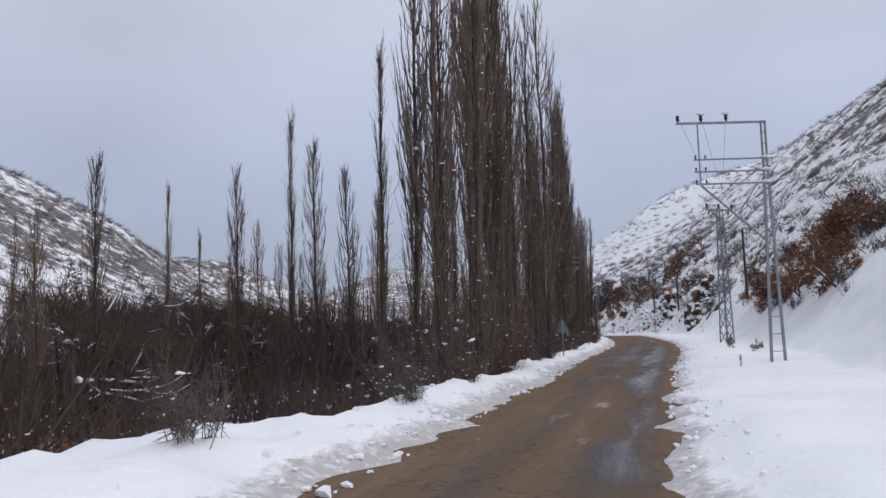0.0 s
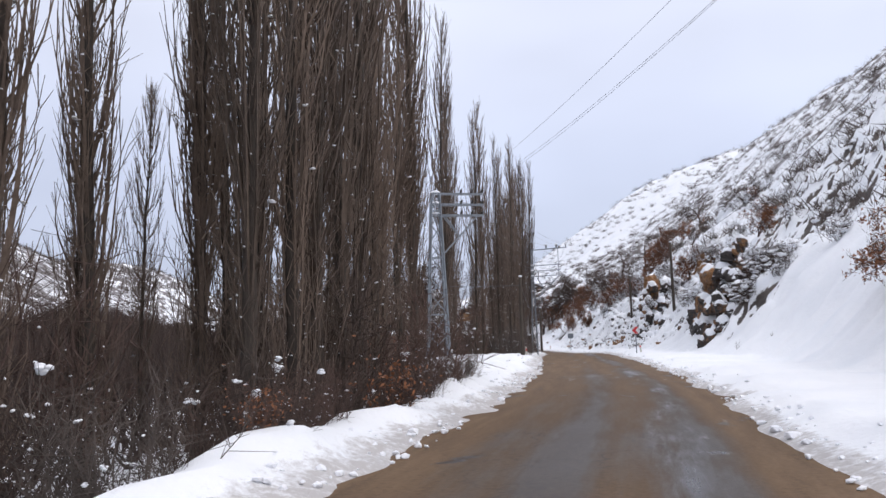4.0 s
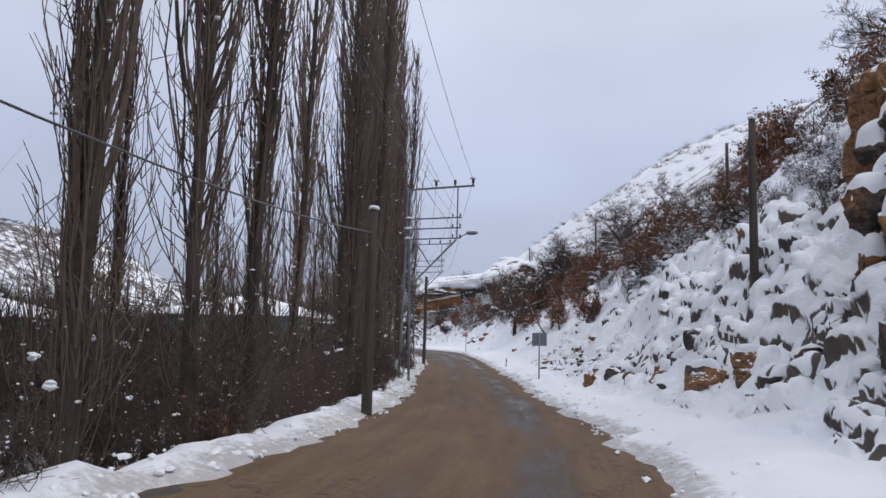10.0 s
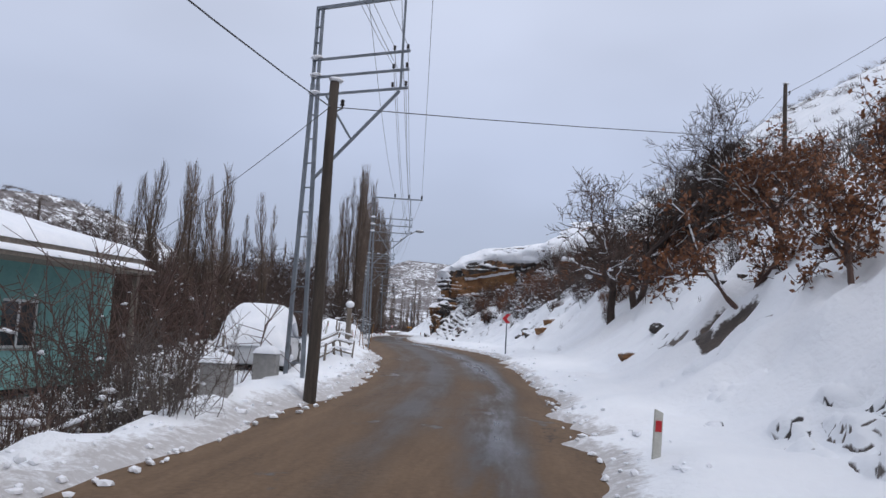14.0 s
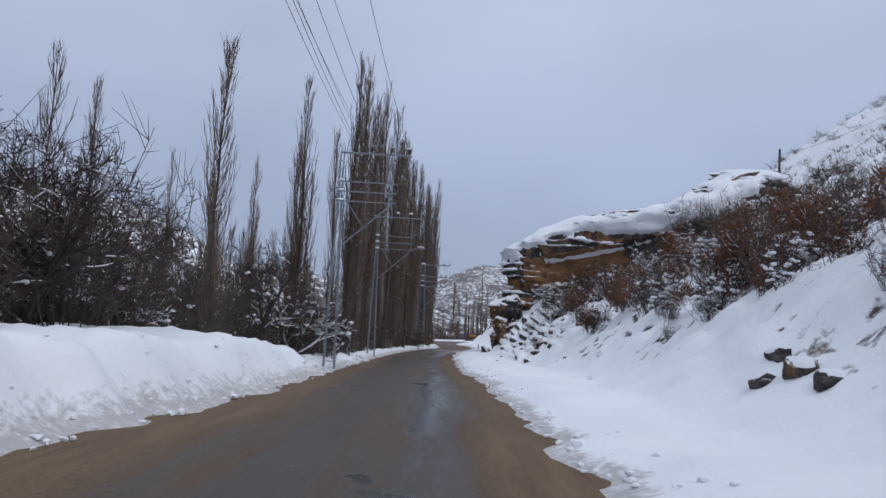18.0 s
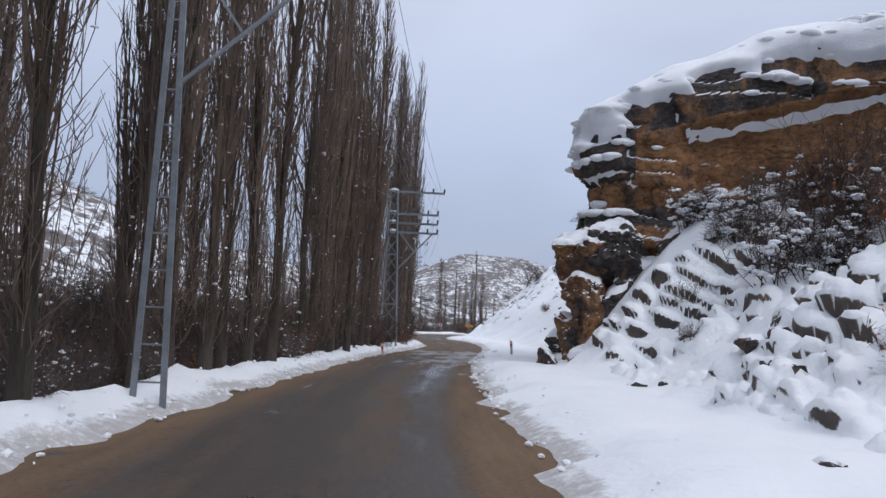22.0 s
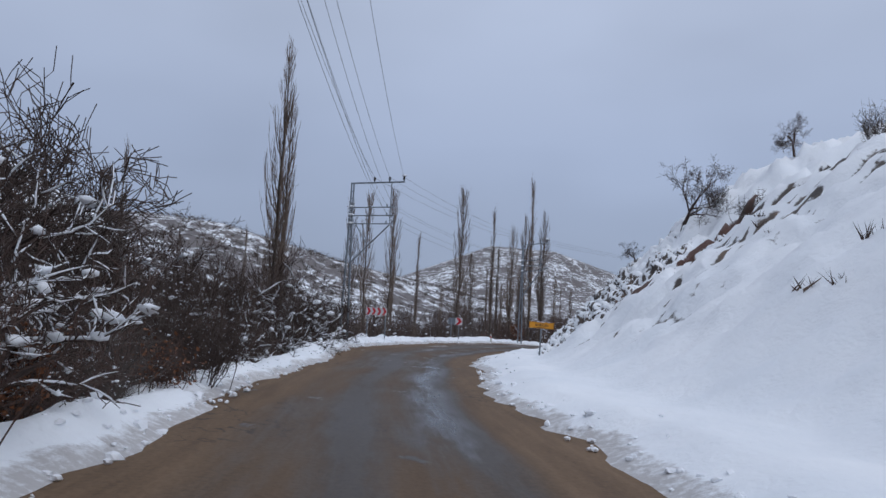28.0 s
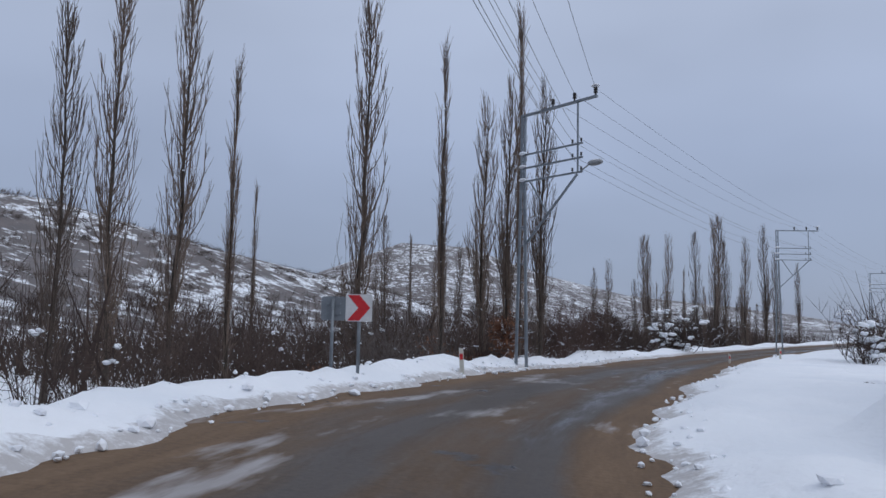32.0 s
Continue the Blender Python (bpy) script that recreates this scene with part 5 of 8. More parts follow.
for i in range(48):
    y = RNG.uniform(243, 271)
    pick((WHITEBUSH, RUSTY, WHITEBUSH, SCRUB)[i % 4], float(along(RIGHT, y)) + RNG.uniform(6.0, 12.0), y, RNG.uniform(0.4, 0.75))
for i in range(30):
    x = RNG.uniform(26.5, 41.0)
    pick((WHITEBUSH, THICKET, WHITEBUSH)[i % 3], x, RNG.uniform(280.5, 286.0), RNG.uniform(0.7, 1.1))
for x, y, s in ((29.5, 284.5, 0.5), (31.0, 283.0, 0.55), (33.0, 283.5, 0.65), (34.4, 281.5, 0.6), (36.5, 282.0, 0.65), (39.2, 287.9, 0.42), (31.5, 279.5, 0.4)):
    pick(SNOWY, x, y, s)
for i in range(60):
    x = RNG.uniform(25.0, 36.5)
    pick((WHITEBUSH, SNOWY, WHITEBUSH)[i % 3], x, max(RNG.uniform(271.0, 286.5), 287.5 - 1.6 * (x - 24.5)), RNG.uniform(0.4, 0.85) * (0.5 if i % 3 == 1 else 1.0))
for i in range(44):
    u = RNG.uniform(0, 1)
    pick(RUSTY if i % 3 else SCRUB, 39.3 + 7.0 * u + RNG.uniform(-0.4, 1.6), 232.5 - 9.5 * u + RNG.uniform(-0.5, 3.0), RNG.uniform(0.45, 0.85))
for i in range(26):
    y = RNG.uniform(90, 375)
    STALKS.put(float(along(RIGHT, y)) + RNG.uniform(2.5, 6), y, RNG.uniform(0.25, 0.5))


def twig_clumps(name, x, y, k, wide, tall, blade, mat, seed, fan=0.28):
    """Very many clumps of bare twigs as one mesh."""
    rng = np.random.default_rng(seed)
    n = len(x)
    c = np.stack([x, y, terrain(x, y)[0] - 0.1], 1)[:, None] + np.concatenate([rng.normal(size=(n, k, 2)) * wide, np.zeros((n, k, 1))], 2)
    size = rng.uniform(0.4, 1.0, (n, 1, 1)) * tall
    tip = c + np.concatenate([rng.normal(size=(n, k, 2)) * fan, rng.uniform(0.35, 1.0, (n, k, 1))], 2) * size
    side = rng.normal(size=(n, k, 3)) * blade
    v = np.stack([c - side, c + side, tip], 2).reshape(-1, 3)
    return mesh_of(name, v, np.arange(len(v)).reshape(-1, 3), mat)


def far_scrub():
    rng = np.random.default_rng(5)
    n = 17000
    y = rng.uniform(60, 620, n)
    left = rng.random(n) < 0.45
    x = np.where(left, along(LEFT, y) - rng.uniform(40, 170, n), along(RIGHT, y) + 11 + 125 * rng.random(n) ** 1.6)
    keep = np.where(left, vnoise(x * 0.07, y * 0.07, 4) > 0.22, (y < 300) & (vnoise(x * 0.09, y * 0.09, 3) > 0.25) | (x > along(RIGHT, y) + 36) & (y < 345))
    return twig_clumps("hill_scrub", x[keep], y[keep], 34, 0.42, 1.5, 0.021, M_GREY_TWIG, 6, 0.55)


def valley_brush():
    rng = np.random.default_rng(8)
    n = 10500
    y = np.where(rng.random(n) < 0.5, rng.uniform(52, 560, n), rng.uniform(140, 345, n))
    dl = 7.5 + rng.random(n) ** 1.4 * 60
    right = (y > 404) & (rng.random(n) < 0.6)
    x = np.where(right, along(RIGHT, y) + dl - 2 + 0.1 * (y - 404), along(LEFT, y) - dl)
    keep = (vnoise(x * 0.08, y * 0.08, 9) > 0.2) & ~((y > 200) & (y < 212) & (dl < 13)) & ~((y > 211) & (y < 236) & (dl < 7.6)) & ~((y > 120) & (y < 142) & (dl < 12)) & ~((y > 276) & (y < 312) & (dl < 16))
    return twig_clumps("valley_brush", x[keep], y[keep], 38, 0.75, 5.6, 0.028, M_DARK_TWIG, 10)


def slope_tufts():
    rng = np.random.default_rng(14)
    y = rng.uniform(304, 352, 230)
    x = along(RIGHT, y) + 5.0 + rng.random(230) ** 0.8 * 16
    return twig_clumps("slope_tufts", x, y, 22, 0.10, 0.42, 0.012, M_DARK_TWIG, 15, 0.5)


tagged(new("slope_tufts", slope_tufts()), "sparse dark twig tips poking out of the open snow slope", "scrub", kind="stuff")
tagged(new("hill_scrub", far_scrub()), "leafless grey-brown scrub over the far snowy slopes", "scrub", kind="stuff")
tagged(new("valley_brush", valley_brush()), "dense leafless brown saplings over the valley floor", "scrub", kind="stuff")

# ------------------------------------------------------------------ power line


def insulator_mesh():
    bm = bmesh.new()
    for z, r, h in ((0.0, 0.035, 0.10), (0.09, 0.075, 0.07), (0.155, 0.06, 0.06), (0.21, 0.07, 0.06)):
        bmesh.ops.create_cone(bm, cap_ends=True, segments=10, radius1=r, radius2=r * 0.7, depth=h, matrix=Matrix.Translation((0, 0, z + h / 2)))
    return bm_mesh("insulator", bm, M_PORCELAIN, True)


INSULATOR = insulator_mesh()
CAP = mesh_of("snow_cap", *blobs_arrays(np.array([[0, 0, 0.0]]), [0.11], 2, np.random.default_rng(3), 0.55, 0.05), M_SNOWCAP, True)


def lamp_meshes():
    bm = bmesh.new()
    bmesh.ops.create_uvsphere(bm, u_segments=12, v_segments=8, radius=1.0, matrix=Matrix.Diagonal((0.30, 0.13, 0.09, 1)))
    head = bm_mesh("lamp_head", bm, M_LAMP, True)
    return head, bar_mesh("lamp_arm", (-0.55, 0, -0.16), (-0.2, 0, 0), 0.05, M_LAMP, sides=8)


LAMP_HEAD, LAMP_ARM = lamp_meshes()
ARMS_AT = (1.37, 1.83, 2.29)
PYLON_LABEL = "galvanised ladder-frame steel power pole with cantilever crossarms"


def ladder_pylon(base, tip, top_z=8.6, lamp=False, k=1.0, label=PYLON_LABEL):
    """A two-legged ladder pole; its arms reach from base towards tip (x, y)."""
    zb = height(*base) - 0.15
    h = (top_z - zb) / k
    ang = math.atan2(tip[1] - base[1], tip[0] - base[0])
    root = thing("power_pole", label, "power pole", "power poles")
    root.matrix_basis = Matrix.Translation((*base, zb)) @ Matrix.Rotation(ang, 4, "Z") @ Matrix.Scale(k, 4)
    top, foot = 0.075, 0.25
    half = lambda z: foot + (top - foot) * min(z / (h - 2.0), 1.0)  # noqa: E731
    for s in (-1, 1):
        bm = bmesh.new()
        beam(bm, (s * half(0), 0, 0), (s * half(h - 2.0), 0, h - 2.0), 0.055, 0.10)
        beam(bm, (s * top, 0, h - 2.0), (s * top, 0, h), 0.05, 0.09)
        part("leg", bm_mesh("leg", bm, M_STEEL), root)
    z = 0.5
    while z < h - 0.15:
        w = half(z)
        part("rung", bar_mesh("rung", (-w, 0, z), (w, 0, z), 0.05, M_STEEL, 0.03), root)
        z += 0.62 if z < h - 2.2 else 0.42
    arm = part("top_arm", bar_mesh("top_arm", (-0.1, 0, h), (3.2, 0, h + 0.02), 0.09, M_STEEL, 0.075), root)
    for x in (1.35, 2.28, 3.14):
        part("insulator", INSULATOR, arm, at=Matrix.Translation((x, 0, h + 0.05)))
        if RNG.random() < 0.35:
            part("snow_cap", CAP, arm, at=Matrix.Translation((x, 0, h + 0.36)))
    part("hanger", bar_mesh("hanger", (2.42, 0, h), (2.42, 0, h - ARMS_AT[2]), 0.045, M_STEEL), root)
    for i, dz in enumerate(ARMS_AT):
        a = part("crossarm", bar_mesh("crossarm", (-0.12, 0, h - dz), (2.62, 0, h - dz), 0.055, M_STEEL), root)
        for x in (2.2, 2.56):
            part("insulator", INSULATOR, a, at=Matrix.Translation((x, 0, h - dz + 0.02)) @ Matrix.Scale(0.55, 4))
        part("snow", CAP, a, at=Matrix.Translation((0.0, 0, h - dz + 0.06)) @ Matrix.Scale(1.1, 4))
    part("brace", bar_mesh("brace", (2.4, 0, h - 2.35), (half(h - 4.45), 0, h - 4.45), 0.06, M_STEEL), root)
    part("strut", bar_mesh("strut", (0.35, 0, h - 2.33), (1.12, 0, h - 3.45), 0.045, M_STEEL), root)
    if lamp:
        l0 = part("lamp_arm", LAMP_ARM, root, "street lamp bracket", at=Matrix.Translation((3.05, 0, h - 2.12)))
        part("lamp_head", LAMP_HEAD, l0, "grey street lamp head with snow on it", at=Matrix.Translation((0.08, 0, 0.03)))
        part("snow", CAP, l0, at=Matrix.Translation((0.08, 0, 0.10)) @ Matrix.Diagonal((1.6, 0.8, 0.7, 1)))
    return root.matrix_basis @ Matrix.Translation((0, 0, h))


def lattice_tower(base, tip, top_z, foot, top, arms, tee=False, lamp=False):
    """A four-legged braced tower with paired arms towards tip, or a tee on top."""
    zb = height(*base) - 0.2
    h = top_z - zb
    ang = math.atan2(tip[1] - base[1], tip[0] - base[0])
    root = thing("lattice_tower", "galvanised four-legged lattice power tower with snow on its ledges", "power tower", "lattice towers")
    root.matrix_basis = Matrix.Translation((*base, zb)) @ Matrix.Rotation(ang, 4, "Z")
    hw = lambda z: foot + (top - foot) * z / h  # noqa: E731
    for sx in (-1, 1):
        for sy in (-1, 1):
            part("leg", bar_mesh("leg", (sx * foot, sy * foot, 0), (sx * top, sy * top, h), 0.075, M_STEEL), root)
    zs = [0.25]
    while zs[-1] < h - 0.4:
        zs.append(min(h, zs[-1] + 0.35 + 1.5 * hw(zs[-1])))
    for i, (a, b) in enumerate(zip(zs, zs[1:])):
        wa, wb = hw(a), hw(b)
        f = 1 if i % 2 else -1
        for p, q in (((-f * wa, -wa, a), (f * wb, -wb, b)), ((f * wa, wa, a), (-f * wb, wb, b)), ((-wa, f * wa, a), (-wb, -f * wb, b)), ((wa, -f * wa, a), (wb, f * wb, b))):
            part("brace", bar_mesh("brace", p, q, 0.045, M_STEEL), root)
        if i % 3 == 2:
            for p, q in (((-wa, -wa, a), (wa, -wa, a)), ((-wa, wa, a), (wa, wa, a)), ((-wa, -wa, a), (-wa, wa, a)), ((wa, -wa, a), (wa, wa, a))):
                part("tie", bar_mesh("tie", p, q, 0.05, M_STEEL), root)
    if tee:
        bm = bmesh.new()
        beam(bm, (-1.05, 0, h + 0.05), (1.05, 0, h + 0.05), 0.10, 0.12)
        beam(bm, (-0.7, 0, h), (0, 0, h - 0.55), 0.05)
        beam(bm, (0.7, 0, h), (0, 0, h - 0.55), 0.05)
        a = part("tee_arm", bm_mesh("tee_arm", bm, M_STEEL), root)
        for x in (-1.0, -0.05, 1.0):
            part("insulator", INSULATOR, a, at=Matrix.Translation((x, 0, h + 0.10)) @ Matrix.Scale(1.25, 4))
            part("snow_cap", CAP, a, at=Matrix.Translation((x, 0, h + 0.46)) @ Matrix.Scale(0.9, 4))
        for x in (-0.8, 0.75):
            part("strain_insulator", INSULATOR, a, at=Matrix.Translation((x, 0, h)) @ Matrix.Rotation(radians(205), 4, "X"))
    for dz, reach in arms:
        z = h - dz
        bm = bmesh.new()
        for sy in (-1, 1):
            beam(bm, (-hw(z), sy * hw(z), z), (reach, sy * hw(z) * 0.8, z), 0.06)
        beam(bm, (reach, -hw(z) * 0.8, z), (reach, hw(z) * 0.8, z), 0.06)
        a = part("crossarm", bm_mesh("crossarm", bm, M_STEEL), root)
        for x in (reach * 0.55, reach * 0.78, reach):
            for sy in (-1, 1):
                part("insulator", INSULATOR, a, at=Matrix.Translation((x, sy * hw(z) * 0.8, z + 0.02)) @ Matrix.Scale(0.75, 4))
        part("snow", CAP, a, at=Matrix.Translation((0, 0, z + 0.08)) @ Matrix.Scale(1.7, 4))
    if arms:
        z = h - arms[-1][0]
        for sy in (-1, 1):
            part("strut", bar_mesh("strut", (arms[-1][1] * 0.9, sy * 0.15, z), (hw(z - 2.0), sy * hw(z - 2.0), z - 2.0), 0.06, M_STEEL), root)
            part("strut", bar_mesh("strut", (0.4, sy * 0.2, z), (1.2, sy * 0.16, z - 1.05), 0.05, M_STEEL), root)
    if lamp:
        l0 = part("lamp_arm", LAMP_ARM, root, at=Matrix.Translation((2.9, 0, h - 2.0)))
        part("lamp_head", LAMP_HEAD, l0, "grey street lamp head with snow on it", at=Matrix.Translation((0.08, 0, 0.03)))
    return root.matrix_basis @ Matrix.Translation((0, 0, h))


TOPS = []
TOPS.append(ladder_pylon((31.6, 83.3), (28.5, 83.1), 8.55, k=0.95))
TOPS.append(lattice_tower((36.0, 106.3), (37.0, 106.8), 8.6, 0.30, 0.13, (), tee=True))
TOPS.append(lattice_tower((27.4, 137.2), (30.4, 137.8), 8.6, 0.52, 0.2, ((0.0, 2.4), (0.55, 2.4), (1.1, 2.4))))
TOPS.append(ladder_pylon((33.2, 154.7), (35.8, 153.35), 7.55, k=0.83))
TOPS.append(ladder_pylon((33.85, 183.2), (36.85, 182.1), 7.0, lamp=True, k=0.84))
TOPS.append(ladder_pylon((31.5, 207.3), (34.6, 206.5), 7.75, k=0.84))
TOPS.append(ladder_pylon((27.65, 228.6), (30.1, 229.3), 7.35, lamp=True, k=0.74))
TOPS.append(ladder_pylon((21.3, 253.5), (24.0, 254.3), 8.1, k=0.81))
TOPS.append(ladder_pylon((16.3, 272.6), (18.95, 273.4), 8.6, lamp=True, k=0.88))
TOPS.append(lattice_tower((11.1, 302.2), (14.0, 303.0), 8.35, 0.46, 0.18, ((0.0, 2.7), (1.2, 2.4), (1.7, 2.4), (2.2, 2.4))))
TOPS.append(ladder_pylon((3.4, 329.9), (6.1, 331.2), 8.6, lamp=True, k=0.88))
TOPS.append(ladder_pylon((-3.65, 357.9), (-1.3, 357.6), 7.4, k=0.80))
TOPS.append(ladder_pylon((0.0, 384.7), (2.3, 382.6), 7.65, lamp=True, k=0.88))
TOPS.append(ladder_pylon((18.2, 425.0), (21.5, 425.4), 9.3))
TOPS.append(ladder_pylon((40.0, 465.0), (43.0, 464.0), 9.0))


def wire(name, label, spans, sag, r):
    s = np.linspace(0, 1, 14)
    for a, b in spans:
        a, b = np.array(a), np.array(b)
        p = a[None] * (1 - s)[:, None] + b[None] * s[:, None]
        p[:, 2] -= sag * 4 * s * (1 - s)
        v, f = tube_arrays(p[None], np.full((1, 14), r), 4)
        tagged(new(name, mesh_of(name, v, f, M_WIRE)), label, "wire", "overhead wires")


for x, dz, sag, r in ((1.35, 0.28, 0.5, 0.006), (2.28, 0.28, 0.5, 0.006), (3.14, 0.28, 0.5, 0.006), (2.2, -1.25, 0.6, 0.005), (2.56, -1.25, 0.6, 0.005), (2.2, -1.72, 0.6, 0.005), (2.56, -2.18, 0.6, 0.005)):
    ends = []
    for i, m in enumerate(TOPS):
        xx = {0: x, 1: (-1.0, 0, 1.0)[min(int(x), 2)] if dz > 0 else 0.2}.get(i, min(x, 2.5) if i in (2, 9) else x)
        ends.append(tuple(m @ Vector((xx, 0, dz if not (i == 1 and dz < 0) else -0.3))))
    if dz < 0:
        ends = ends[2:]
    wire("power_wire", "thin overhead power wire sagging between poles", list(zip(ends, ends[1:])), sag, r)


def wood_pole(x, y, z0, z1, lean=0.0, snow=True):
    root = thing("telephone_pole", "dark tarred wooden telephone pole in the snow", "telephone pole", "telephone poles")
    root.matrix_basis = pose(x, y, z0, 0, lean, RNG.uniform(0, 90))
    h = z1 - z0
    k = np.linspace(0, 1, 6)
    pts = np.stack([0.03 * np.sin(k * 5), 0.02 * np.sin(k * 3), -0.5 + k * (h + 0.5)], 1)
    v, f = tube_arrays(pts[None], (0.115 - 0.03 * k)[None], 10)
    bm_v = np.concatenate([v, pts[-1:]])
    n = len(v)
    f = f.tolist() + [[n - 10 + i, n - 10 + (i + 1) % 10, n] for i in range(10)]
    part("shaft", mesh_of("shaft", bm_v, f, M_WOOD, True), root)
    part("hook", bar_mesh("hook", (0.05, 0, h - 0.55), (0.20, 0, h - 0.45), 0.03, M_STEEL), root)
    part("insulator", INSULATOR, root, at=Matrix.Translation((0.2, 0, h - 0.45)) @ Matrix.Scale(0.6, 4))
    if snow:
        part("snow_cap", CAP, root, at=Matrix.Translation((0, 0, h + 0.02)))
    return (x, y, z1 - 0.5)


W_R = [wood_pole(40.8, 118, 3.8, 8.8, -1), wood_pole(43.6, 156.9, 3.4, 8.1, -1.5), wood_pole(43.4, 172.8, 2.9, 6.9, 1), wood_pole(50.0, 197.5, 8.0, 12.6), wood_pole(46.5, 228, 8.2, 13.0, 1), wood_pole(46.0, 258, 9.5, 14.0), wood_pole(43.0, 292.1, 13.4, 17.6, 1)]
W_L = [wood_pole(31.8, 143.4, 0.1, 4.8, 1.0), wood_pole(34.7, 169.6, -0.2, 4.0, 0.6), wood_pole(32.6, 205.0, -0.2, 5.4, 1.0)]
wire("telephone_wire", "single black telephone wire up the hillside", list(zip(W_R, W_R[1:])), 0.7, 0.012)
wire("telephone_wire", "single black telephone wire along the poplars", list(zip(W_L, W_L[1:])) + [((12, 128, 6.0), W_L[0])], 0.8, 0.013)
wire("telephone_wire", "single telephone wire crossing high over the road", [(W_L[2], (62, 232, 12.0)), (W_L[2], (14, 226, 3.0))], 0.5, 0.010)

# ------------------------------------------------------------------ road signs and delineators


def plate(name, outline, mat, thick=0.004, y0=0.0):
    """A flat plate in the xz plane, facing -y."""
    bm = bmesh.new()
    vs = [bm.verts.new((x, y0, z)) for x, z in outline]
    fc = bm.faces.new(vs)
    ret = bmesh.ops.extrude_face_region(bm, geom=[fc])
    bmesh.ops.translate(bm, verts=[v for v in ret["geom"] if isinstance(v, bmesh.types.BMVert)], vec=(0, thick, 0))
    bmesh.ops.recalc_face_normals(bm, faces=bm.faces)
    return bm_mesh(name, bm, mat)


def rounded(x0, x1, z0, z1, r, n=4):
    out = []
    for cx, cz, a0 in ((x1 - r, z1 - r, 0), (x0 + r, z1 - r, 90), (x0 + r, z0 + r, 180), (x1 - r, z0 + r, 270)):
        out += [(cx + r * math.cos(radians(a0 + 90 * i / n)), cz + r * math.sin(radians(a0 + 90 * i / n))) for i in range(n + 1)]
    return out


def chevron(cx, z, w, h, point):
    """A bold angle; point is +1 when it points to +x."""
    t = w * 0.52
    p = [(-w / 2, h / 2), (-w / 2 + t, h / 2), (w / 2, 0), (-w / 2 + t, -h / 2), (-w / 2, -h / 2), (w / 2 - t, 0)]
    return [(cx + point * a, z + b) for a, b in p]


def sign_post(root, x, h):
    part("post", bar_mesh("post", (x, 0.05, -0.35), (x, 0.05, h), 0.06, M_SIGNPOST, sides=10), root)


def chevron_sign(x, y, facing, base, side, size, panels, point, posts):
    """facing: degrees the plate is turned about z; base: the height of its middle."""
    root = thing("chevron_sign", "white curve sign with bold red chevron on a grey steel post" if panels == 1 else "long white curve board with four red chevrons on posts", "road sign", "curve signs")
    z0 = height(x, y)
    root.matrix_basis = pose(x, y, z0, 0, 0, facing)
    base -= z0 + side / 2
    w = size * panels
    p = part("plate", plate("plate", rounded(-w / 2, w / 2, base, base + side, 0.03), M_WHITE), root)
    for i in range(panels):
        cx = -w / 2 + size * (i + 0.5)
        part("chevron", plate("chevron", chevron(cx, base + side / 2, size * 0.86, side * 0.94, point), M_RED, 0.003, -0.005), p)
    part("back", plate("back", rounded(-w / 2 + 0.002, w / 2 - 0.002, base + 0.002, base + side - 0.002, 0.03), M_SIGNBACK, 0.004, 0.006), root)
    for px in posts:
        sign_post(root, px, base + side - 0.05)


chevron_sign(38.9, 147.3, -4, 1.60, 0.44, 0.44, 1, -1, (0.02,))
chevron_sign(34.5, 226.7, 8, 1.72, 0.43, 0.43, 1, -1, (0.02,))
chevron_sign(-4.05, 363.25, 2, 1.80, 0.37, 0.275, 4, 1, (-0.48, 0.48))
chevron_sign(-2.42, 374.7, 0, 1.55, 0.47, 0.47, 1, 1, (0.0,))


def blank_sign(x, y, turn, base, w, h, outline=None, label="grey metal back of a rectangular road sign", name="road_sign"):
    root = thing(name, label, "road sign", "road signs seen from behind")
    z0 = height(x, y)
    root.matrix_basis = pose(x, y, z0, 0, 0, turn)
    base -= z0
    outline = outline and [(a, b - z0) for a, b in outline]
    o = outline or rounded(-w / 2, w / 2, base, base + h, 0.05)
    part("plate", plate("plate", o, M_SIGNBACK, 0.004, -0.002), root)
    part("front", plate("front", o, M_WHITE, 0.002, 0.003), root)
    for z in (base + h * 0.3, base + h * 0.7):
        part("bracket", box_mesh("bracket", -w * 0.3, w * 0.3, -0.03, -0.004, z - 0.02, z + 0.02, M_SIGNBACK), root)
    bm = bmesh.new()
    beam(bm, (0, -0.06, -0.35), (0, -0.06, base + h * 0.9), 0.06, sides=10)
    part("post", bm_mesh("post", bm, M_SIGNPOST, True), root)


blank_sign(39.06, 186.3, -6, 1.15, 0.60, 0.53)
blank_sign(24.9, 93.0, 0, 1.20, 0.66, 0.62, [(-0.34, 1.20), (0.34, 1.20), (0.03, 1.85), (-0.03, 1.85)], "grey triangular back of a warning sign among poplars", "warning_sign")
blank_sign(-3.1, 375.5, 4, 1.33, 0.46, 0.44, label="grey metal back of a square road sign")


def lettering(text, size, mat):
    """Flat raised letters, standing upright and centred."""
    cu = bpy.data.curves.new("lettering", "FONT")
    cu.body, cu.size, cu.extrude, cu.offset, cu.space_character = text, size, 0.0015, 0.0035, 1.12
    cu.align_x, cu.align_y = "CENTER", "CENTER"
    ob = bpy.data.objects.new("lettering", cu)
    me = bpy.data.meshes.new_from_object(ob)
    bpy.data.objects.remove(ob)
    bpy.data.curves.remove(cu)
    me.transform(Matrix.Rotation(math.radians(90), 4, "X"))
    me.materials.clear()
    me.materials.append(mat)
    return me


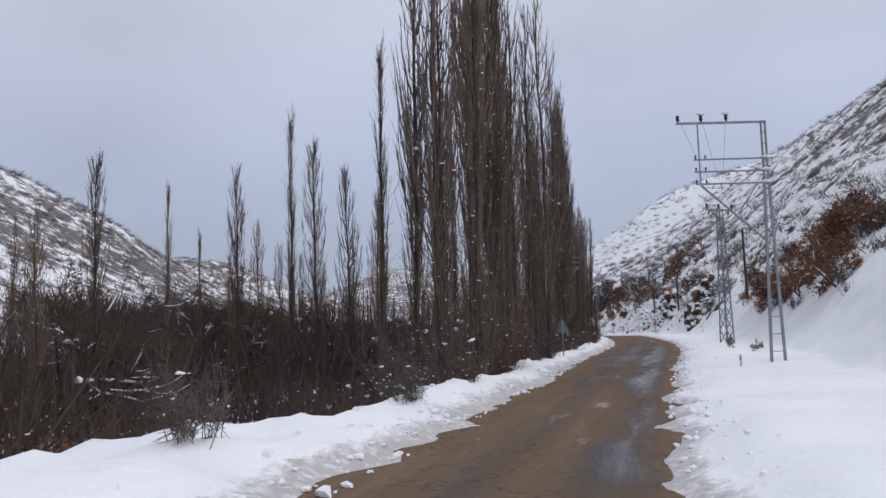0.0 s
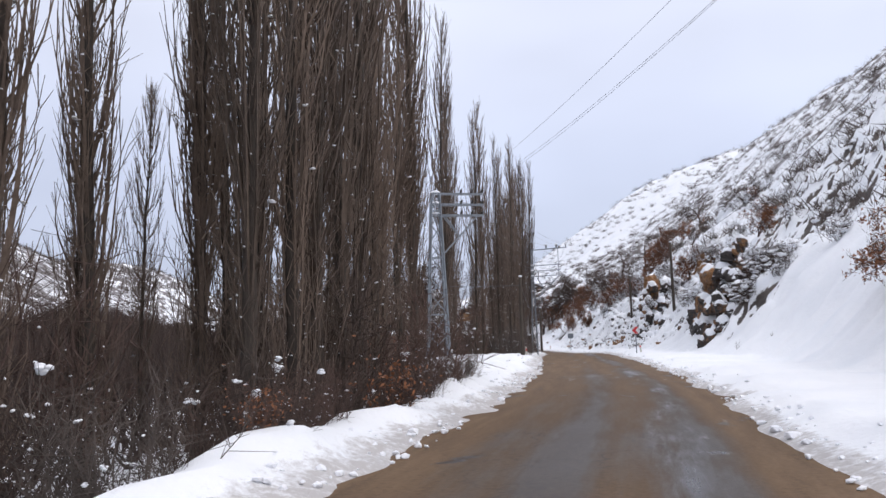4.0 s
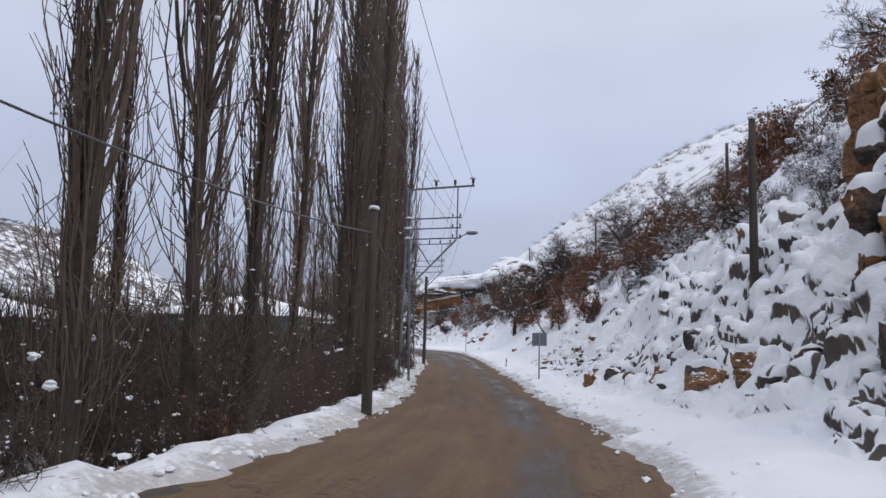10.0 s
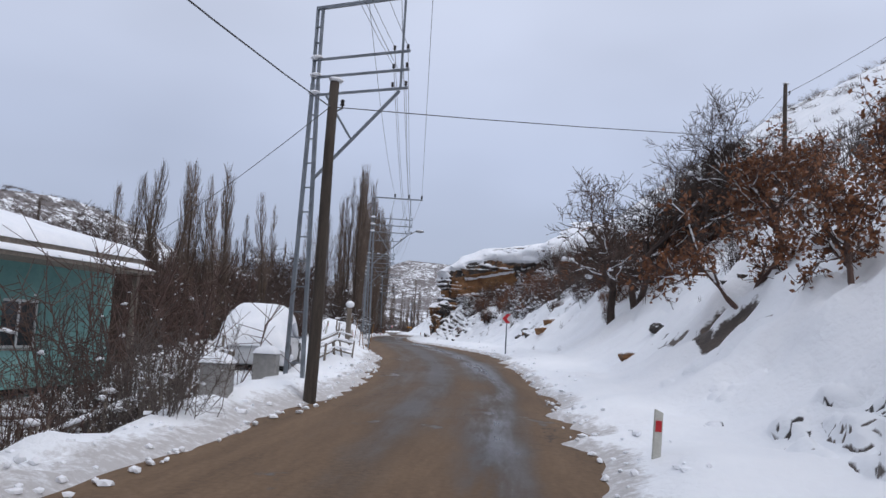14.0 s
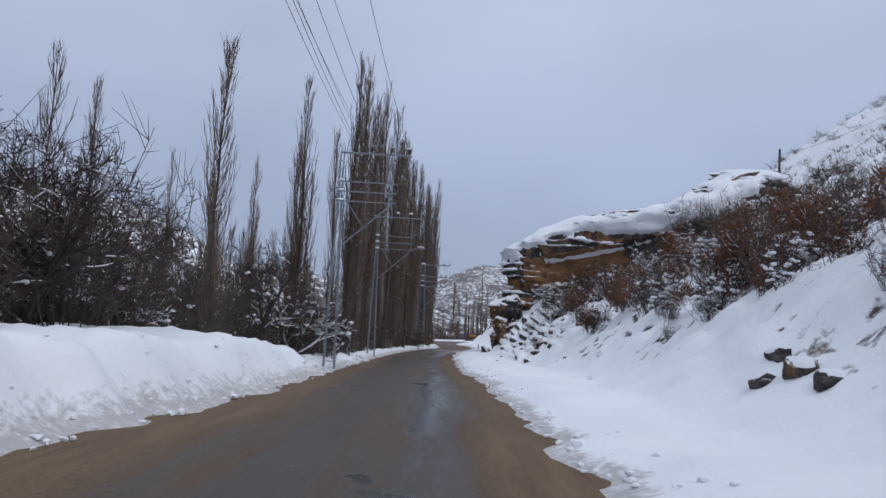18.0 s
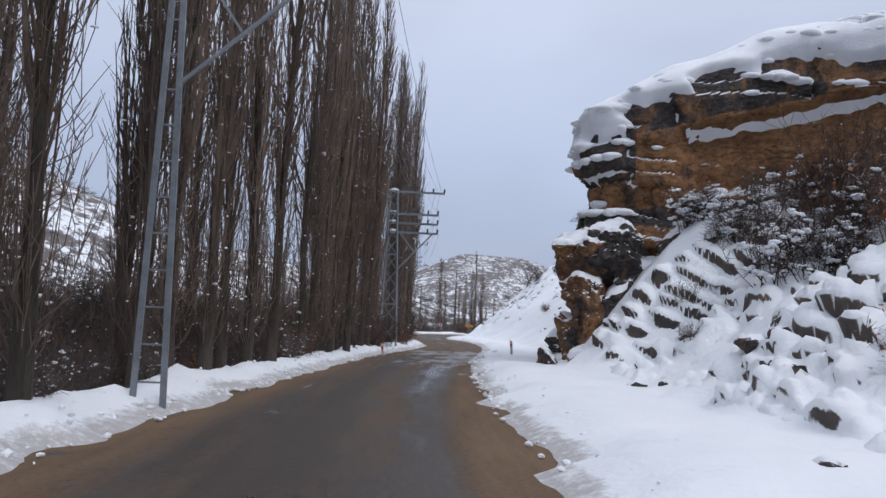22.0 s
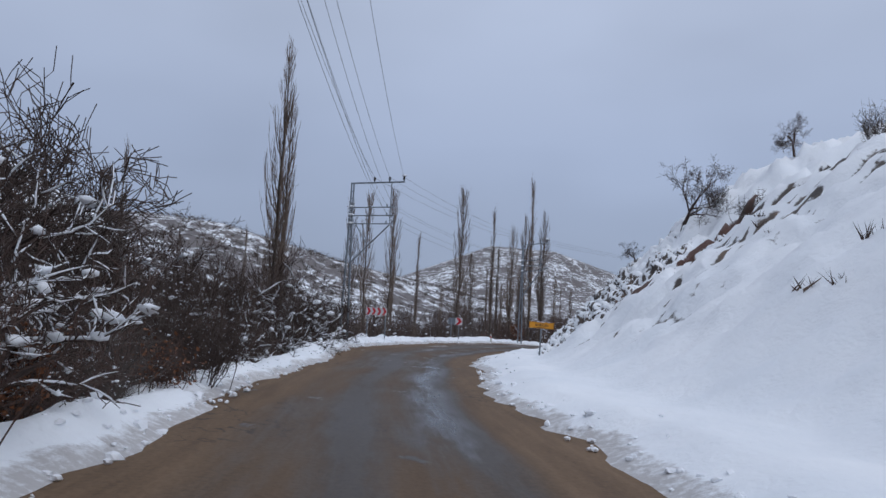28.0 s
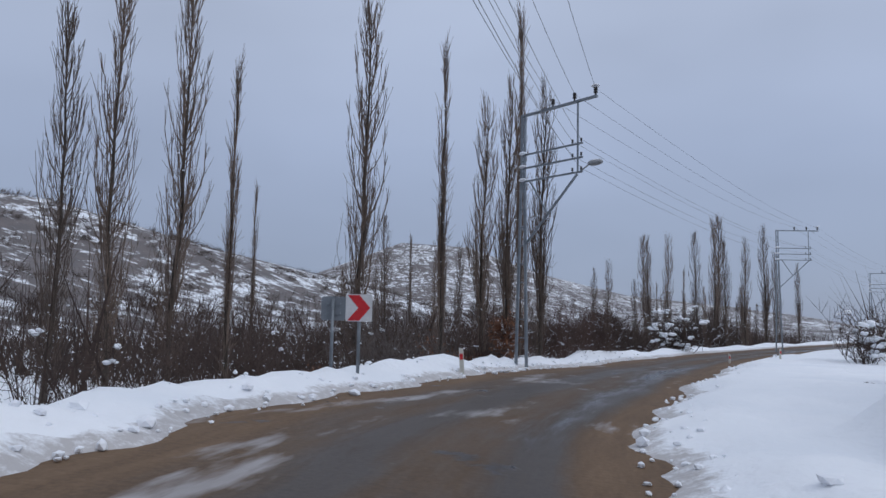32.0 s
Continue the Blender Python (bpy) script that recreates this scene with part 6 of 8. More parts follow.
def yellow_sign(x, y, turn):
    root = thing("direction_sign", "yellow village sign reading SORKUN on a grey post", "road sign", "direction signs")
    root.matrix_basis = pose(x, y, height(x, y) + 0.17, 0, 2, turn)
    o = [(-0.50, 0.96), (0.50, 0.96), (0.50, 1.22), (-0.50, 1.22)]
    p = part("plate", plate("plate", o, M_YELLOW), root)
    part("lettering", lettering("SORKUN", 0.122, M_BLACK), p, "bold black letters", at=Matrix.Translation((0.01, -0.006, 1.09)))
    for x0, x1, z0, z1 in ((-0.09, 0.10, 1.178, 1.194), (-0.16, 0.16, 0.988, 1.004)):
        part("lettering_bar", box_mesh("lettering_bar", x0, x1, -0.007, -0.003, z0, z1, M_BLACK), p)
    for x0, x1, z0, z1 in ((-0.49, 0.49, 1.206, 1.212), (-0.49, 0.49, 0.968, 0.974), (-0.49, -0.484, 0.974, 1.206), (0.484, 0.49, 0.974, 1.206)):
        part("border", box_mesh("border", x0, x1, -0.006, -0.003, z0, z1, M_BLACK), p)
    part("back", plate("back", [(u * 0.995, v) for u, v in o], M_SIGNBACK, 0.003, 0.006), root)
    sign_post(root, 0.0, 1.2)
    v, f = blobs_arrays(np.array([[-0.12, 0.01, 1.222], [0.05, 0.01, 1.222], [0.3, 0.01, 1.22]]), [0.05, 0.06, 0.04], 2, np.random.default_rng(4), 0.3, 0.05)
    part("snow", mesh_of("snow", v, f, M_SNOWCAP, True), root)


yellow_sign(5.06, 357.5, 6)


def delineator():
    root = thing("delineator_post", "white plastic delineator post with a red reflector", "road post", "delineator posts")
    bm = bmesh.new()
    box(bm, -0.05, 0.05, -0.035, 0.035, -0.3, 0.55, 0.012)
    for v in bm.verts:
        if v.co.z > 0.5:
            v.co.z += 0.05 * (0.06 - v.co.x) / 0.12
    p = part("shaft", bm_mesh("shaft", bm, M_POSTWHITE), root)
    part("reflector", box_mesh("reflector", -0.036, 0.036, -0.041, -0.034, 0.33, 0.46, M_RED), p, "red reflector")
    return Kind(root)


DELIN = delineator()
for x, y, ln, s in ((29.7, 81, 2, 0.7), (32.2, 147.6, 3, 1.0), (32.4, 149.2, 0, 0.2), (39.2, 147.3, 6, 1.0), (13.6, 293.2, 3, 1.0), (18.7, 294.6, -3, 1.0), (17.9, 292.3, 2, 0.3), (4.6, 329, 2, 1.0), (-1.1, 379.1, 2, 1.0), (9.0, 399.3, 3, 0.9), (-0.2, 381.5, 0, 0.2), (10.6, 397, 3, 0.8), (37.9, 200.5, 2, 0.9)):
    DELIN.put(x, y, s, turn=ln * 2, sink=0.02, lean=ln)

# ------------------------------------------------------------------ rocks and the cliff


def rock_arrays(seed, size, sub=3, squash=(1, 1, 0.7), amp=0.35, block=5.0):
    """A broken block: a rounded cube chopped by random planes, then roughened."""
    rng = np.random.default_rng(seed)
    v, f = ICO[sub]
    v = v / (np.sum(np.abs(v) ** block, axis=1, keepdims=True) ** (1 / block))
    for _ in range(6):
        d = rng.normal(size=3)
        d /= np.linalg.norm(d)
        s = v @ d
        v = v - np.outer(np.maximum(s - rng.uniform(0.62, 0.98), 0), d)
    ph = rng.uniform(0, 50, 3)
    n = np.array([noise.fractal(Vector(p * 1.7 + ph), 0.8, 2.0, 4) for p in v])
    v = v * (1 + amp * 0.30 * n[:, None])
    return v * np.array(squash) * size, f


def snow_over(v, f, rise=0.07, tilt=0.62):
    """A rounded lid of snow over the parts that look up; its rim dips into the stone."""
    v, f = np.asarray(v, float), np.asarray(f)
    n = np.cross(v[f[:, 1]] - v[f[:, 0]], v[f[:, 2]] - v[f[:, 0]])
    vn = np.zeros_like(v)
    for k in range(3):
        np.add.at(vn, f[:, k], n)
    edge = np.concatenate([f[:, [0, 1]], f[:, [1, 2]], f[:, [2, 0]]])
    deg = np.zeros(len(v))
    np.add.at(deg, edge[:, 0], 1)

    def blur(q):
        t = np.zeros_like(q)
        np.add.at(t, edge[:, 0], q[edge[:, 1]])
        return 0.4 * q + 0.6 * t / deg[:, None]

    for _ in range(max(2, int(len(v) / 900))):
        vn = blur(vn)
    vn /= np.linalg.norm(vn, axis=1, keepdims=True) + 1e-9
    w = smooth(tilt - 0.22, tilt + 0.12, vn[:, 2])[:, None]
    if w.max() < 0.3:
        return None
    p = v + np.array([0, 0, 1.0]) * rise * w - vn * 0.045 * (1 - w)
    for _ in range(3):
        p = np.where(w > 0.15, blur(p), p)
    g = f[w[f].max(axis=1)[:, 0] > 0.02]
    use, inv = np.unique(g, return_inverse=True)
    return p[use], inv.reshape(g.shape)


def rock_master(name, label, mat, seed, size, squash, sub=3, group="rocks"):
    root = thing(name, label, "rock", group)
    v, f = rock_arrays(seed, size, sub, squash)
    part("stone", mesh_of("stone", v, f, mat), root)
    s = snow_over(v, f, 0.10 * size + 0.05, 0.72)
    if s:
        part("snow_cap", mesh_of("snow_cap", s[0], s[1], M_SNOWCAP, True), root, "rounded cap of snow")
    return Kind(root)


ROCKS = [rock_master("rock", "dark weathered rock capped with snow", m, 400 + i, 0.75, q) for i, (m, q) in enumerate([(M_ROCK, (1.2, 0.9, 0.7)), (M_ROCK, (0.9, 1.1, 0.85)), (M_OCHRE, (1.3, 0.8, 0.6)), (M_ROCK, (1.5, 0.9, 0.55)), (M_ROCK, (1.0, 1.0, 1.0))])]
for i in range(34):
    y = RNG.uniform(138, 214)
    dr = 1.7 + abs(RNG.normal()) * 0.9 + (2.5 if y < 145 else 0) + (3.0 if y > 205 else 0)
    pick(ROCKS, float(along(RIGHT, y)) + dr, y, RNG.uniform(0.12, 0.28), sink=0.08, lean=8)
for i in range(14):
    y = RNG.uniform(262, 287)
    pick(ROCKS, float(along(RIGHT, y)) + 3.2 + abs(RNG.normal()) * 4.0, y, RNG.uniform(0.15, 0.4), sink=0.12, lean=8)
for i in range(16):
    y = RNG.uniform(352, 383)
    pick(ROCKS, float(along(RIGHT, y)) + 3.6 + abs(RNG.normal()) * 1.8, y, RNG.uniform(0.15, 0.35), sink=0.12, lean=8)
for x, y, s in ((41.1, 171.1, 0.4), (41.9, 172.0, 0.45), (40.8, 177.5, 0.4), (41.5, 175.0, 0.4), (41.0, 186.5, 0.3), (41.3, 188.5, 0.3), (41.2, 192, 0.35)):
    pick(ROCKS, x, y, s, sink=0.2, lean=8)
for i in range(30):
    u = RNG.uniform(0, 1)
    pick(ROCKS, 40.3 + 1.2 * u + RNG.normal() * 0.25, 200.5 - 13.0 * u, RNG.uniform(0.16, 0.32), sink=0.08, lean=8)
for x, y, s in ((26.1, 271.4, 0.35), (26.8, 271.9, 0.5), (26.6, 269.2, 0.4), (24.7, 269.9, 0.22), (27.6, 273.4, 0.4), (28.4, 271.6, 0.35), (25.2, 276.5, 0.35)):
    ROCKS[0].put(x, y, s, sink=0.08)
for x, y, s in ((35.95, 235.8, 0.5), (36.45, 236.3, 0.56)):
    ROCKS[2].put(x, y, s, turn=35, sink=0.12, label="ochre boulder half bared of snow")
for x, y, s in ((34.4, 240.3, 0.3), (34.9, 239.8, 0.36), (35.1, 238.7, 0.3), (34.7, 240.9, 0.26), (39.9, 217.2, 0.3)):
    ROCKS[1].put(x, y, s, sink=0.05, lean=8)
ROCKS[2].put(38.85, 214.5, 0.36, turn=10, sink=0.02, label="red-brown rock bared beside the road")
for i in range(8):
    y = RNG.uniform(306, 345)
    pick(ROCKS, float(along(RIGHT, y)) + RNG.uniform(4, 9), y, RNG.uniform(0.15, 0.35), sink=0.12, lean=8)


def crag(name, label, blocks, seed, sub=4, cap=0.16, chop=0.6, fine=0, tilt=0.8):
    """A rock face piled up out of large broken, layered blocks, each with its own snow."""
    root = thing(name, label, "cliff", "rock outcrops")
    for i, (x, y, z, sx, sy, sz, ochre) in enumerate(blocks):
        rng = np.random.default_rng(seed + i)
        v, f = rock_arrays(seed + i, 1.0, sub + (i < fine), (sx, sy, sz), chop, 7.0)
        a = rng.uniform(-0.3, 0.3)
        v = v @ np.array([[math.cos(a), math.sin(a), 0], [-math.sin(a), math.cos(a), 0], [0, 0, 1]]) + np.array([x, y, z])
        off = v - np.array([x, y, z])
        off[:, 2] = 0
        wav = fbm(v[:, 0] * 0.7 + v[:, 1] * 0.4, v[:, 1] * 0.7, seed, 3)
        bed = np.floor((v[:, 2] + 0.7 * wav + 0.12 * v[:, 0]) / (0.62 if ochre else 0.4)).astype(int)
        ledge = lattice(bed, bed * 0 + 3, seed + i) - 0.5
        crack = np.abs(fbm(v[:, 0] * 0.9 + v[:, 2] * 0.15, v[:, 1] * 0.9 + v[:, 2] * 0.2, seed + 7, 2) - 0.5)
        push = 0.17 * ledge * min(1.0, sx) - 0.30 * np.exp(-(crack / 0.045) ** 2)
        v = v + off / (np.linalg.norm(off, axis=1, keepdims=True) + 0.3) * push[:, None]
        b = part("block", mesh_of("block", v, f, M_OCHRE if ochre else M_ROCK), root, "broken ochre block" if ochre else "")
        s = snow_over(v, f, cap, tilt)
        if s:
            part("snow_cap", mesh_of("snow_cap", s[0], s[1], M_SNOWCAP, True), b, "thick cap of snow")
    return root


CLIFF_LINE = [(23.6, 293.5), (22.3, 291.6), (21.8, 289.6), (22.3, 288.2), (23.6, 287.9), (26.0, 288.2), (29.0, 288.6), (32.0, 287.9), (34.5, 286.6), (37.5, 286.2), (40.5, 287.0), (44.0, 289.0)]
CLIFF_TOP = [(0, 8.2), (4.5, 8.9), (6.2, 9.2), (8.6, 10.2), (11.6, 11.5), (14.7, 11.7), (17.5, 12.2), (21, 13.2), (26, 15.0)]


def cliff_face():
    """A bedded limestone wall: every bed juts or draws back, broken by upright joints, under a snowy brow."""
    root = thing("rock_cliff", "layered ochre and dark limestone cliff with snow on its ledges", "cliff", "rock outcrops")
    line = np.array(CLIFF_LINE)
    cum = np.concatenate([[0], np.cumsum(np.linalg.norm(np.diff(line, axis=0), axis=1))])
    ss = np.arange(0, cum[-1], 0.09)
    px, py = np.interp(ss, cum, line[:, 0]), np.interp(ss, cum, line[:, 1])
    k = np.ones(13) / 13
    px, py = (np.convolve(np.pad(v, 6, mode="edge"), k, "valid") for v in (px, py))
    tx, ty = np.gradient(px), np.gradient(py)
    ln = np.hypot(tx, ty)
    nx2, ny2 = ty / ln, -tx / ln
    top = np.interp(ss, [a for a, _ in CLIFF_TOP], [b for _, b in CLIFF_TOP]) + 0.9 * (fbm(ss * 0.5, ss * 0, 301, 3) - 0.5)
    hh = np.linspace(0, 1, 150)
    S, F = np.meshgrid(ss, hh, indexing="ij")
    Z = -0.4 + (top[:, None] + 0.4) * F
    # beds of uneven thickness that dip gently
    dip = Z + 0.05 * S + 1.0 * (fbm(S * 0.35, Z * 0.2, 303, 3) - 0.5)
    edges = np.cumsum(0.34 + 1.0 * lattice(np.arange(60), np.arange(60) * 0, 305)) - 4.0
    bed = np.searchsorted(edges, dip)
    into = (dip - edges[np.clip(bed - 1, 0, 59)]) / (edges[np.clip(bed, 0, 59)] - edges[np.clip(bed - 1, 0, 59)] + 1e-6)
    joint = S / 2.7 + 0.7 * lattice(bed, bed * 0, 307) * 3 + 0.9 * (fbm(S * 0.6, Z * 0.6, 309, 3) - 0.5)
    cell = np.floor(joint).astype(np.int64)
    away = np.abs(joint - cell - 0.5) * 2
    jut = 0.40 * (lattice(bed, bed * 0 + 1, 311) - 0.5) + 0.60 * (lattice(bed, cell, 313) - 0.5)
    left = smooth(9.0, 5.5, S)
    shape = np.interp(Z - 0.12 * S, [-2, 1, 3.6, 4.6, 5.4, 6.6, 7.6, 9.0], [0.5, 0.3, 0.1, 0.0, 0.1, 0.42, 0.55, 0.25])
    hollow = -0.55 * smooth(5.4, 5.9, Z - 0.10 * (S - 8)) * (1 - smooth(7.3, 7.8, Z - 0.22 * (S - 8))) * smooth(7.5, 9.0, S) * (1 - 0.6 * smooth(15, 19, S))
    calm = 1 - 0.8 * smooth(-0.1, -0.4, hollow)
    out = shape + jut * (0.55 + 0.6 * left) * calm + hollow
    out = out - calm * smooth(0.35, 0.6, fbm(S * 0.9, Z * 0.9, 327, 2)) * (0.20 * np.exp(-((1 - away) / 0.06) ** 2) + 0.14 * np.exp(-((into - 0.02) / 0.10) ** 2) + 0.10 * np.exp(-((into - 1.0) / 0.12) ** 2))
    out = out + 0.8 * (fbm(S * 0.6, Z * 0.6, 315, 4) - 0.5) + 0.16 * (fbm(S * 2.6, Z * 2.6, 317, 3) - 0.5)
    out = out - 1.3 * smooth(0.90, 1.0, F) ** 2
    wig = 0.10 * (fbm(S * 2.1, Z * 2.1, 319, 3) - 0.5)
    X, Y, Z = px[:, None] + nx2[:, None] * out, py[:, None] + ny2[:, None] * out, Z + wig
    # the brow runs back into the hill
    rows = [np.stack([X, Y, Z], -1)]
    last = rows[0][:, -1]
    for back in (0.4, 0.9, 1.6, 2.6, 4.0, 6.0):
        q = last.copy()
        q[:, 0] -= nx2 * back
        q[:, 1] -= ny2 * back
        q[:, 2] += 0.16 * back + 0.5 * (fbm(q[:, 0] * 0.7, q[:, 1] * 0.7, 321, 3) - 0.5)
        rows.append(q[:, None])
    P = np.concatenate(rows, 1)
    a, b = P.shape[:2]
    ids = np.arange(a * b).reshape(a, b)
    quads = np.stack([ids[:-1, :-1], ids[1:, :-1], ids[1:, 1:], ids[:-1, 1:]], -1).reshape(-1, 4)
    fs = S[:-1, :-1]
    ochre = smooth(5.0, 5.6, Z[:-1, :-1] - 0.10 * (fs - 8)) * (1 - smooth(7.5, 8.1, Z[:-1, :-1] - 0.22 * (fs - 8))) * (fs > 7.0) * (fs < 13.5 + 3 * fbm(Z[:-1, :-1], fs * 0.2, 325, 2)) + (fs < 9) * (Z[:-1, :-1] < 4.6) + (fs < 7) * (lattice(bed[:-1, :-1], bed[:-1, :-1] * 0, 323) > 0.82)
    which = np.zeros((a - 1, b - 1), int)
    which[:, : ochre.shape[1]] = ochre > 0.5
    face = part("rock_face", mesh_of("rock_face", P.reshape(-1, 3), quads, [M_ROCK, M_OCHRE], False, which.ravel()), root)
    # snow lodged on the ledges, and a thick soft quilt on the brow
    rng = np.random.default_rng(331)
    dS, dF = np.gradient(P, axis=0), np.gradient(P, axis=1)
    nrm = np.cross(dS, dF)
    nrm /= np.linalg.norm(nrm, axis=2, keepdims=True) + 1e-9
    flat = np.argwhere((nrm[..., 2] > 0.55) & (np.arange(b) < 146)[None])
    fp = P[flat[:, 0], flat[:, 1]]
    lodged = smooth(0.44, 0.58, fbm(fp[:, 0] * 0.55, fp[:, 2] * 0.8, 335, 3) + 0.05 * (fp[:, 2] - 7.0) * (fp[:, 0] < 30))
    pts = fp[rng.random(len(flat)) < 0.02 + 0.26 * lodged]
    v1, f1 = blobs_arrays(pts, rng.uniform(0.08, 0.34, len(pts)), 2, rng, 0.5, 0.05)
    tagged(part("ledge_snow", mesh_of("ledge_snow", v1, f1, M_SNOWCAP, True), face, "snow lodged along the rock ledges"), kind="stuff")
    cap = P[:, 96:].copy()
    for axis in (0, 1):
        wide = [(4, 4) if k == axis else (0, 0) for k in range(3)]
        soft = np.pad(cap, wide, mode="edge")
        cap = sum(np.take(soft, np.arange(k, k + cap.shape[axis]), axis) for k in range(9)) / 9
    u = np.linspace(0, 1, cap.shape[1])[None]
    lie = fbm(S[:, :1] * 0.42 + cap[..., 0] * 0, cap[..., 2] * 0.75, 333, 3) + 0.05 * (fbm(cap[..., 0] * 3, cap[..., 2] * 3, 337, 2) - 0.5)
    thick = 0.40 * smooth(0.47, 0.60, lie + 0.02 * smooth(0.62, 0.86, u) + 0.16 * smooth(0.88, 0.95, u) + 0.05 * smooth(14, 8, S[:, :1]) - 0.3 * smooth(0.5, 0.3, u)) - 0.14
    cap[..., 0] += nx2[:, None] * thick * (1.1 - 0.9 * smooth(0.8, 0.95, u))
    cap[..., 1] += ny2[:, None] * thick * (1.1 - 0.9 * smooth(0.8, 0.95, u))
    cap[..., 2] += 0.7 * thick
    a, b = cap.shape[:2]
    ids = np.arange(a * b).reshape(a, b)
    quads = np.stack([ids[:-1, :-1], ids[1:, :-1], ids[1:, 1:], ids[:-1, 1:]], -1).reshape(-1, 4)
    part("brow_snow", mesh_of("brow_snow", cap.reshape(-1, 3), quads, M_SNOWCAP, True), face, "thick quilt of snow over the brow")


cliff_face()
crag("rock_buttress", "ochre limestone buttress leaning at the foot of the cliff", [
    (21.75, 287.6, 0.8, 0.62, 0.8, 1.0, 1), (22.3, 287.0, 1.5, 0.70, 0.7, 0.95, 1), (21.9, 287.2, 2.3, 0.62, 0.8, 0.75, 1), (21.75, 287.4, 3.55, 0.80, 0.9, 0.80, 1), (22.9, 287.2, 3.7, 0.75, 0.8, 0.95, 0), (22.9, 286.9, 2.0, 0.6, 0.7, 0.8, 0),
    (23.7, 287.3, 2.9, 0.8, 0.7, 0.7, 0), (25.0, 287.2, 3.9, 0.9, 0.8, 0.6, 0), (24.3, 286.2, 2.1, 0.5, 0.5, 0.35, 0), (20.9, 286.4, 0.25, 0.35, 0.4, 0.40, 0), (22.9, 285.6, 0.5, 0.40, 0.4, 0.36, 1), (21.9, 285.9, 0.35, 0.34, 0.4, 0.36, 1), (20.7, 288.3, 0.1, 0.26, 0.3, 0.28, 0), (22.2, 285.4, 0.3, 0.3, 0.3, 0.3, 1)], 500, chop=0.9, fine=5, cap=0.16, tilt=0.74)
# the boulder beside the cliff, half buried
crag("boulder", "long dark boulder under a thick quilt of snow", [(21.3, 294.3, 0.55, 1.1, 0.8, 0.55, 0), (22.4, 294.6, 0.8, 0.9, 0.8, 0.6, 0)], 540, cap=0.36)
def broken(blocks, seed):
    """Each block shattered into four smaller ones."""
    rng = np.random.default_rng(seed)
    return [(x + rng.uniform(-0.6, 0.6) * sx, y + rng.uniform(-0.75, 0.75) * sy, z + rng.uniform(-0.75, 0.75) * sz, sx * q, sy * q, sz * q, ochre if k else 0)
            for x, y, z, sx, sy, sz, ochre in blocks for k, q in enumerate(rng.uniform(0.38, 0.62, 4))]


crag("rock_outcrop", "dark jagged rock outcrop heaped with snow", broken([
    (42.6, 149.3, 1.7, 0.8, 0.7, 0.7, 1), (43.2, 148.6, 2.9, 0.8, 0.8, 0.9, 0), (43.7, 148.4, 4.6, 0.8, 0.7, 1.0, 1), (43.4, 147.0, 2.4, 1.0, 0.9, 1.0, 1), (44.0, 146.6, 3.8, 1.0, 0.9, 0.9, 1), (44.4, 146.0, 5.2, 1.0, 0.9, 0.8, 0),
    (42.4, 145.2, 1.4, 0.8, 0.8, 0.8, 0), (43.2, 144.8, 2.6, 0.9, 0.9, 0.8, 0), (44.2, 144.6, 4.0, 1.0, 0.9, 0.8, 0), (42.0, 143.0, 1.0, 0.7, 0.7, 0.6, 0), (43.0, 142.6, 2.2, 0.9, 0.8, 0.7, 0), (44.2, 142.6, 3.6, 1.0, 0.9, 0.8, 0), (44.8, 144.9, 6.2, 0.5, 0.5, 0.5, 1)], 561), 560, sub=3, cap=0.22, tilt=0.58)
crag("rock_outcrop", "steep dark bluff buried under heaped snow", broken([
    (43.0, 165.6, 1.5, 0.60, 0.68, 0.64, 0), (43.2, 166.0, 2.8, 0.60, 0.68, 0.64, 1), (43.6, 166.4, 4.0, 0.64, 0.68, 0.64, 0), (44.1, 167.0, 5.1, 0.64, 0.68, 0.56, 0), (42.7, 163.4, 1.3, 0.56, 0.68, 0.56, 0), (43.3, 163.5, 2.6, 0.64, 0.77, 0.64, 0), (44.0, 163.8, 3.9, 0.64, 0.77, 0.56, 1), (44.8, 164.2, 5.1, 0.64, 0.68, 0.56, 0),
    (42.5, 161.0, 1.1, 0.56, 0.68, 0.48, 0), (43.2, 161.0, 2.3, 0.64, 0.77, 0.56, 0), (44.0, 161.2, 3.5, 0.64, 0.77, 0.56, 0), (42.3, 158.5, 0.9, 0.48, 0.68, 0.40, 0), (43.1, 158.5, 2.0, 0.56, 0.68, 0.48, 0)], 663), 660, sub=3, cap=0.32, chop=0.95, tilt=0.40)
crag("rock_outcrop", "ochre and dark rock face among snowy scrub", [
    (46.8, 160.5, 5.2, 0.9, 0.9, 1.5, 1), (47.6, 161.5, 6.6, 1.0, 1.0, 1.3, 1), (46.6, 162.4, 4.4, 0.8, 0.8, 1.0, 0), (52.1, 197.5, 10.3, 1.2, 1.0, 1.3, 1), (53.5, 198.5, 11.2, 1.2, 1.1, 1.1, 0)], 580)
crag("rock_outcrop", "low ledge of dark rock under thick snow", [
    (41.5, 189.2, 0.7, 0.3, 0.4, 0.28, 0), (41.5, 190.6, 0.75, 0.3, 0.45, 0.26, 0), (41.0, 187.2, 0.35, 0.3, 0.35, 0.26, 0), (41.5, 193.8, 0.8, 0.3, 0.4, 0.26, 1), (40.9, 194.3, 0.45, 0.25, 0.4, 0.2, 0)], 600)
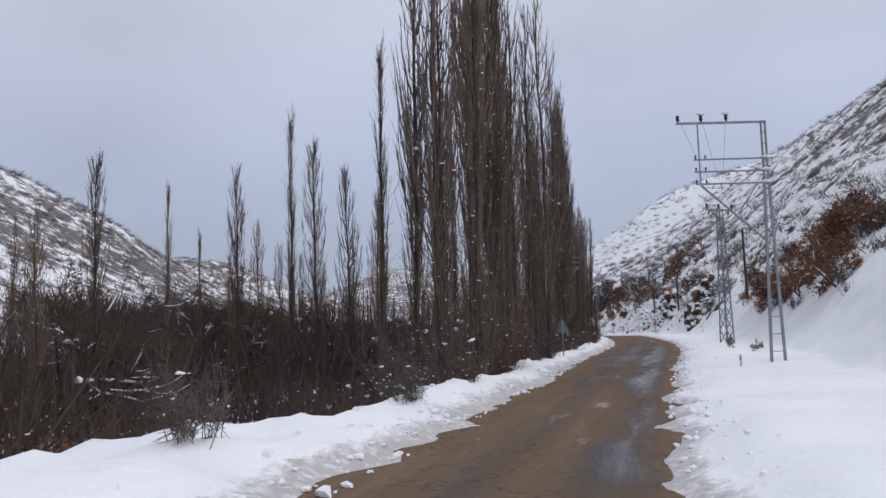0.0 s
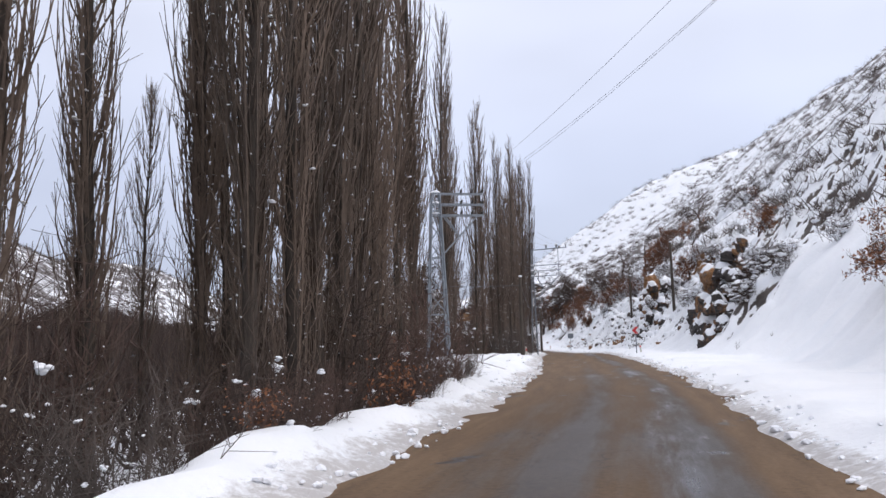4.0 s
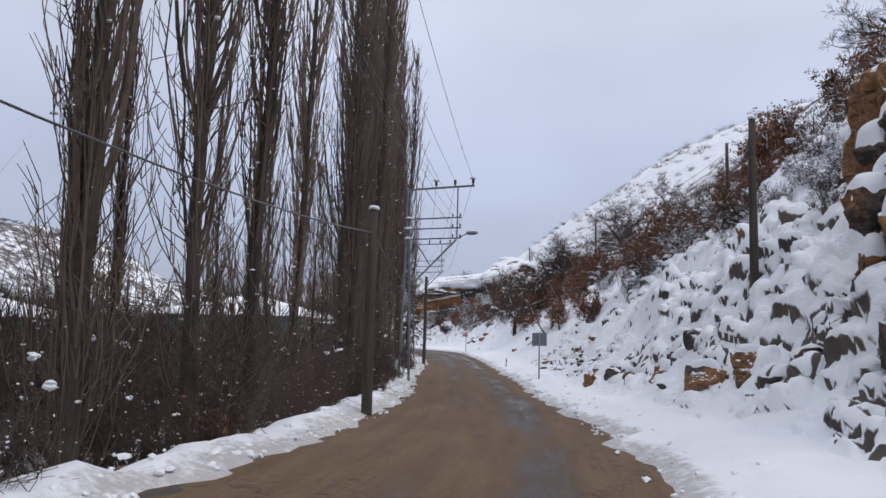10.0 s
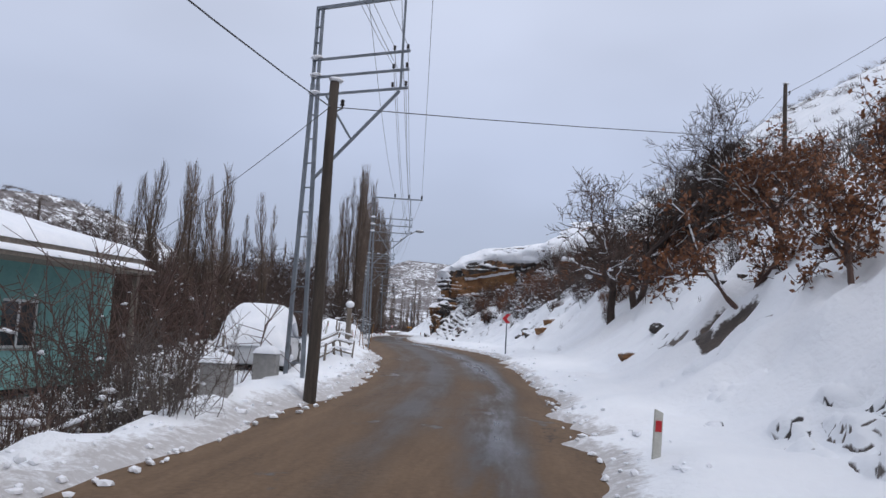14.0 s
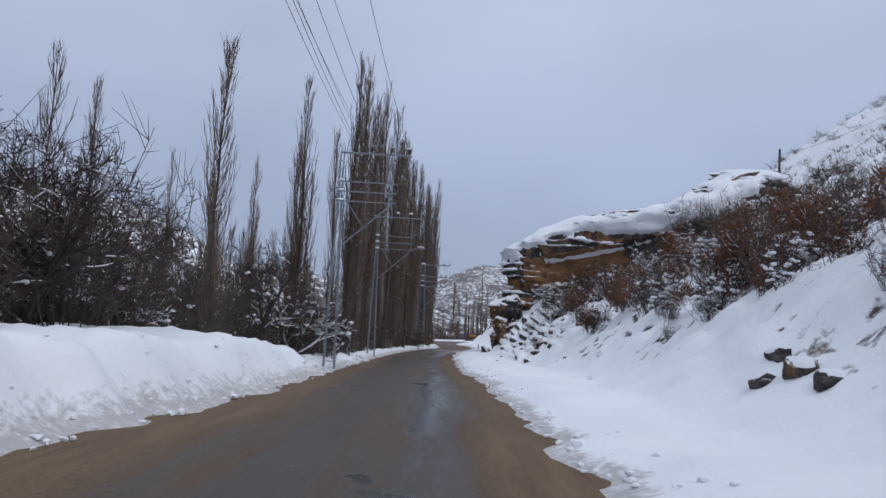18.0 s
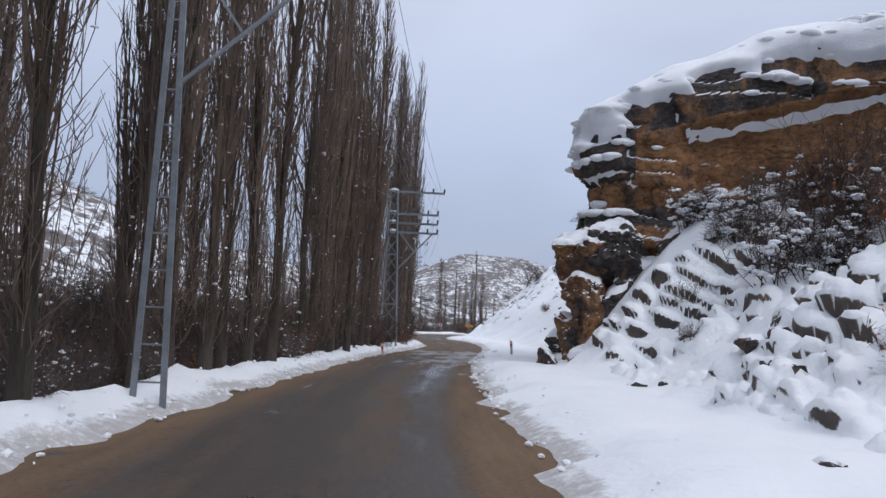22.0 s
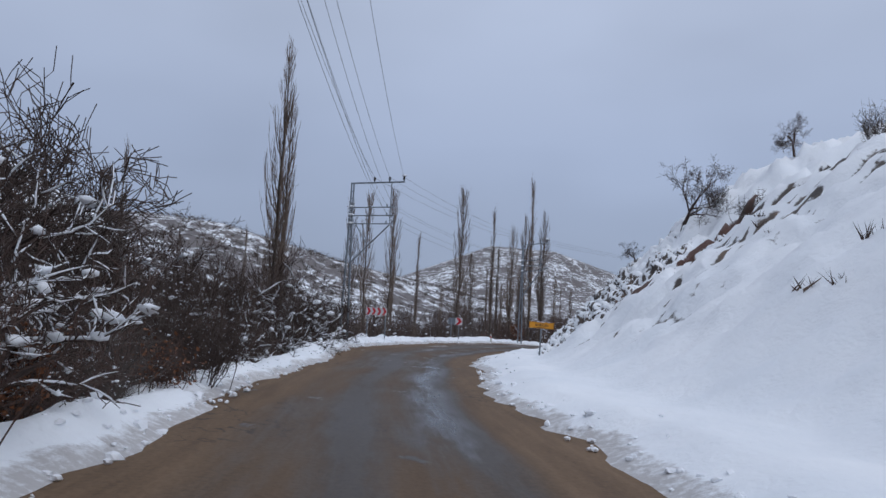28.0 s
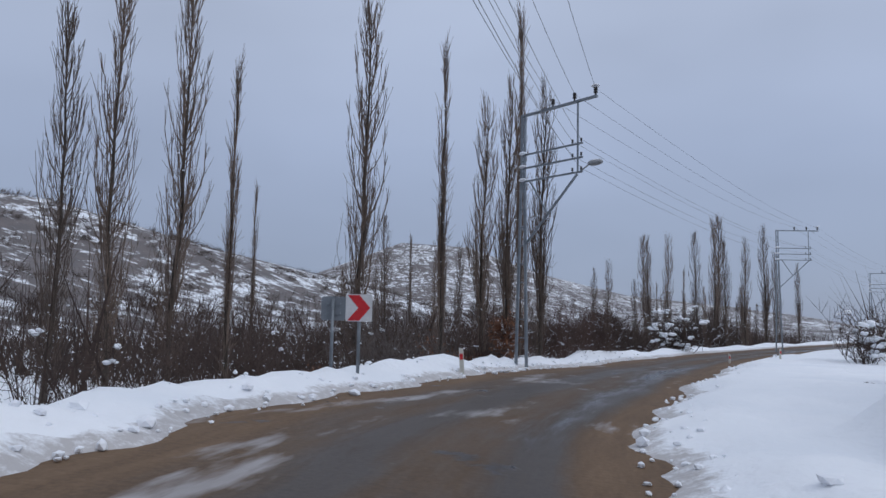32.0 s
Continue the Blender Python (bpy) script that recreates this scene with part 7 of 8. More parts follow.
crag("rock_outcrop", "bared ochre rocks low in the snowy bank", [
    (40.3, 178.5, 0.15, 0.26, 0.32, 0.24, 1), (40.9, 182.4, 0.3, 0.3, 0.32, 0.26, 1), (40.7, 179.9, 0.3, 0.24, 0.3, 0.22, 1), (41.1, 176.4, 0.4, 0.28, 0.3, 0.25, 1), (41.2, 172.6, 0.45, 0.34, 0.36, 0.28, 1), (41.5, 173.3, 0.6, 0.3, 0.3, 0.28, 1), (41.4, 169.6, 0.6, 0.35, 0.4, 0.35, 1), (41.9, 168.3, 0.9, 0.4, 0.4, 0.35, 1), (44.2, 168.0, 3.0, 0.55, 0.6, 0.9, 1), (44.3, 168.1, 4.4, 0.6, 0.6, 1.0, 1), (44.5, 168.0, 5.6, 0.65, 0.7, 0.9, 1), (44.8, 168.8, 3.6, 0.5, 0.6, 0.9, 0), (43.9, 167.6, 2.2, 0.4, 0.5, 0.5, 0)], 640)
SNOWY[0].put(45.6, 168.6, 0.55)
SNOWY[1].put(46.2, 170.2, 0.6)

# ------------------------------------------------------------------ buildings, cars, fences


def pillow(name, x0, x1, y0, y1, z, thick, over=0.05, nx=14, ny=14, seed=1, tilt=None, dome=0.0):
    """A soft slab of snow on a flat or sloping top; tilt(x, y) gives the height of what it lies on."""
    xs, ys = np.linspace(x0 - over, x1 + over, nx), np.linspace(y0 - over, y1 + over, ny)
    gx2, gy2 = np.meshgrid(xs, ys)
    u = np.minimum(np.minimum(gx2 - xs[0], xs[-1] - gx2), np.minimum(gy2 - ys[0], ys[-1] - gy2))
    edge = np.sqrt(np.clip(u / (thick * 1.3), 0, 1))
    base = np.full_like(gx2, z) if tilt is None else np.vectorize(tilt)(gx2, gy2)
    top = base + thick * edge * (0.85 + 0.3 * fbm(gx2 * 1.3, gy2 * 1.3, seed, 3)) + dome * edge
    n = nx * ny
    v = np.concatenate([np.stack([gx2, gy2, top], -1).reshape(-1, 3), np.stack([gx2, gy2, base - 0.01], -1).reshape(-1, 3)])
    i = np.arange(n).reshape(ny, nx)
    f = np.stack([i[:-1, :-1], i[:-1, 1:], i[1:, 1:], i[1:, :-1]], -1).reshape(-1, 4)
    rim = np.concatenate([i[0], i[1:, -1], i[-1, -2::-1], i[-2:0:-1, 0]])
    nxt = np.roll(rim, -1)
    side = np.stack([rim + n, nxt + n, nxt, rim], -1)
    return mesh_of(name, v, np.concatenate([f, f[:, ::-1] + n, side]), M_SNOWCAP, True)


def wall_with_openings(name, length, h, thick, holes, mat):
    """A wall along +x with rectangular openings cut through (x0, x1, z0, z1)."""
    xs = sorted({0.0, length, *[v for q in holes for v in q[:2]]})
    zs = sorted({0.0, h, *[v for q in holes for v in q[2:]]})
    nx, nz = len(xs), len(zs)
    verts = [(a, y, c) for y in (0.0, thick) for c in zs for a in xs]
    vid = lambda i, k, y: y * nx * nz + k * nx + i  # noqa: E731
    solid = {}
    for i in range(nx - 1):
        for k in range(nz - 1):
            m = ((xs[i] + xs[i + 1]) / 2, (zs[k] + zs[k + 1]) / 2)
            solid[i, k] = not any(q[0] < m[0] < q[1] and q[2] < m[1] < q[3] for q in holes)
    faces = []
    for (i, k), full in solid.items():
        if not full:
            continue
        faces.append((vid(i, k, 0), vid(i + 1, k, 0), vid(i + 1, k + 1, 0), vid(i, k + 1, 0)))
        faces.append((vid(i, k, 1), vid(i, k + 1, 1), vid(i + 1, k + 1, 1), vid(i + 1, k, 1)))
        for di, dk, p, q in ((-1, 0, (i, k + 1), (i, k)), (1, 0, (i + 1, k), (i + 1, k + 1)), (0, -1, (i, k), (i + 1, k)), (0, 1, (i + 1, k + 1), (i, k + 1))):
            if not solid.get((i + di, k + dk), False):
                faces.append((vid(*p, 0), vid(*p, 1), vid(*q, 1), vid(*q, 0)))
    return mesh_of(name, verts, faces, mat)


def window_parts(parent, x0, x1, z0, z1, y=0.06):
    fr = bmesh.new()
    for a, b, c, d in ((x0, x1, z0, z0 + 0.06), (x0, x1, z1 - 0.06, z1), (x0, x0 + 0.06, z0 + 0.06, z1 - 0.06), (x1 - 0.06, x1, z0 + 0.06, z1 - 0.06), ((x0 + x1) / 2 - 0.03, (x0 + x1) / 2 + 0.03, z0 + 0.06, z1 - 0.06)):
        box(fr, a, b, y, y + 0.07, c, d)
    f = part("window_frame", bm_mesh("window_frame", fr, M_WHITE), parent)
    for a, b in ((x0 + 0.06, (x0 + x1) / 2 - 0.03), ((x0 + x1) / 2 + 0.03, x1 - 0.06)):
        part("pane", box_mesh("pane", a, b, y + 0.03, y + 0.036, z0 + 0.06, z1 - 0.06, M_GLASS), f)
    part("window_sill", box_mesh("window_sill", x0 - 0.08, x1 + 0.08, -0.06, y, z0 - 0.05, z0 - 0.003, M_CONCRETE), parent)


def house(x, y, turn, lx, ly, z0, h, rise):
    root = thing("house", "single-storey turquoise plastered house under a deep snowy hipped roof", "house")
    root.matrix_basis = pose(x, y, z0, 0, 0, turn)
    south = part("wall", wall_with_openings("wall", lx, h, 0.25, [(1.2, 2.4, 0.95, 2.1), (lx - 3.6, lx - 2.4, 0.95, 2.1)], M_PLASTER), root)
    window_parts(south, 1.2, 2.4, 0.95, 2.1)
    window_parts(south, lx - 3.6, lx - 2.4, 0.95, 2.1)
    east = part("wall", wall_with_openings("wall", ly - 0.5, h, 0.25, [(0.8, 1.7, 0.05, 2.05), (3.2, 4.4, 0.95, 2.1)], M_PLASTER), root, at=pose(lx, 0.25, 0, 0, 0, 90))
    window_parts(east, 3.2, 4.4, 0.95, 2.1)
    part("door", box_mesh("door", 0.82, 1.68, 0.08, 0.13, 0.06, 2.03, M_GREYWOOD, 0.008), east, "grey boarded door")
    part("wall", wall_with_openings("wall", lx, h, 0.25, [], M_PLASTER), root, at=pose(0, ly - 0.25, 0))
    part("wall", wall_with_openings("wall", ly - 0.5, h, 0.25, [], M_PLASTER), root, at=pose(0.25, 0.25, 0, 0, 0, 90))
    o = 0.55
    bm = bmesh.new()
    lo = [bm.verts.new(p) for p in ((-o, -o, h), (lx + o, -o, h), (lx + o, ly + o, h), (-o, ly + o, h))]
    up = [bm.verts.new(p) for p in ((-o, -o, h + 0.14), (lx + o, -o, h + 0.14), (lx + o, ly + o, h + 0.14), (-o, ly + o, h + 0.14))]
    r0, r1 = bm.verts.new((ly / 2, ly / 2, h + rise)), bm.verts.new((lx - ly / 2, ly / 2, h + rise))
    bm.faces.new(lo[::-1])
    for i in range(4):
        bm.faces.new((lo[i], lo[(i + 1) % 4], up[(i + 1) % 4], up[i]))
    bm.faces.new((up[0], up[1], r1, r0))
    bm.faces.new((up[1], up[2], r1))
    bm.faces.new((up[2], up[3], r0, r1))
    bm.faces.new((up[3], up[0], r0))
    bmesh.ops.recalc_face_normals(bm, faces=bm.faces)
    roof = part("roof", bm_mesh("roof", bm, M_GREYWOOD), root, "boarded roof with wide eaves")

    def slope(px, py):
        d = min(px + o, lx + o - px, py + o, ly + o - py)
        return h + 0.14 + max(0.0, (rise - 0.14) * min(1.0, d / (ly / 2 + o))) + 0.005

    part("snow", pillow("snow", -o, lx + o, -o, ly + o, 0, 0.24, 0.05, 40, 34, 12, slope), roof, "thick rounded blanket of roof snow")
    part("chimney", box_mesh("chimney", lx * 0.45, lx * 0.45 + 0.5, ly * 0.6, ly * 0.6 + 0.5, h + rise * 0.6, h + rise + 0.7, M_CONCRETE, 0.02), roof)
    for px in (lx + 1.5,):
        for py in (1.2, ly - 1.2):
            part("porch_post", bar_mesh("porch_post", (px, py, 0), (px, py, h - 0.35), 0.12, M_GREYWOOD), root)
    part("porch_roof", box_mesh("porch_roof", lx + 0.25, lx + 1.75, 0.8, ly - 0.8, h - 0.35, h - 0.25, M_GREYWOOD), root)
    part("snow", pillow("snow", lx + 0.6, lx + 1.75, 0.8, ly - 0.8, h - 0.25, 0.16, 0.03, 10, 20, 14), root)


house(15.0, 205.2, -4, 9.0, 7.4, -0.9, 3.3, 1.35)
house(2.0, 196.0, 6, 8.0, 6.0, -1.2, 3.0, 1.2)


def hut(x, y, turn, lx, ly, z0, h):
    root = thing("kiosk_hut", "small terracotta plastered hut with a flat snowy roof", "hut")
    root.matrix_basis = pose(x, y, z0, 0, 0, turn)
    for at, ln in ((pose(0, 0, 0), lx), (pose(0, ly - 0.15, 0), lx), (pose(lx, 0.15, 0, 0, 0, 90), ly - 0.3), (pose(0.15, 0.15, 0, 0, 0, 90), ly - 0.3)):
        part("wall", wall_with_openings("wall", ln, h, 0.15, [], M_TERRACOTTA), root, at=at)
    part("roof", box_mesh("roof", -0.4, lx + 0.4, -0.4, ly + 0.4, h, h + 0.12, M_CONCRETE, 0.02), root, "overhanging concrete roof slab")
    part("door", box_mesh("door", 0.5, 1.3, -0.03, 0.0, 0.1, h - 0.2, M_GREYWOOD, 0.008), root)
    part("snow", pillow("snow", -0.4, lx + 0.4, -0.4, ly + 0.4, h + 0.12, 0.16, 0.04, 22, 22, 9), root)


hut(23.6, 139.0, 3, 2.5, 2.4, -1.0, 2.55)


def loft(name, rings, mat):
    """Skin over equal-count closed rings of points."""
    n, k = len(rings), len(rings[0])
    v = np.concatenate(rings)
    i = np.arange(n * k).reshape(n, k)
    nx2 = np.roll(i, -1, 1)
    f = np.stack([i[:-1], nx2[:-1], nx2[1:], i[1:]], -1).reshape(-1, 4).tolist()
    f += [i[0][::-1].tolist(), i[-1].tolist()]
    return mesh_of(name, v, f, mat, True)


def wheel(root, x, y, side):
    bm = bmesh.new()
    bmesh.ops.create_cone(bm, cap_ends=True, segments=28, radius1=0.32, radius2=0.32, depth=0.20, matrix=Matrix.Rotation(radians(90), 4, "Y"))
    bmesh.ops.bevel(bm, geom=[e2 for e2 in bm.edges if e2.calc_face_angle(0) > 1.0], offset=0.03, segments=3, affect="EDGES")
    w = part("wheel", bm_mesh("wheel", bm, M_TYRE), root, at=Matrix.Translation((x, y, 0.32)))
    # black disc behind the spokes, painting the shade of the hollow rim
    bm = bmesh.new()
    bmesh.ops.create_cone(bm, cap_ends=True, segments=24, radius1=0.215, radius2=0.205, depth=0.03, matrix=Matrix.Translation((side * 0.095, 0, 0)) @ Matrix.Rotation(radians(90), 4, "Y"))
    part("rim_well", bm_mesh("rim_well", bm, M_BLACK), w)
    bm = bmesh.new()
    for i in range(5):
        a = i * 2 * math.pi / 5 + 0.3
        beam(bm, (side * 0.118, 0, 0), (side * 0.118, 0.20 * math.cos(a), 0.20 * math.sin(a)), 0.055, 0.02)
    bmesh.ops.create_cone(bm, cap_ends=True, segments=12, radius1=0.05, radius2=0.04, depth=0.03, matrix=Matrix.Translation((side * 0.12, 0, 0)) @ Matrix.Rotation(radians(90), 4, "Y"))
    part("rim", bm_mesh("rim", bm, M_RIM), w, "five-spoke alloy rim packed with snow")
    v, f = blobs_arrays(np.array([[side * 0.12, 0.05, 0.12], [side * 0.12, -0.09, 0.02]]), [0.07, 0.06], 2, np.random.default_rng(2), 1.0, 0.1)
    part("snow", mesh_of("snow", v, f, M_SNOWCAP, True), w)


def car(x, y, turn, z0):
    """A saloon along +y, 4.35 m long, buried in snow above the waist."""
    root = thing("parked_car", "white parked saloon car deep in snow above the doors", "car")
    root.matrix_basis = pose(x, y, z0, 0, 0, turn)
    prof = [(-2.15, 0.42, 0.72, 0.74), (-2.05, 0.28, 0.88, 0.80), (-1.5, 0.20, 0.95, 0.84), (-0.7, 0.19, 0.95, 0.86), (0.3, 0.19, 0.93, 0.86), (1.1, 0.20, 0.88, 0.85), (1.75, 0.23, 0.80, 0.82), (2.1, 0.32, 0.70, 0.72), (2.2, 0.42, 0.58, 0.6)]
    rings = []
    for yy, lo, hi, w in prof:
        pts = [(-w, lo + 0.06), (-w * 0.93, lo), (w * 0.93, lo), (w, lo + 0.06), (w * 1.02, (lo + hi) / 2), (w * 0.96, hi - 0.05), (w * 0.86, hi), (-w * 0.86, hi), (-w * 0.96, hi - 0.05), (-w * 1.02, (lo + hi) / 2)]
        rings.append(np.array([(a, yy, b) for a, b in pts]))
    body = part("body", loft("body", rings, M_CARPAINT), root, "white lower car body")
    cab = []
    for yy, hi, w in ((-1.75, 0.93, 0.70), (-1.1, 1.33, 0.60), (-0.5, 1.42, 0.59), (0.2, 1.40, 0.60), (0.6, 1.25, 0.63), (1.15, 0.90, 0.72)):
        cab.append(np.array([(-w - 0.1, yy, 0.88), (w + 0.1, yy, 0.88), (w, yy, hi - 0.04), (w - 0.1, yy, hi), (-w + 0.1, yy, hi), (-w, yy, hi - 0.04)]))
    part("cabin", loft("cabin", cab, M_SNOWCAP), root, "cabin plastered with driven snow")
    for s in (-1, 1):
        for yy in (-1.35, 1.32):
            wheel(root, s * 0.77, yy, s)
            # flat black disc as the shaded wheel housing; the body has no opening
            bm = bmesh.new()
            bmesh.ops.create_cone(bm, cap_ends=True, segments=28, radius1=0.375, radius2=0.375, depth=0.03, matrix=Matrix.Translation((s * 0.862, yy, 0.36)) @ Matrix.Rotation(radians(90), 4, "Y"))
            bmesh.ops.bisect_plane(bm, geom=bm.verts[:] + bm.edges[:] + bm.faces[:], plane_co=(0, 0, 0.18), plane_no=(0, 0, -1), clear_outer=True)
            part("wheel_arch", bm_mesh("wheel_arch", bm, M_BLACK), body)
        part("sill", box_mesh("sill", s * 0.85 - 0.03, s * 0.85 + 0.03, -0.9, 0.9, 0.17, 0.30, M_BLACK, 0.01), root, "black door sill")
        for yy in (-0.75, 0.25):
            part("door_handle", box_mesh("door_handle", s * 0.875 - 0.012, s * 0.875 + 0.012, yy, yy + 0.18, 0.76, 0.79, M_CARPAINT, 0.006), body)
    part("bumper", box_mesh("bumper", -0.75, 0.75, 2.08, 2.22, 0.26, 0.46, M_CARPAINT, 0.05), body)
    for s in (-1, 1):
        part("headlight", box_mesh("headlight", s * 0.62 - 0.14, s * 0.62 + 0.14, 2.05, 2.13, 0.55, 0.68, M_GLASS, 0.02), body)

    def top(px, py):
        return float(np.interp(py, [-2.2, -2.0, -1.7, -1.1, -0.4, 0.2, 0.7, 1.2, 1.7, 2.1, 2.25], [0.70, 0.86, 0.98, 1.34, 1.42, 1.40, 1.2, 0.90, 0.82, 0.68, 0.55])) - 0.10 * (abs(px) / 0.8) ** 4

    part("snow", pillow("snow", -0.80, 0.80, -2.18, 2.18, 0, 0.26, 0.04, 24, 44, 5, top, 0.05), root, "deep smooth blanket of snow")
    return root


car(29.13, 211.53, 13.6, -0.28)


def stick_fence(pts, label, hgt, step, rails=2):
    root = thing("stick_fence", label, "fence", "garden fences")
    for (x0, y0), (x1, y1) in zip(pts, pts[1:]):
        ln = math.hypot(x1 - x0, y1 - y0)
        n = max(2, int(ln / step))
        for i in range(n + 1):
            s = i / n
            x, y = x0 + (x1 - x0) * s, y0 + (y1 - y0) * s
            z = height(x, y)
            h = hgt * RNG.uniform(0.7, 1.15)
            part("picket", bar_mesh("picket", (x, y, z - 0.3), (x + RNG.normal() * 0.08, y + RNG.normal() * 0.08, z + h), RNG.uniform(0.035, 0.07), M_GREYWOOD, sides=6), root)
            if RNG.random() < 0.4:
                part("snow_cap", CAP, root, at=Matrix.Translation((x, y, z + h)) @ Matrix.Scale(RNG.uniform(0.5, 0.9), 4))
        for r in range(rails):
            z0, z1 = height(x0, y0) + hgt * (0.35 + 0.45 * r), height(x1, y1) + hgt * (0.35 + 0.45 * r)
            part("rail", bar_mesh("rail", (x0, y0, z0 + RNG.normal() * 0.06), (x1, y1, z1 + RNG.normal() * 0.06), 0.05, M_GREYWOOD, sides=6), root)
            bm_pts = np.linspace((x0, y0, z0 + 0.045), (x1, y1, z1 + 0.045), 8)
            v, f = tube_arrays(bm_pts[None], np.array([[0.01, 0.035, 0.03, 0.04, 0.03, 0.04, 0.03, 0.01]]), 6)
            part("snow", mesh_of("snow", v, f, M_SNOWCAP, True), root)
    return root


stick_fence([(29.95, 213.3), (30.27, 214.5), (30.5, 215.5)], "collapsed grey pole fence half buried in snow", 0.5, 0.5, 3)
stick_fence([(29.3, 217.8), (28.9, 219.2), (28.9, 220.8)], "low weathered stick fence in deep snow", 0.5, 0.5, 1)
stick_fence([(30.6, 200.2), (30.2, 204.0), (29.9, 207.6)], "weathered picket fence along the garden", 0.95, 0.16)
stick_fence([(29.9, 203.0), (27.5, 202.6)], "weathered picket garden gate", 0.95, 0.16)


def wire_fence(pts, hgt=0.9):
    root = thing("wire_fence", "thin wire fence on leaning iron rods above the snowbank", "fence", "garden fences")
    ends = []
    for x, y in pts:
        z = height(x, y)
        t = (x + RNG.normal() * 0.08, y + RNG.normal() * 0.08, z + hgt * RNG.uniform(0.8, 1.1))
        part("rod", bar_mesh("rod", (x, y, z - 0.3), t, 0.028, M_RUST, sides=6), root)
        ends.append(((x, y, z), t))
    for (a0, a1), (b0, b1) in zip(ends, ends[1:]):
        for k in (0.35, 0.65, 0.95):
            p = [a0[i] + (a1[i] - a0[i]) * k for i in range(3)]
            q = [b0[i] + (b1[i] - b0[i]) * k for i in range(3)]
            part("strand", bar_mesh("strand", p, q, 0.007, M_WIRE, sides=4), root)


wire_fence([(30.0, 219.6), (29.6, 220.8), (29.0, 222.2), (28.4, 223.6), (27.9, 225.0), (27.5, 226.4), (27.0, 227.8)])


def gate_post(x, y):
    root = thing("gate_post", "split wooden gate post wearing a tall cap of snow", "post", "gate posts")
    root.matrix_basis = pose(x, y, height(x, y) + 0.25)
    for dx, w, lean in ((-0.05, 0.11, 0.02), (0.07, 0.09, -0.03)):
        part("stake", bar_mesh("stake", (dx, 0, -0.7), (dx + lean, 0, 1.0), w, M_GREYWOOD, sides=7), root)
    v, f = blobs_arrays(np.array([[0.01, 0, 1.08]]), [0.11], 3, np.random.default_rng(8), 1.1, 0.02)
    part("snow_cap", mesh_of("snow_cap", v, f, M_SNOWCAP, True), root)


gate_post(29.7, 217.86)
DELIN.put(29.3, 219.9, 0.75, turn=94, sink=0.02, label="plain white plastic marker post leaning in snow")
DELIN.put(28.75, 218.4, 0.75, turn=94, sink=0.02, lean=8, label="plain white plastic marker post leaning in snow")


def snow_heap(x, y, sx, sy, h, seed, label):
    root = thing("snow_heap", label, "snow heap", "snow heaps")
    v, f = ICO[4]
    k = 1 + 0.18 * np.array([noise.fractal(Vector(p * 1.8) + Vector((seed, 0, 0)), 0.8, 2.0, 4) for p in v])[:, None]
    root.matrix_basis = pose(x, y, height(x, y) - 0.1)
    up = np.maximum(v[:, 2:], -0.9)
    v = np.concatenate([v[:, :2] * (1.35 - 0.5 * up), up], 1)
    part("mound", mesh_of("mound", v * k * np.array([sx, sy, h]), f, M_SNOWCAP, True), root)


snow_heap(27.88, 224.6, 0.5, 0.55, 0.55, 3.0, "rounded heap buried in snow behind a wire fence")


def brick_pier(x, y, h):
    root = thing("gate_pier", "low grey concrete gate pier capped with snow", "pier", "gate piers")
    root.matrix_basis = pose(x, y, height(x, y), 0, 0, 10)
    part("shaft", box_mesh("shaft", -0.22, 0.22, -0.22, 0.22, -0.3, h, M_CONCRETE, 0.02), root)
    part("snow", pillow("snow", -0.22, 0.22, -0.22, 0.22, h, 0.16, 0.02, 10, 10, 4), root)


brick_pier(31.6, 203.4, 0.55)
brick_pier(31.2, 206.5, 0.5)
rust = thing("rusty_trough", "long rusty orange metal sheet lying by the gate", "scrap metal")
rust.matrix_basis = pose(31.2, 200.6, height(31.2, 200.6) + 0.02, 0, 0, 98)
part("sheet", box_mesh("sheet", -1.0, 1.0, -0.18, 0.18, 0.0, 0.12, M_RUST, 0.03), rust)


def snowy_stake(x, y, lean, long):
    root = thing("fallen_stake", "leaning wooden stake sleeved in thick snow beside the road", "stake", "snowy stakes")
    root.matrix_basis = pose(x, y, height(x, y), RNG.uniform(-8, 8), lean, 0)
    part("stake", bar_mesh("stake", (0, 0, -0.3), (0, 0, long), 0.10, M_WOOD, sides=8), root)
    v, f = tube_arrays(np.linspace((0.035, 0, 0.05), (0.03, 0, long + 0.07), 7)[None], np.array([[0.04, 0.085, 0.095, 0.085, 0.095, 0.085, 0.035]]), 10)
    part("snow", mesh_of("snow", v, f, M_SNOWCAP, True), root)


for x, y, lean, long in ((33.3, 185.4, -16, 0.95), (33.5, 186.1, -32, 0.9), (33.2, 188.0, -38, 0.75)):
    snowy_stake(x, y, lean, long)

# crumbs of ploughed snow along both edges of the road
rng_c = np.random.default_rng(77)
cy = rng_c.uniform(52, 405, 5200)
lft = rng_c.random(5200) < 0.6
cd = np.abs(rng_c.normal(size=5200)) * 0.45
cx2 = np.where(lft, softly(LEFT, cy) + 0.25 - cd * 1.6, softly(RIGHT, cy) - 0.2 + cd)
cz = np.maximum(terrain(cx2, cy)[0], softly(LEVEL, cy, w=4.0) + cant(cx2, cy) - 0.02)
size = rng_c.uniform(0.014, 0.05, 5200) * (1 + 0.8 * (rng_c.random(5200) < 0.08))
cv, cf = blobs_arrays(np.stack([cx2, cy, cz + size * 0.3], 1), size, 1, rng_c, 0.75, 0.2)
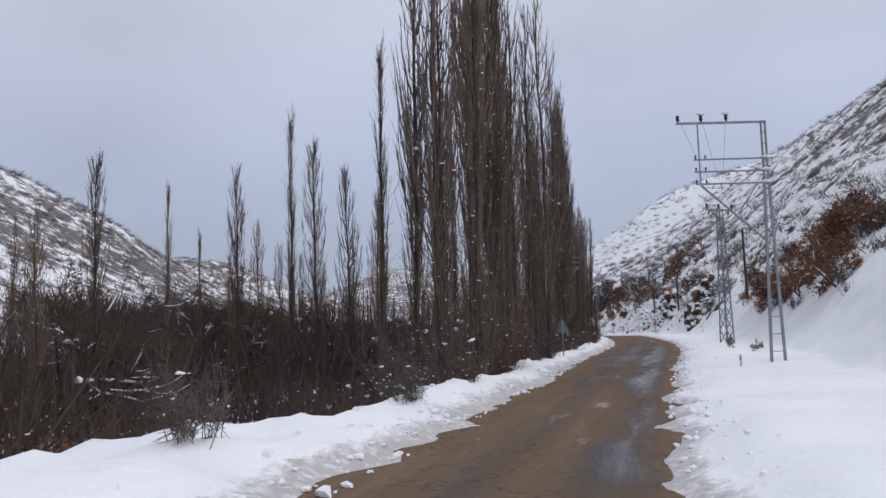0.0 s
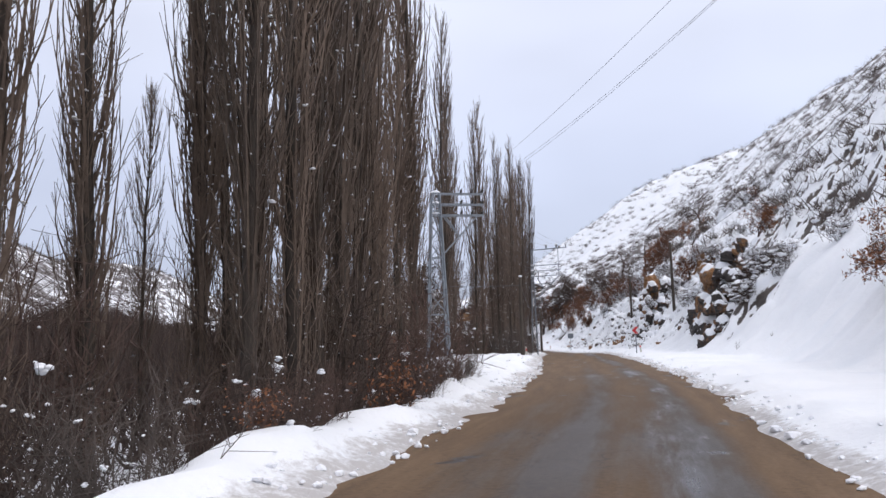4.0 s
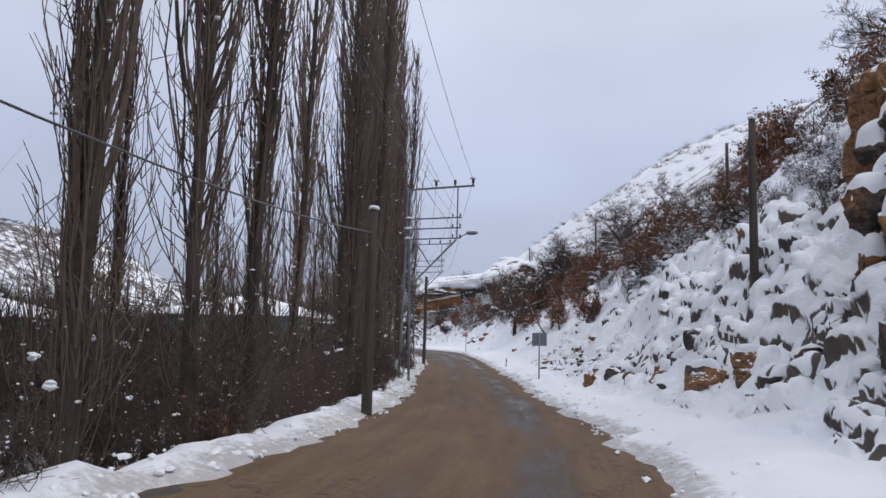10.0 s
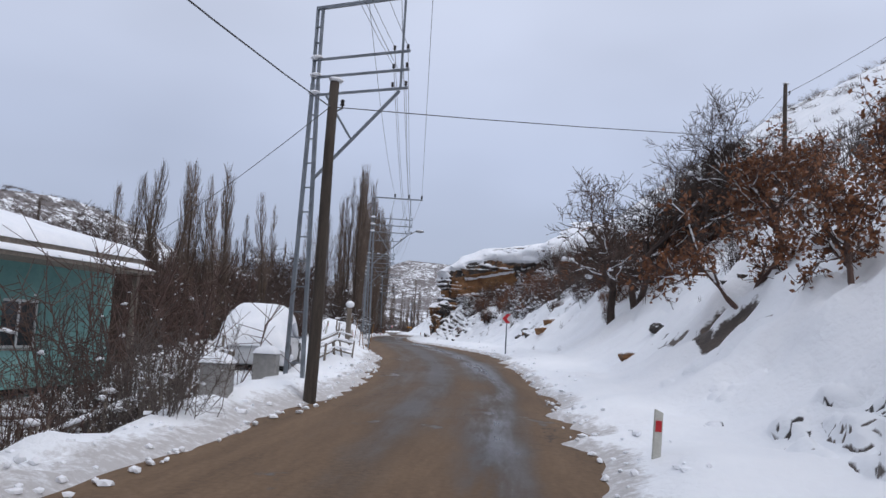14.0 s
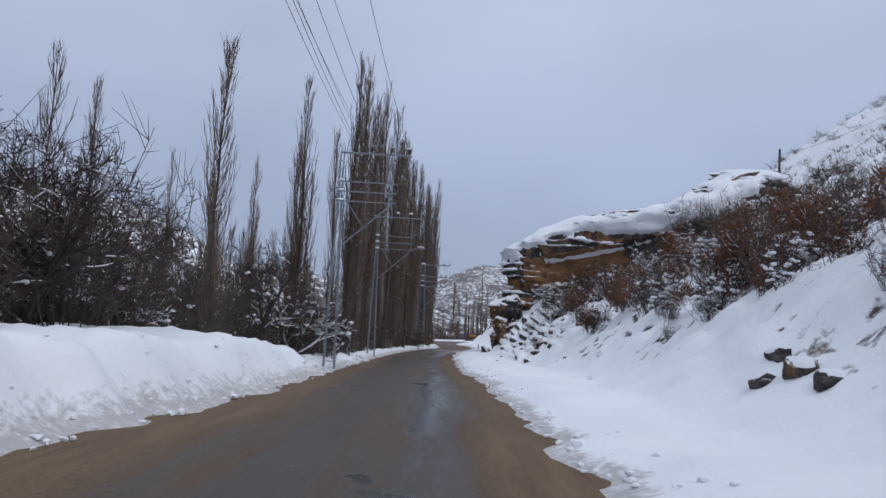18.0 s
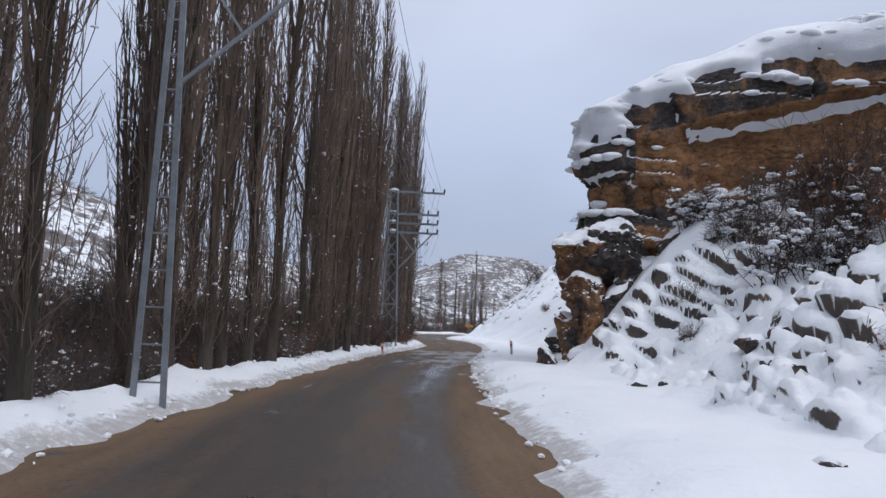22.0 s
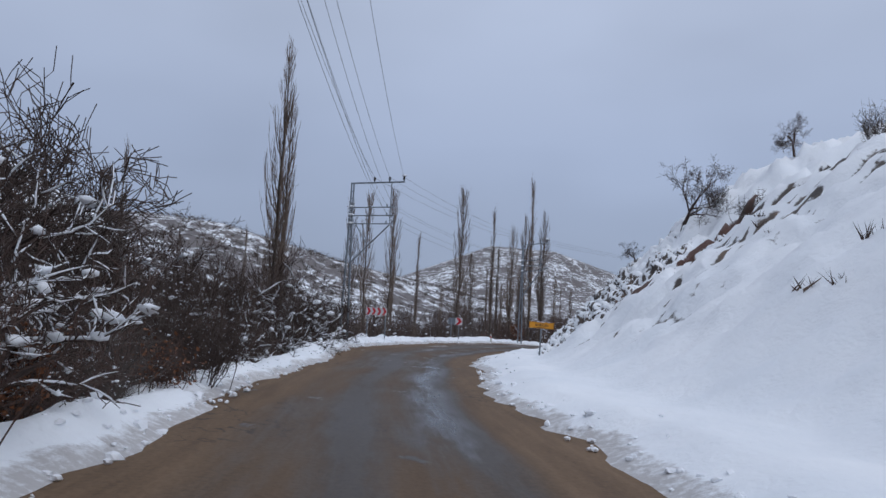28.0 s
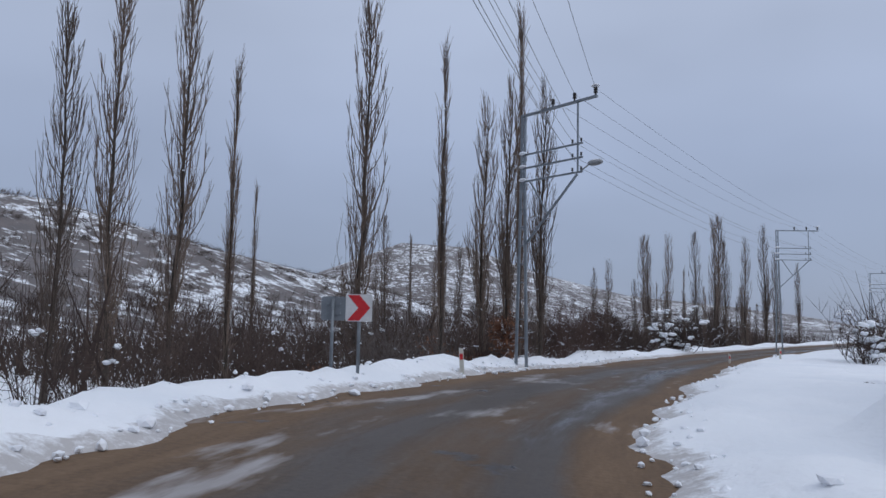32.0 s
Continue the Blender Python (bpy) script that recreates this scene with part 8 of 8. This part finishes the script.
tagged(new("snow_crumbs", mesh_of("snow_crumbs", cv, cf, M_SNOWCAP)), "loose crumbs of ploughed snow along the road", "snow", kind="stuff")


def cells(u, v, size, seed):
    """Distance from the nearest cell's edge, 0 at the joints, in cell widths."""
    u, v = u / size, v / size
    iu, iv = np.floor(u).astype(np.int64), np.floor(v).astype(np.int64)
    f1, f2 = np.full(u.shape, 9.0), np.full(u.shape, 9.0)
    for a in (-1, 0, 1):
        for b in (-1, 0, 1):
            du = iu + a + 0.1 + 0.8 * lattice(iu + a, iv + b, seed) - u
            dv = iv + b + 0.1 + 0.8 * lattice(iu + a, iv + b, seed + 9) - v
            d = np.sqrt(du * du + dv * dv)
            f2 = np.where(d < f1, f1, np.minimum(f2, d))
            f1 = np.minimum(f1, d)
    return f2 - f1


def cushioned_bank(y0, y1, run0, run1, seed, label, big=0.95, small=0.42, thin=0.5, tall=1.0, foot=99.0):
    """A steep bank where snow lies in cushions on ledges, stones and low brush."""
    ys, us = np.arange(y0, y1, 0.085), np.arange(run0, run1, 0.075)
    yy = np.repeat(ys[:, None], len(us), 1)
    xx = (softly(RIGHT, ys) + softly(SLOPE, ys, 1))[:, None] + us[None]
    zz, _, _, earth, _ = terrain(xx, yy)
    p = np.stack([xx, yy, zz], -1)
    n = np.cross(np.gradient(p, axis=1), np.gradient(p, axis=0))
    n /= np.linalg.norm(n, axis=2, keepdims=True)
    wu = xx * 0.8 + zz * 1.1 + 0.5 * (fbm(xx * 0.9, yy * 0.9, seed + 3, 2) - 0.5)
    wv = yy + 0.5 * (fbm(xx * 0.9, yy * 0.9, seed + 4, 2) - 0.5)
    e1, e2 = cells(wu, wv * 0.75, big, seed), cells(wu, wv * 0.8, small, seed + 1)
    patch = smooth(0.36, 0.62, fbm(xx * 0.30, yy * 0.30, seed + 5, 3))
    edge = smooth(0, 1.2, yy - y0) * smooth(0, 1.2, y1 - yy) * smooth(0, 0.5, us - run0)[None] * smooth(0, 1.5, run1 - us)[None]
    lift = tall * (0.26 * np.sqrt(smooth(0, 0.75, e1)) + 0.13 * np.sqrt(smooth(0, 0.7, e2))) * (0.35 + 0.65 * patch) - 0.12
    p = p + n * (lift * edge - 0.14 * (1 - edge))[..., None]
    # dark joints between cushions: rock showing, and shade put into the colour
    gap = np.maximum(1 - smooth(0.02, 0.16, e2), 1.1 * (1 - smooth(0.03, 0.18, e1))) * smooth(thin - 0.3, thin + 0.25, patch + 0.25 * (vnoise(xx * 1.3, yy * 1.3, seed) - 0.5)) * edge * (1 - 0.9 * smooth(foot, foot + 1.4, us))[None]
    a, b = xx.shape
    ids = np.arange(a * b).reshape(a, b)
    q = np.stack([ids[:-1, :-1], ids[:-1, 1:], ids[1:, 1:], ids[1:, :-1]], -1).reshape(-1, 4)
    me = mesh_of("bank", p.reshape(-1, 3), q, M_GROUND, True)
    for key, val in (("gap", gap), ("earth", earth)):
        me.attributes.new(key, "FLOAT", "POINT").data.foreach_set("value", val.ravel().astype(np.float32))
    tagged(new("bank", me), label, "bank", kind="structure")


cushioned_bank(149, 168.5, 0.2, 8.0, 51, "rocky bluff foot under heavy cushions of snow", thin=0.72, tall=1.25)
cushioned_bank(167, 209, -0.3, 8.5, 21, "rocky roadside bank under cushions of snow", thin=0.82, tall=0.85, foot=1.2)
cushioned_bank(355, 384, 0.0, 8.0, 31, "steep brushy bank under cushions of snow", 0.7, 0.34, 0.46)
cushioned_bank(269, 286, -0.2, 8.5, 41, "stony scree bank under cushions of snow", 0.85, 0.4, 1.24, 1.2)
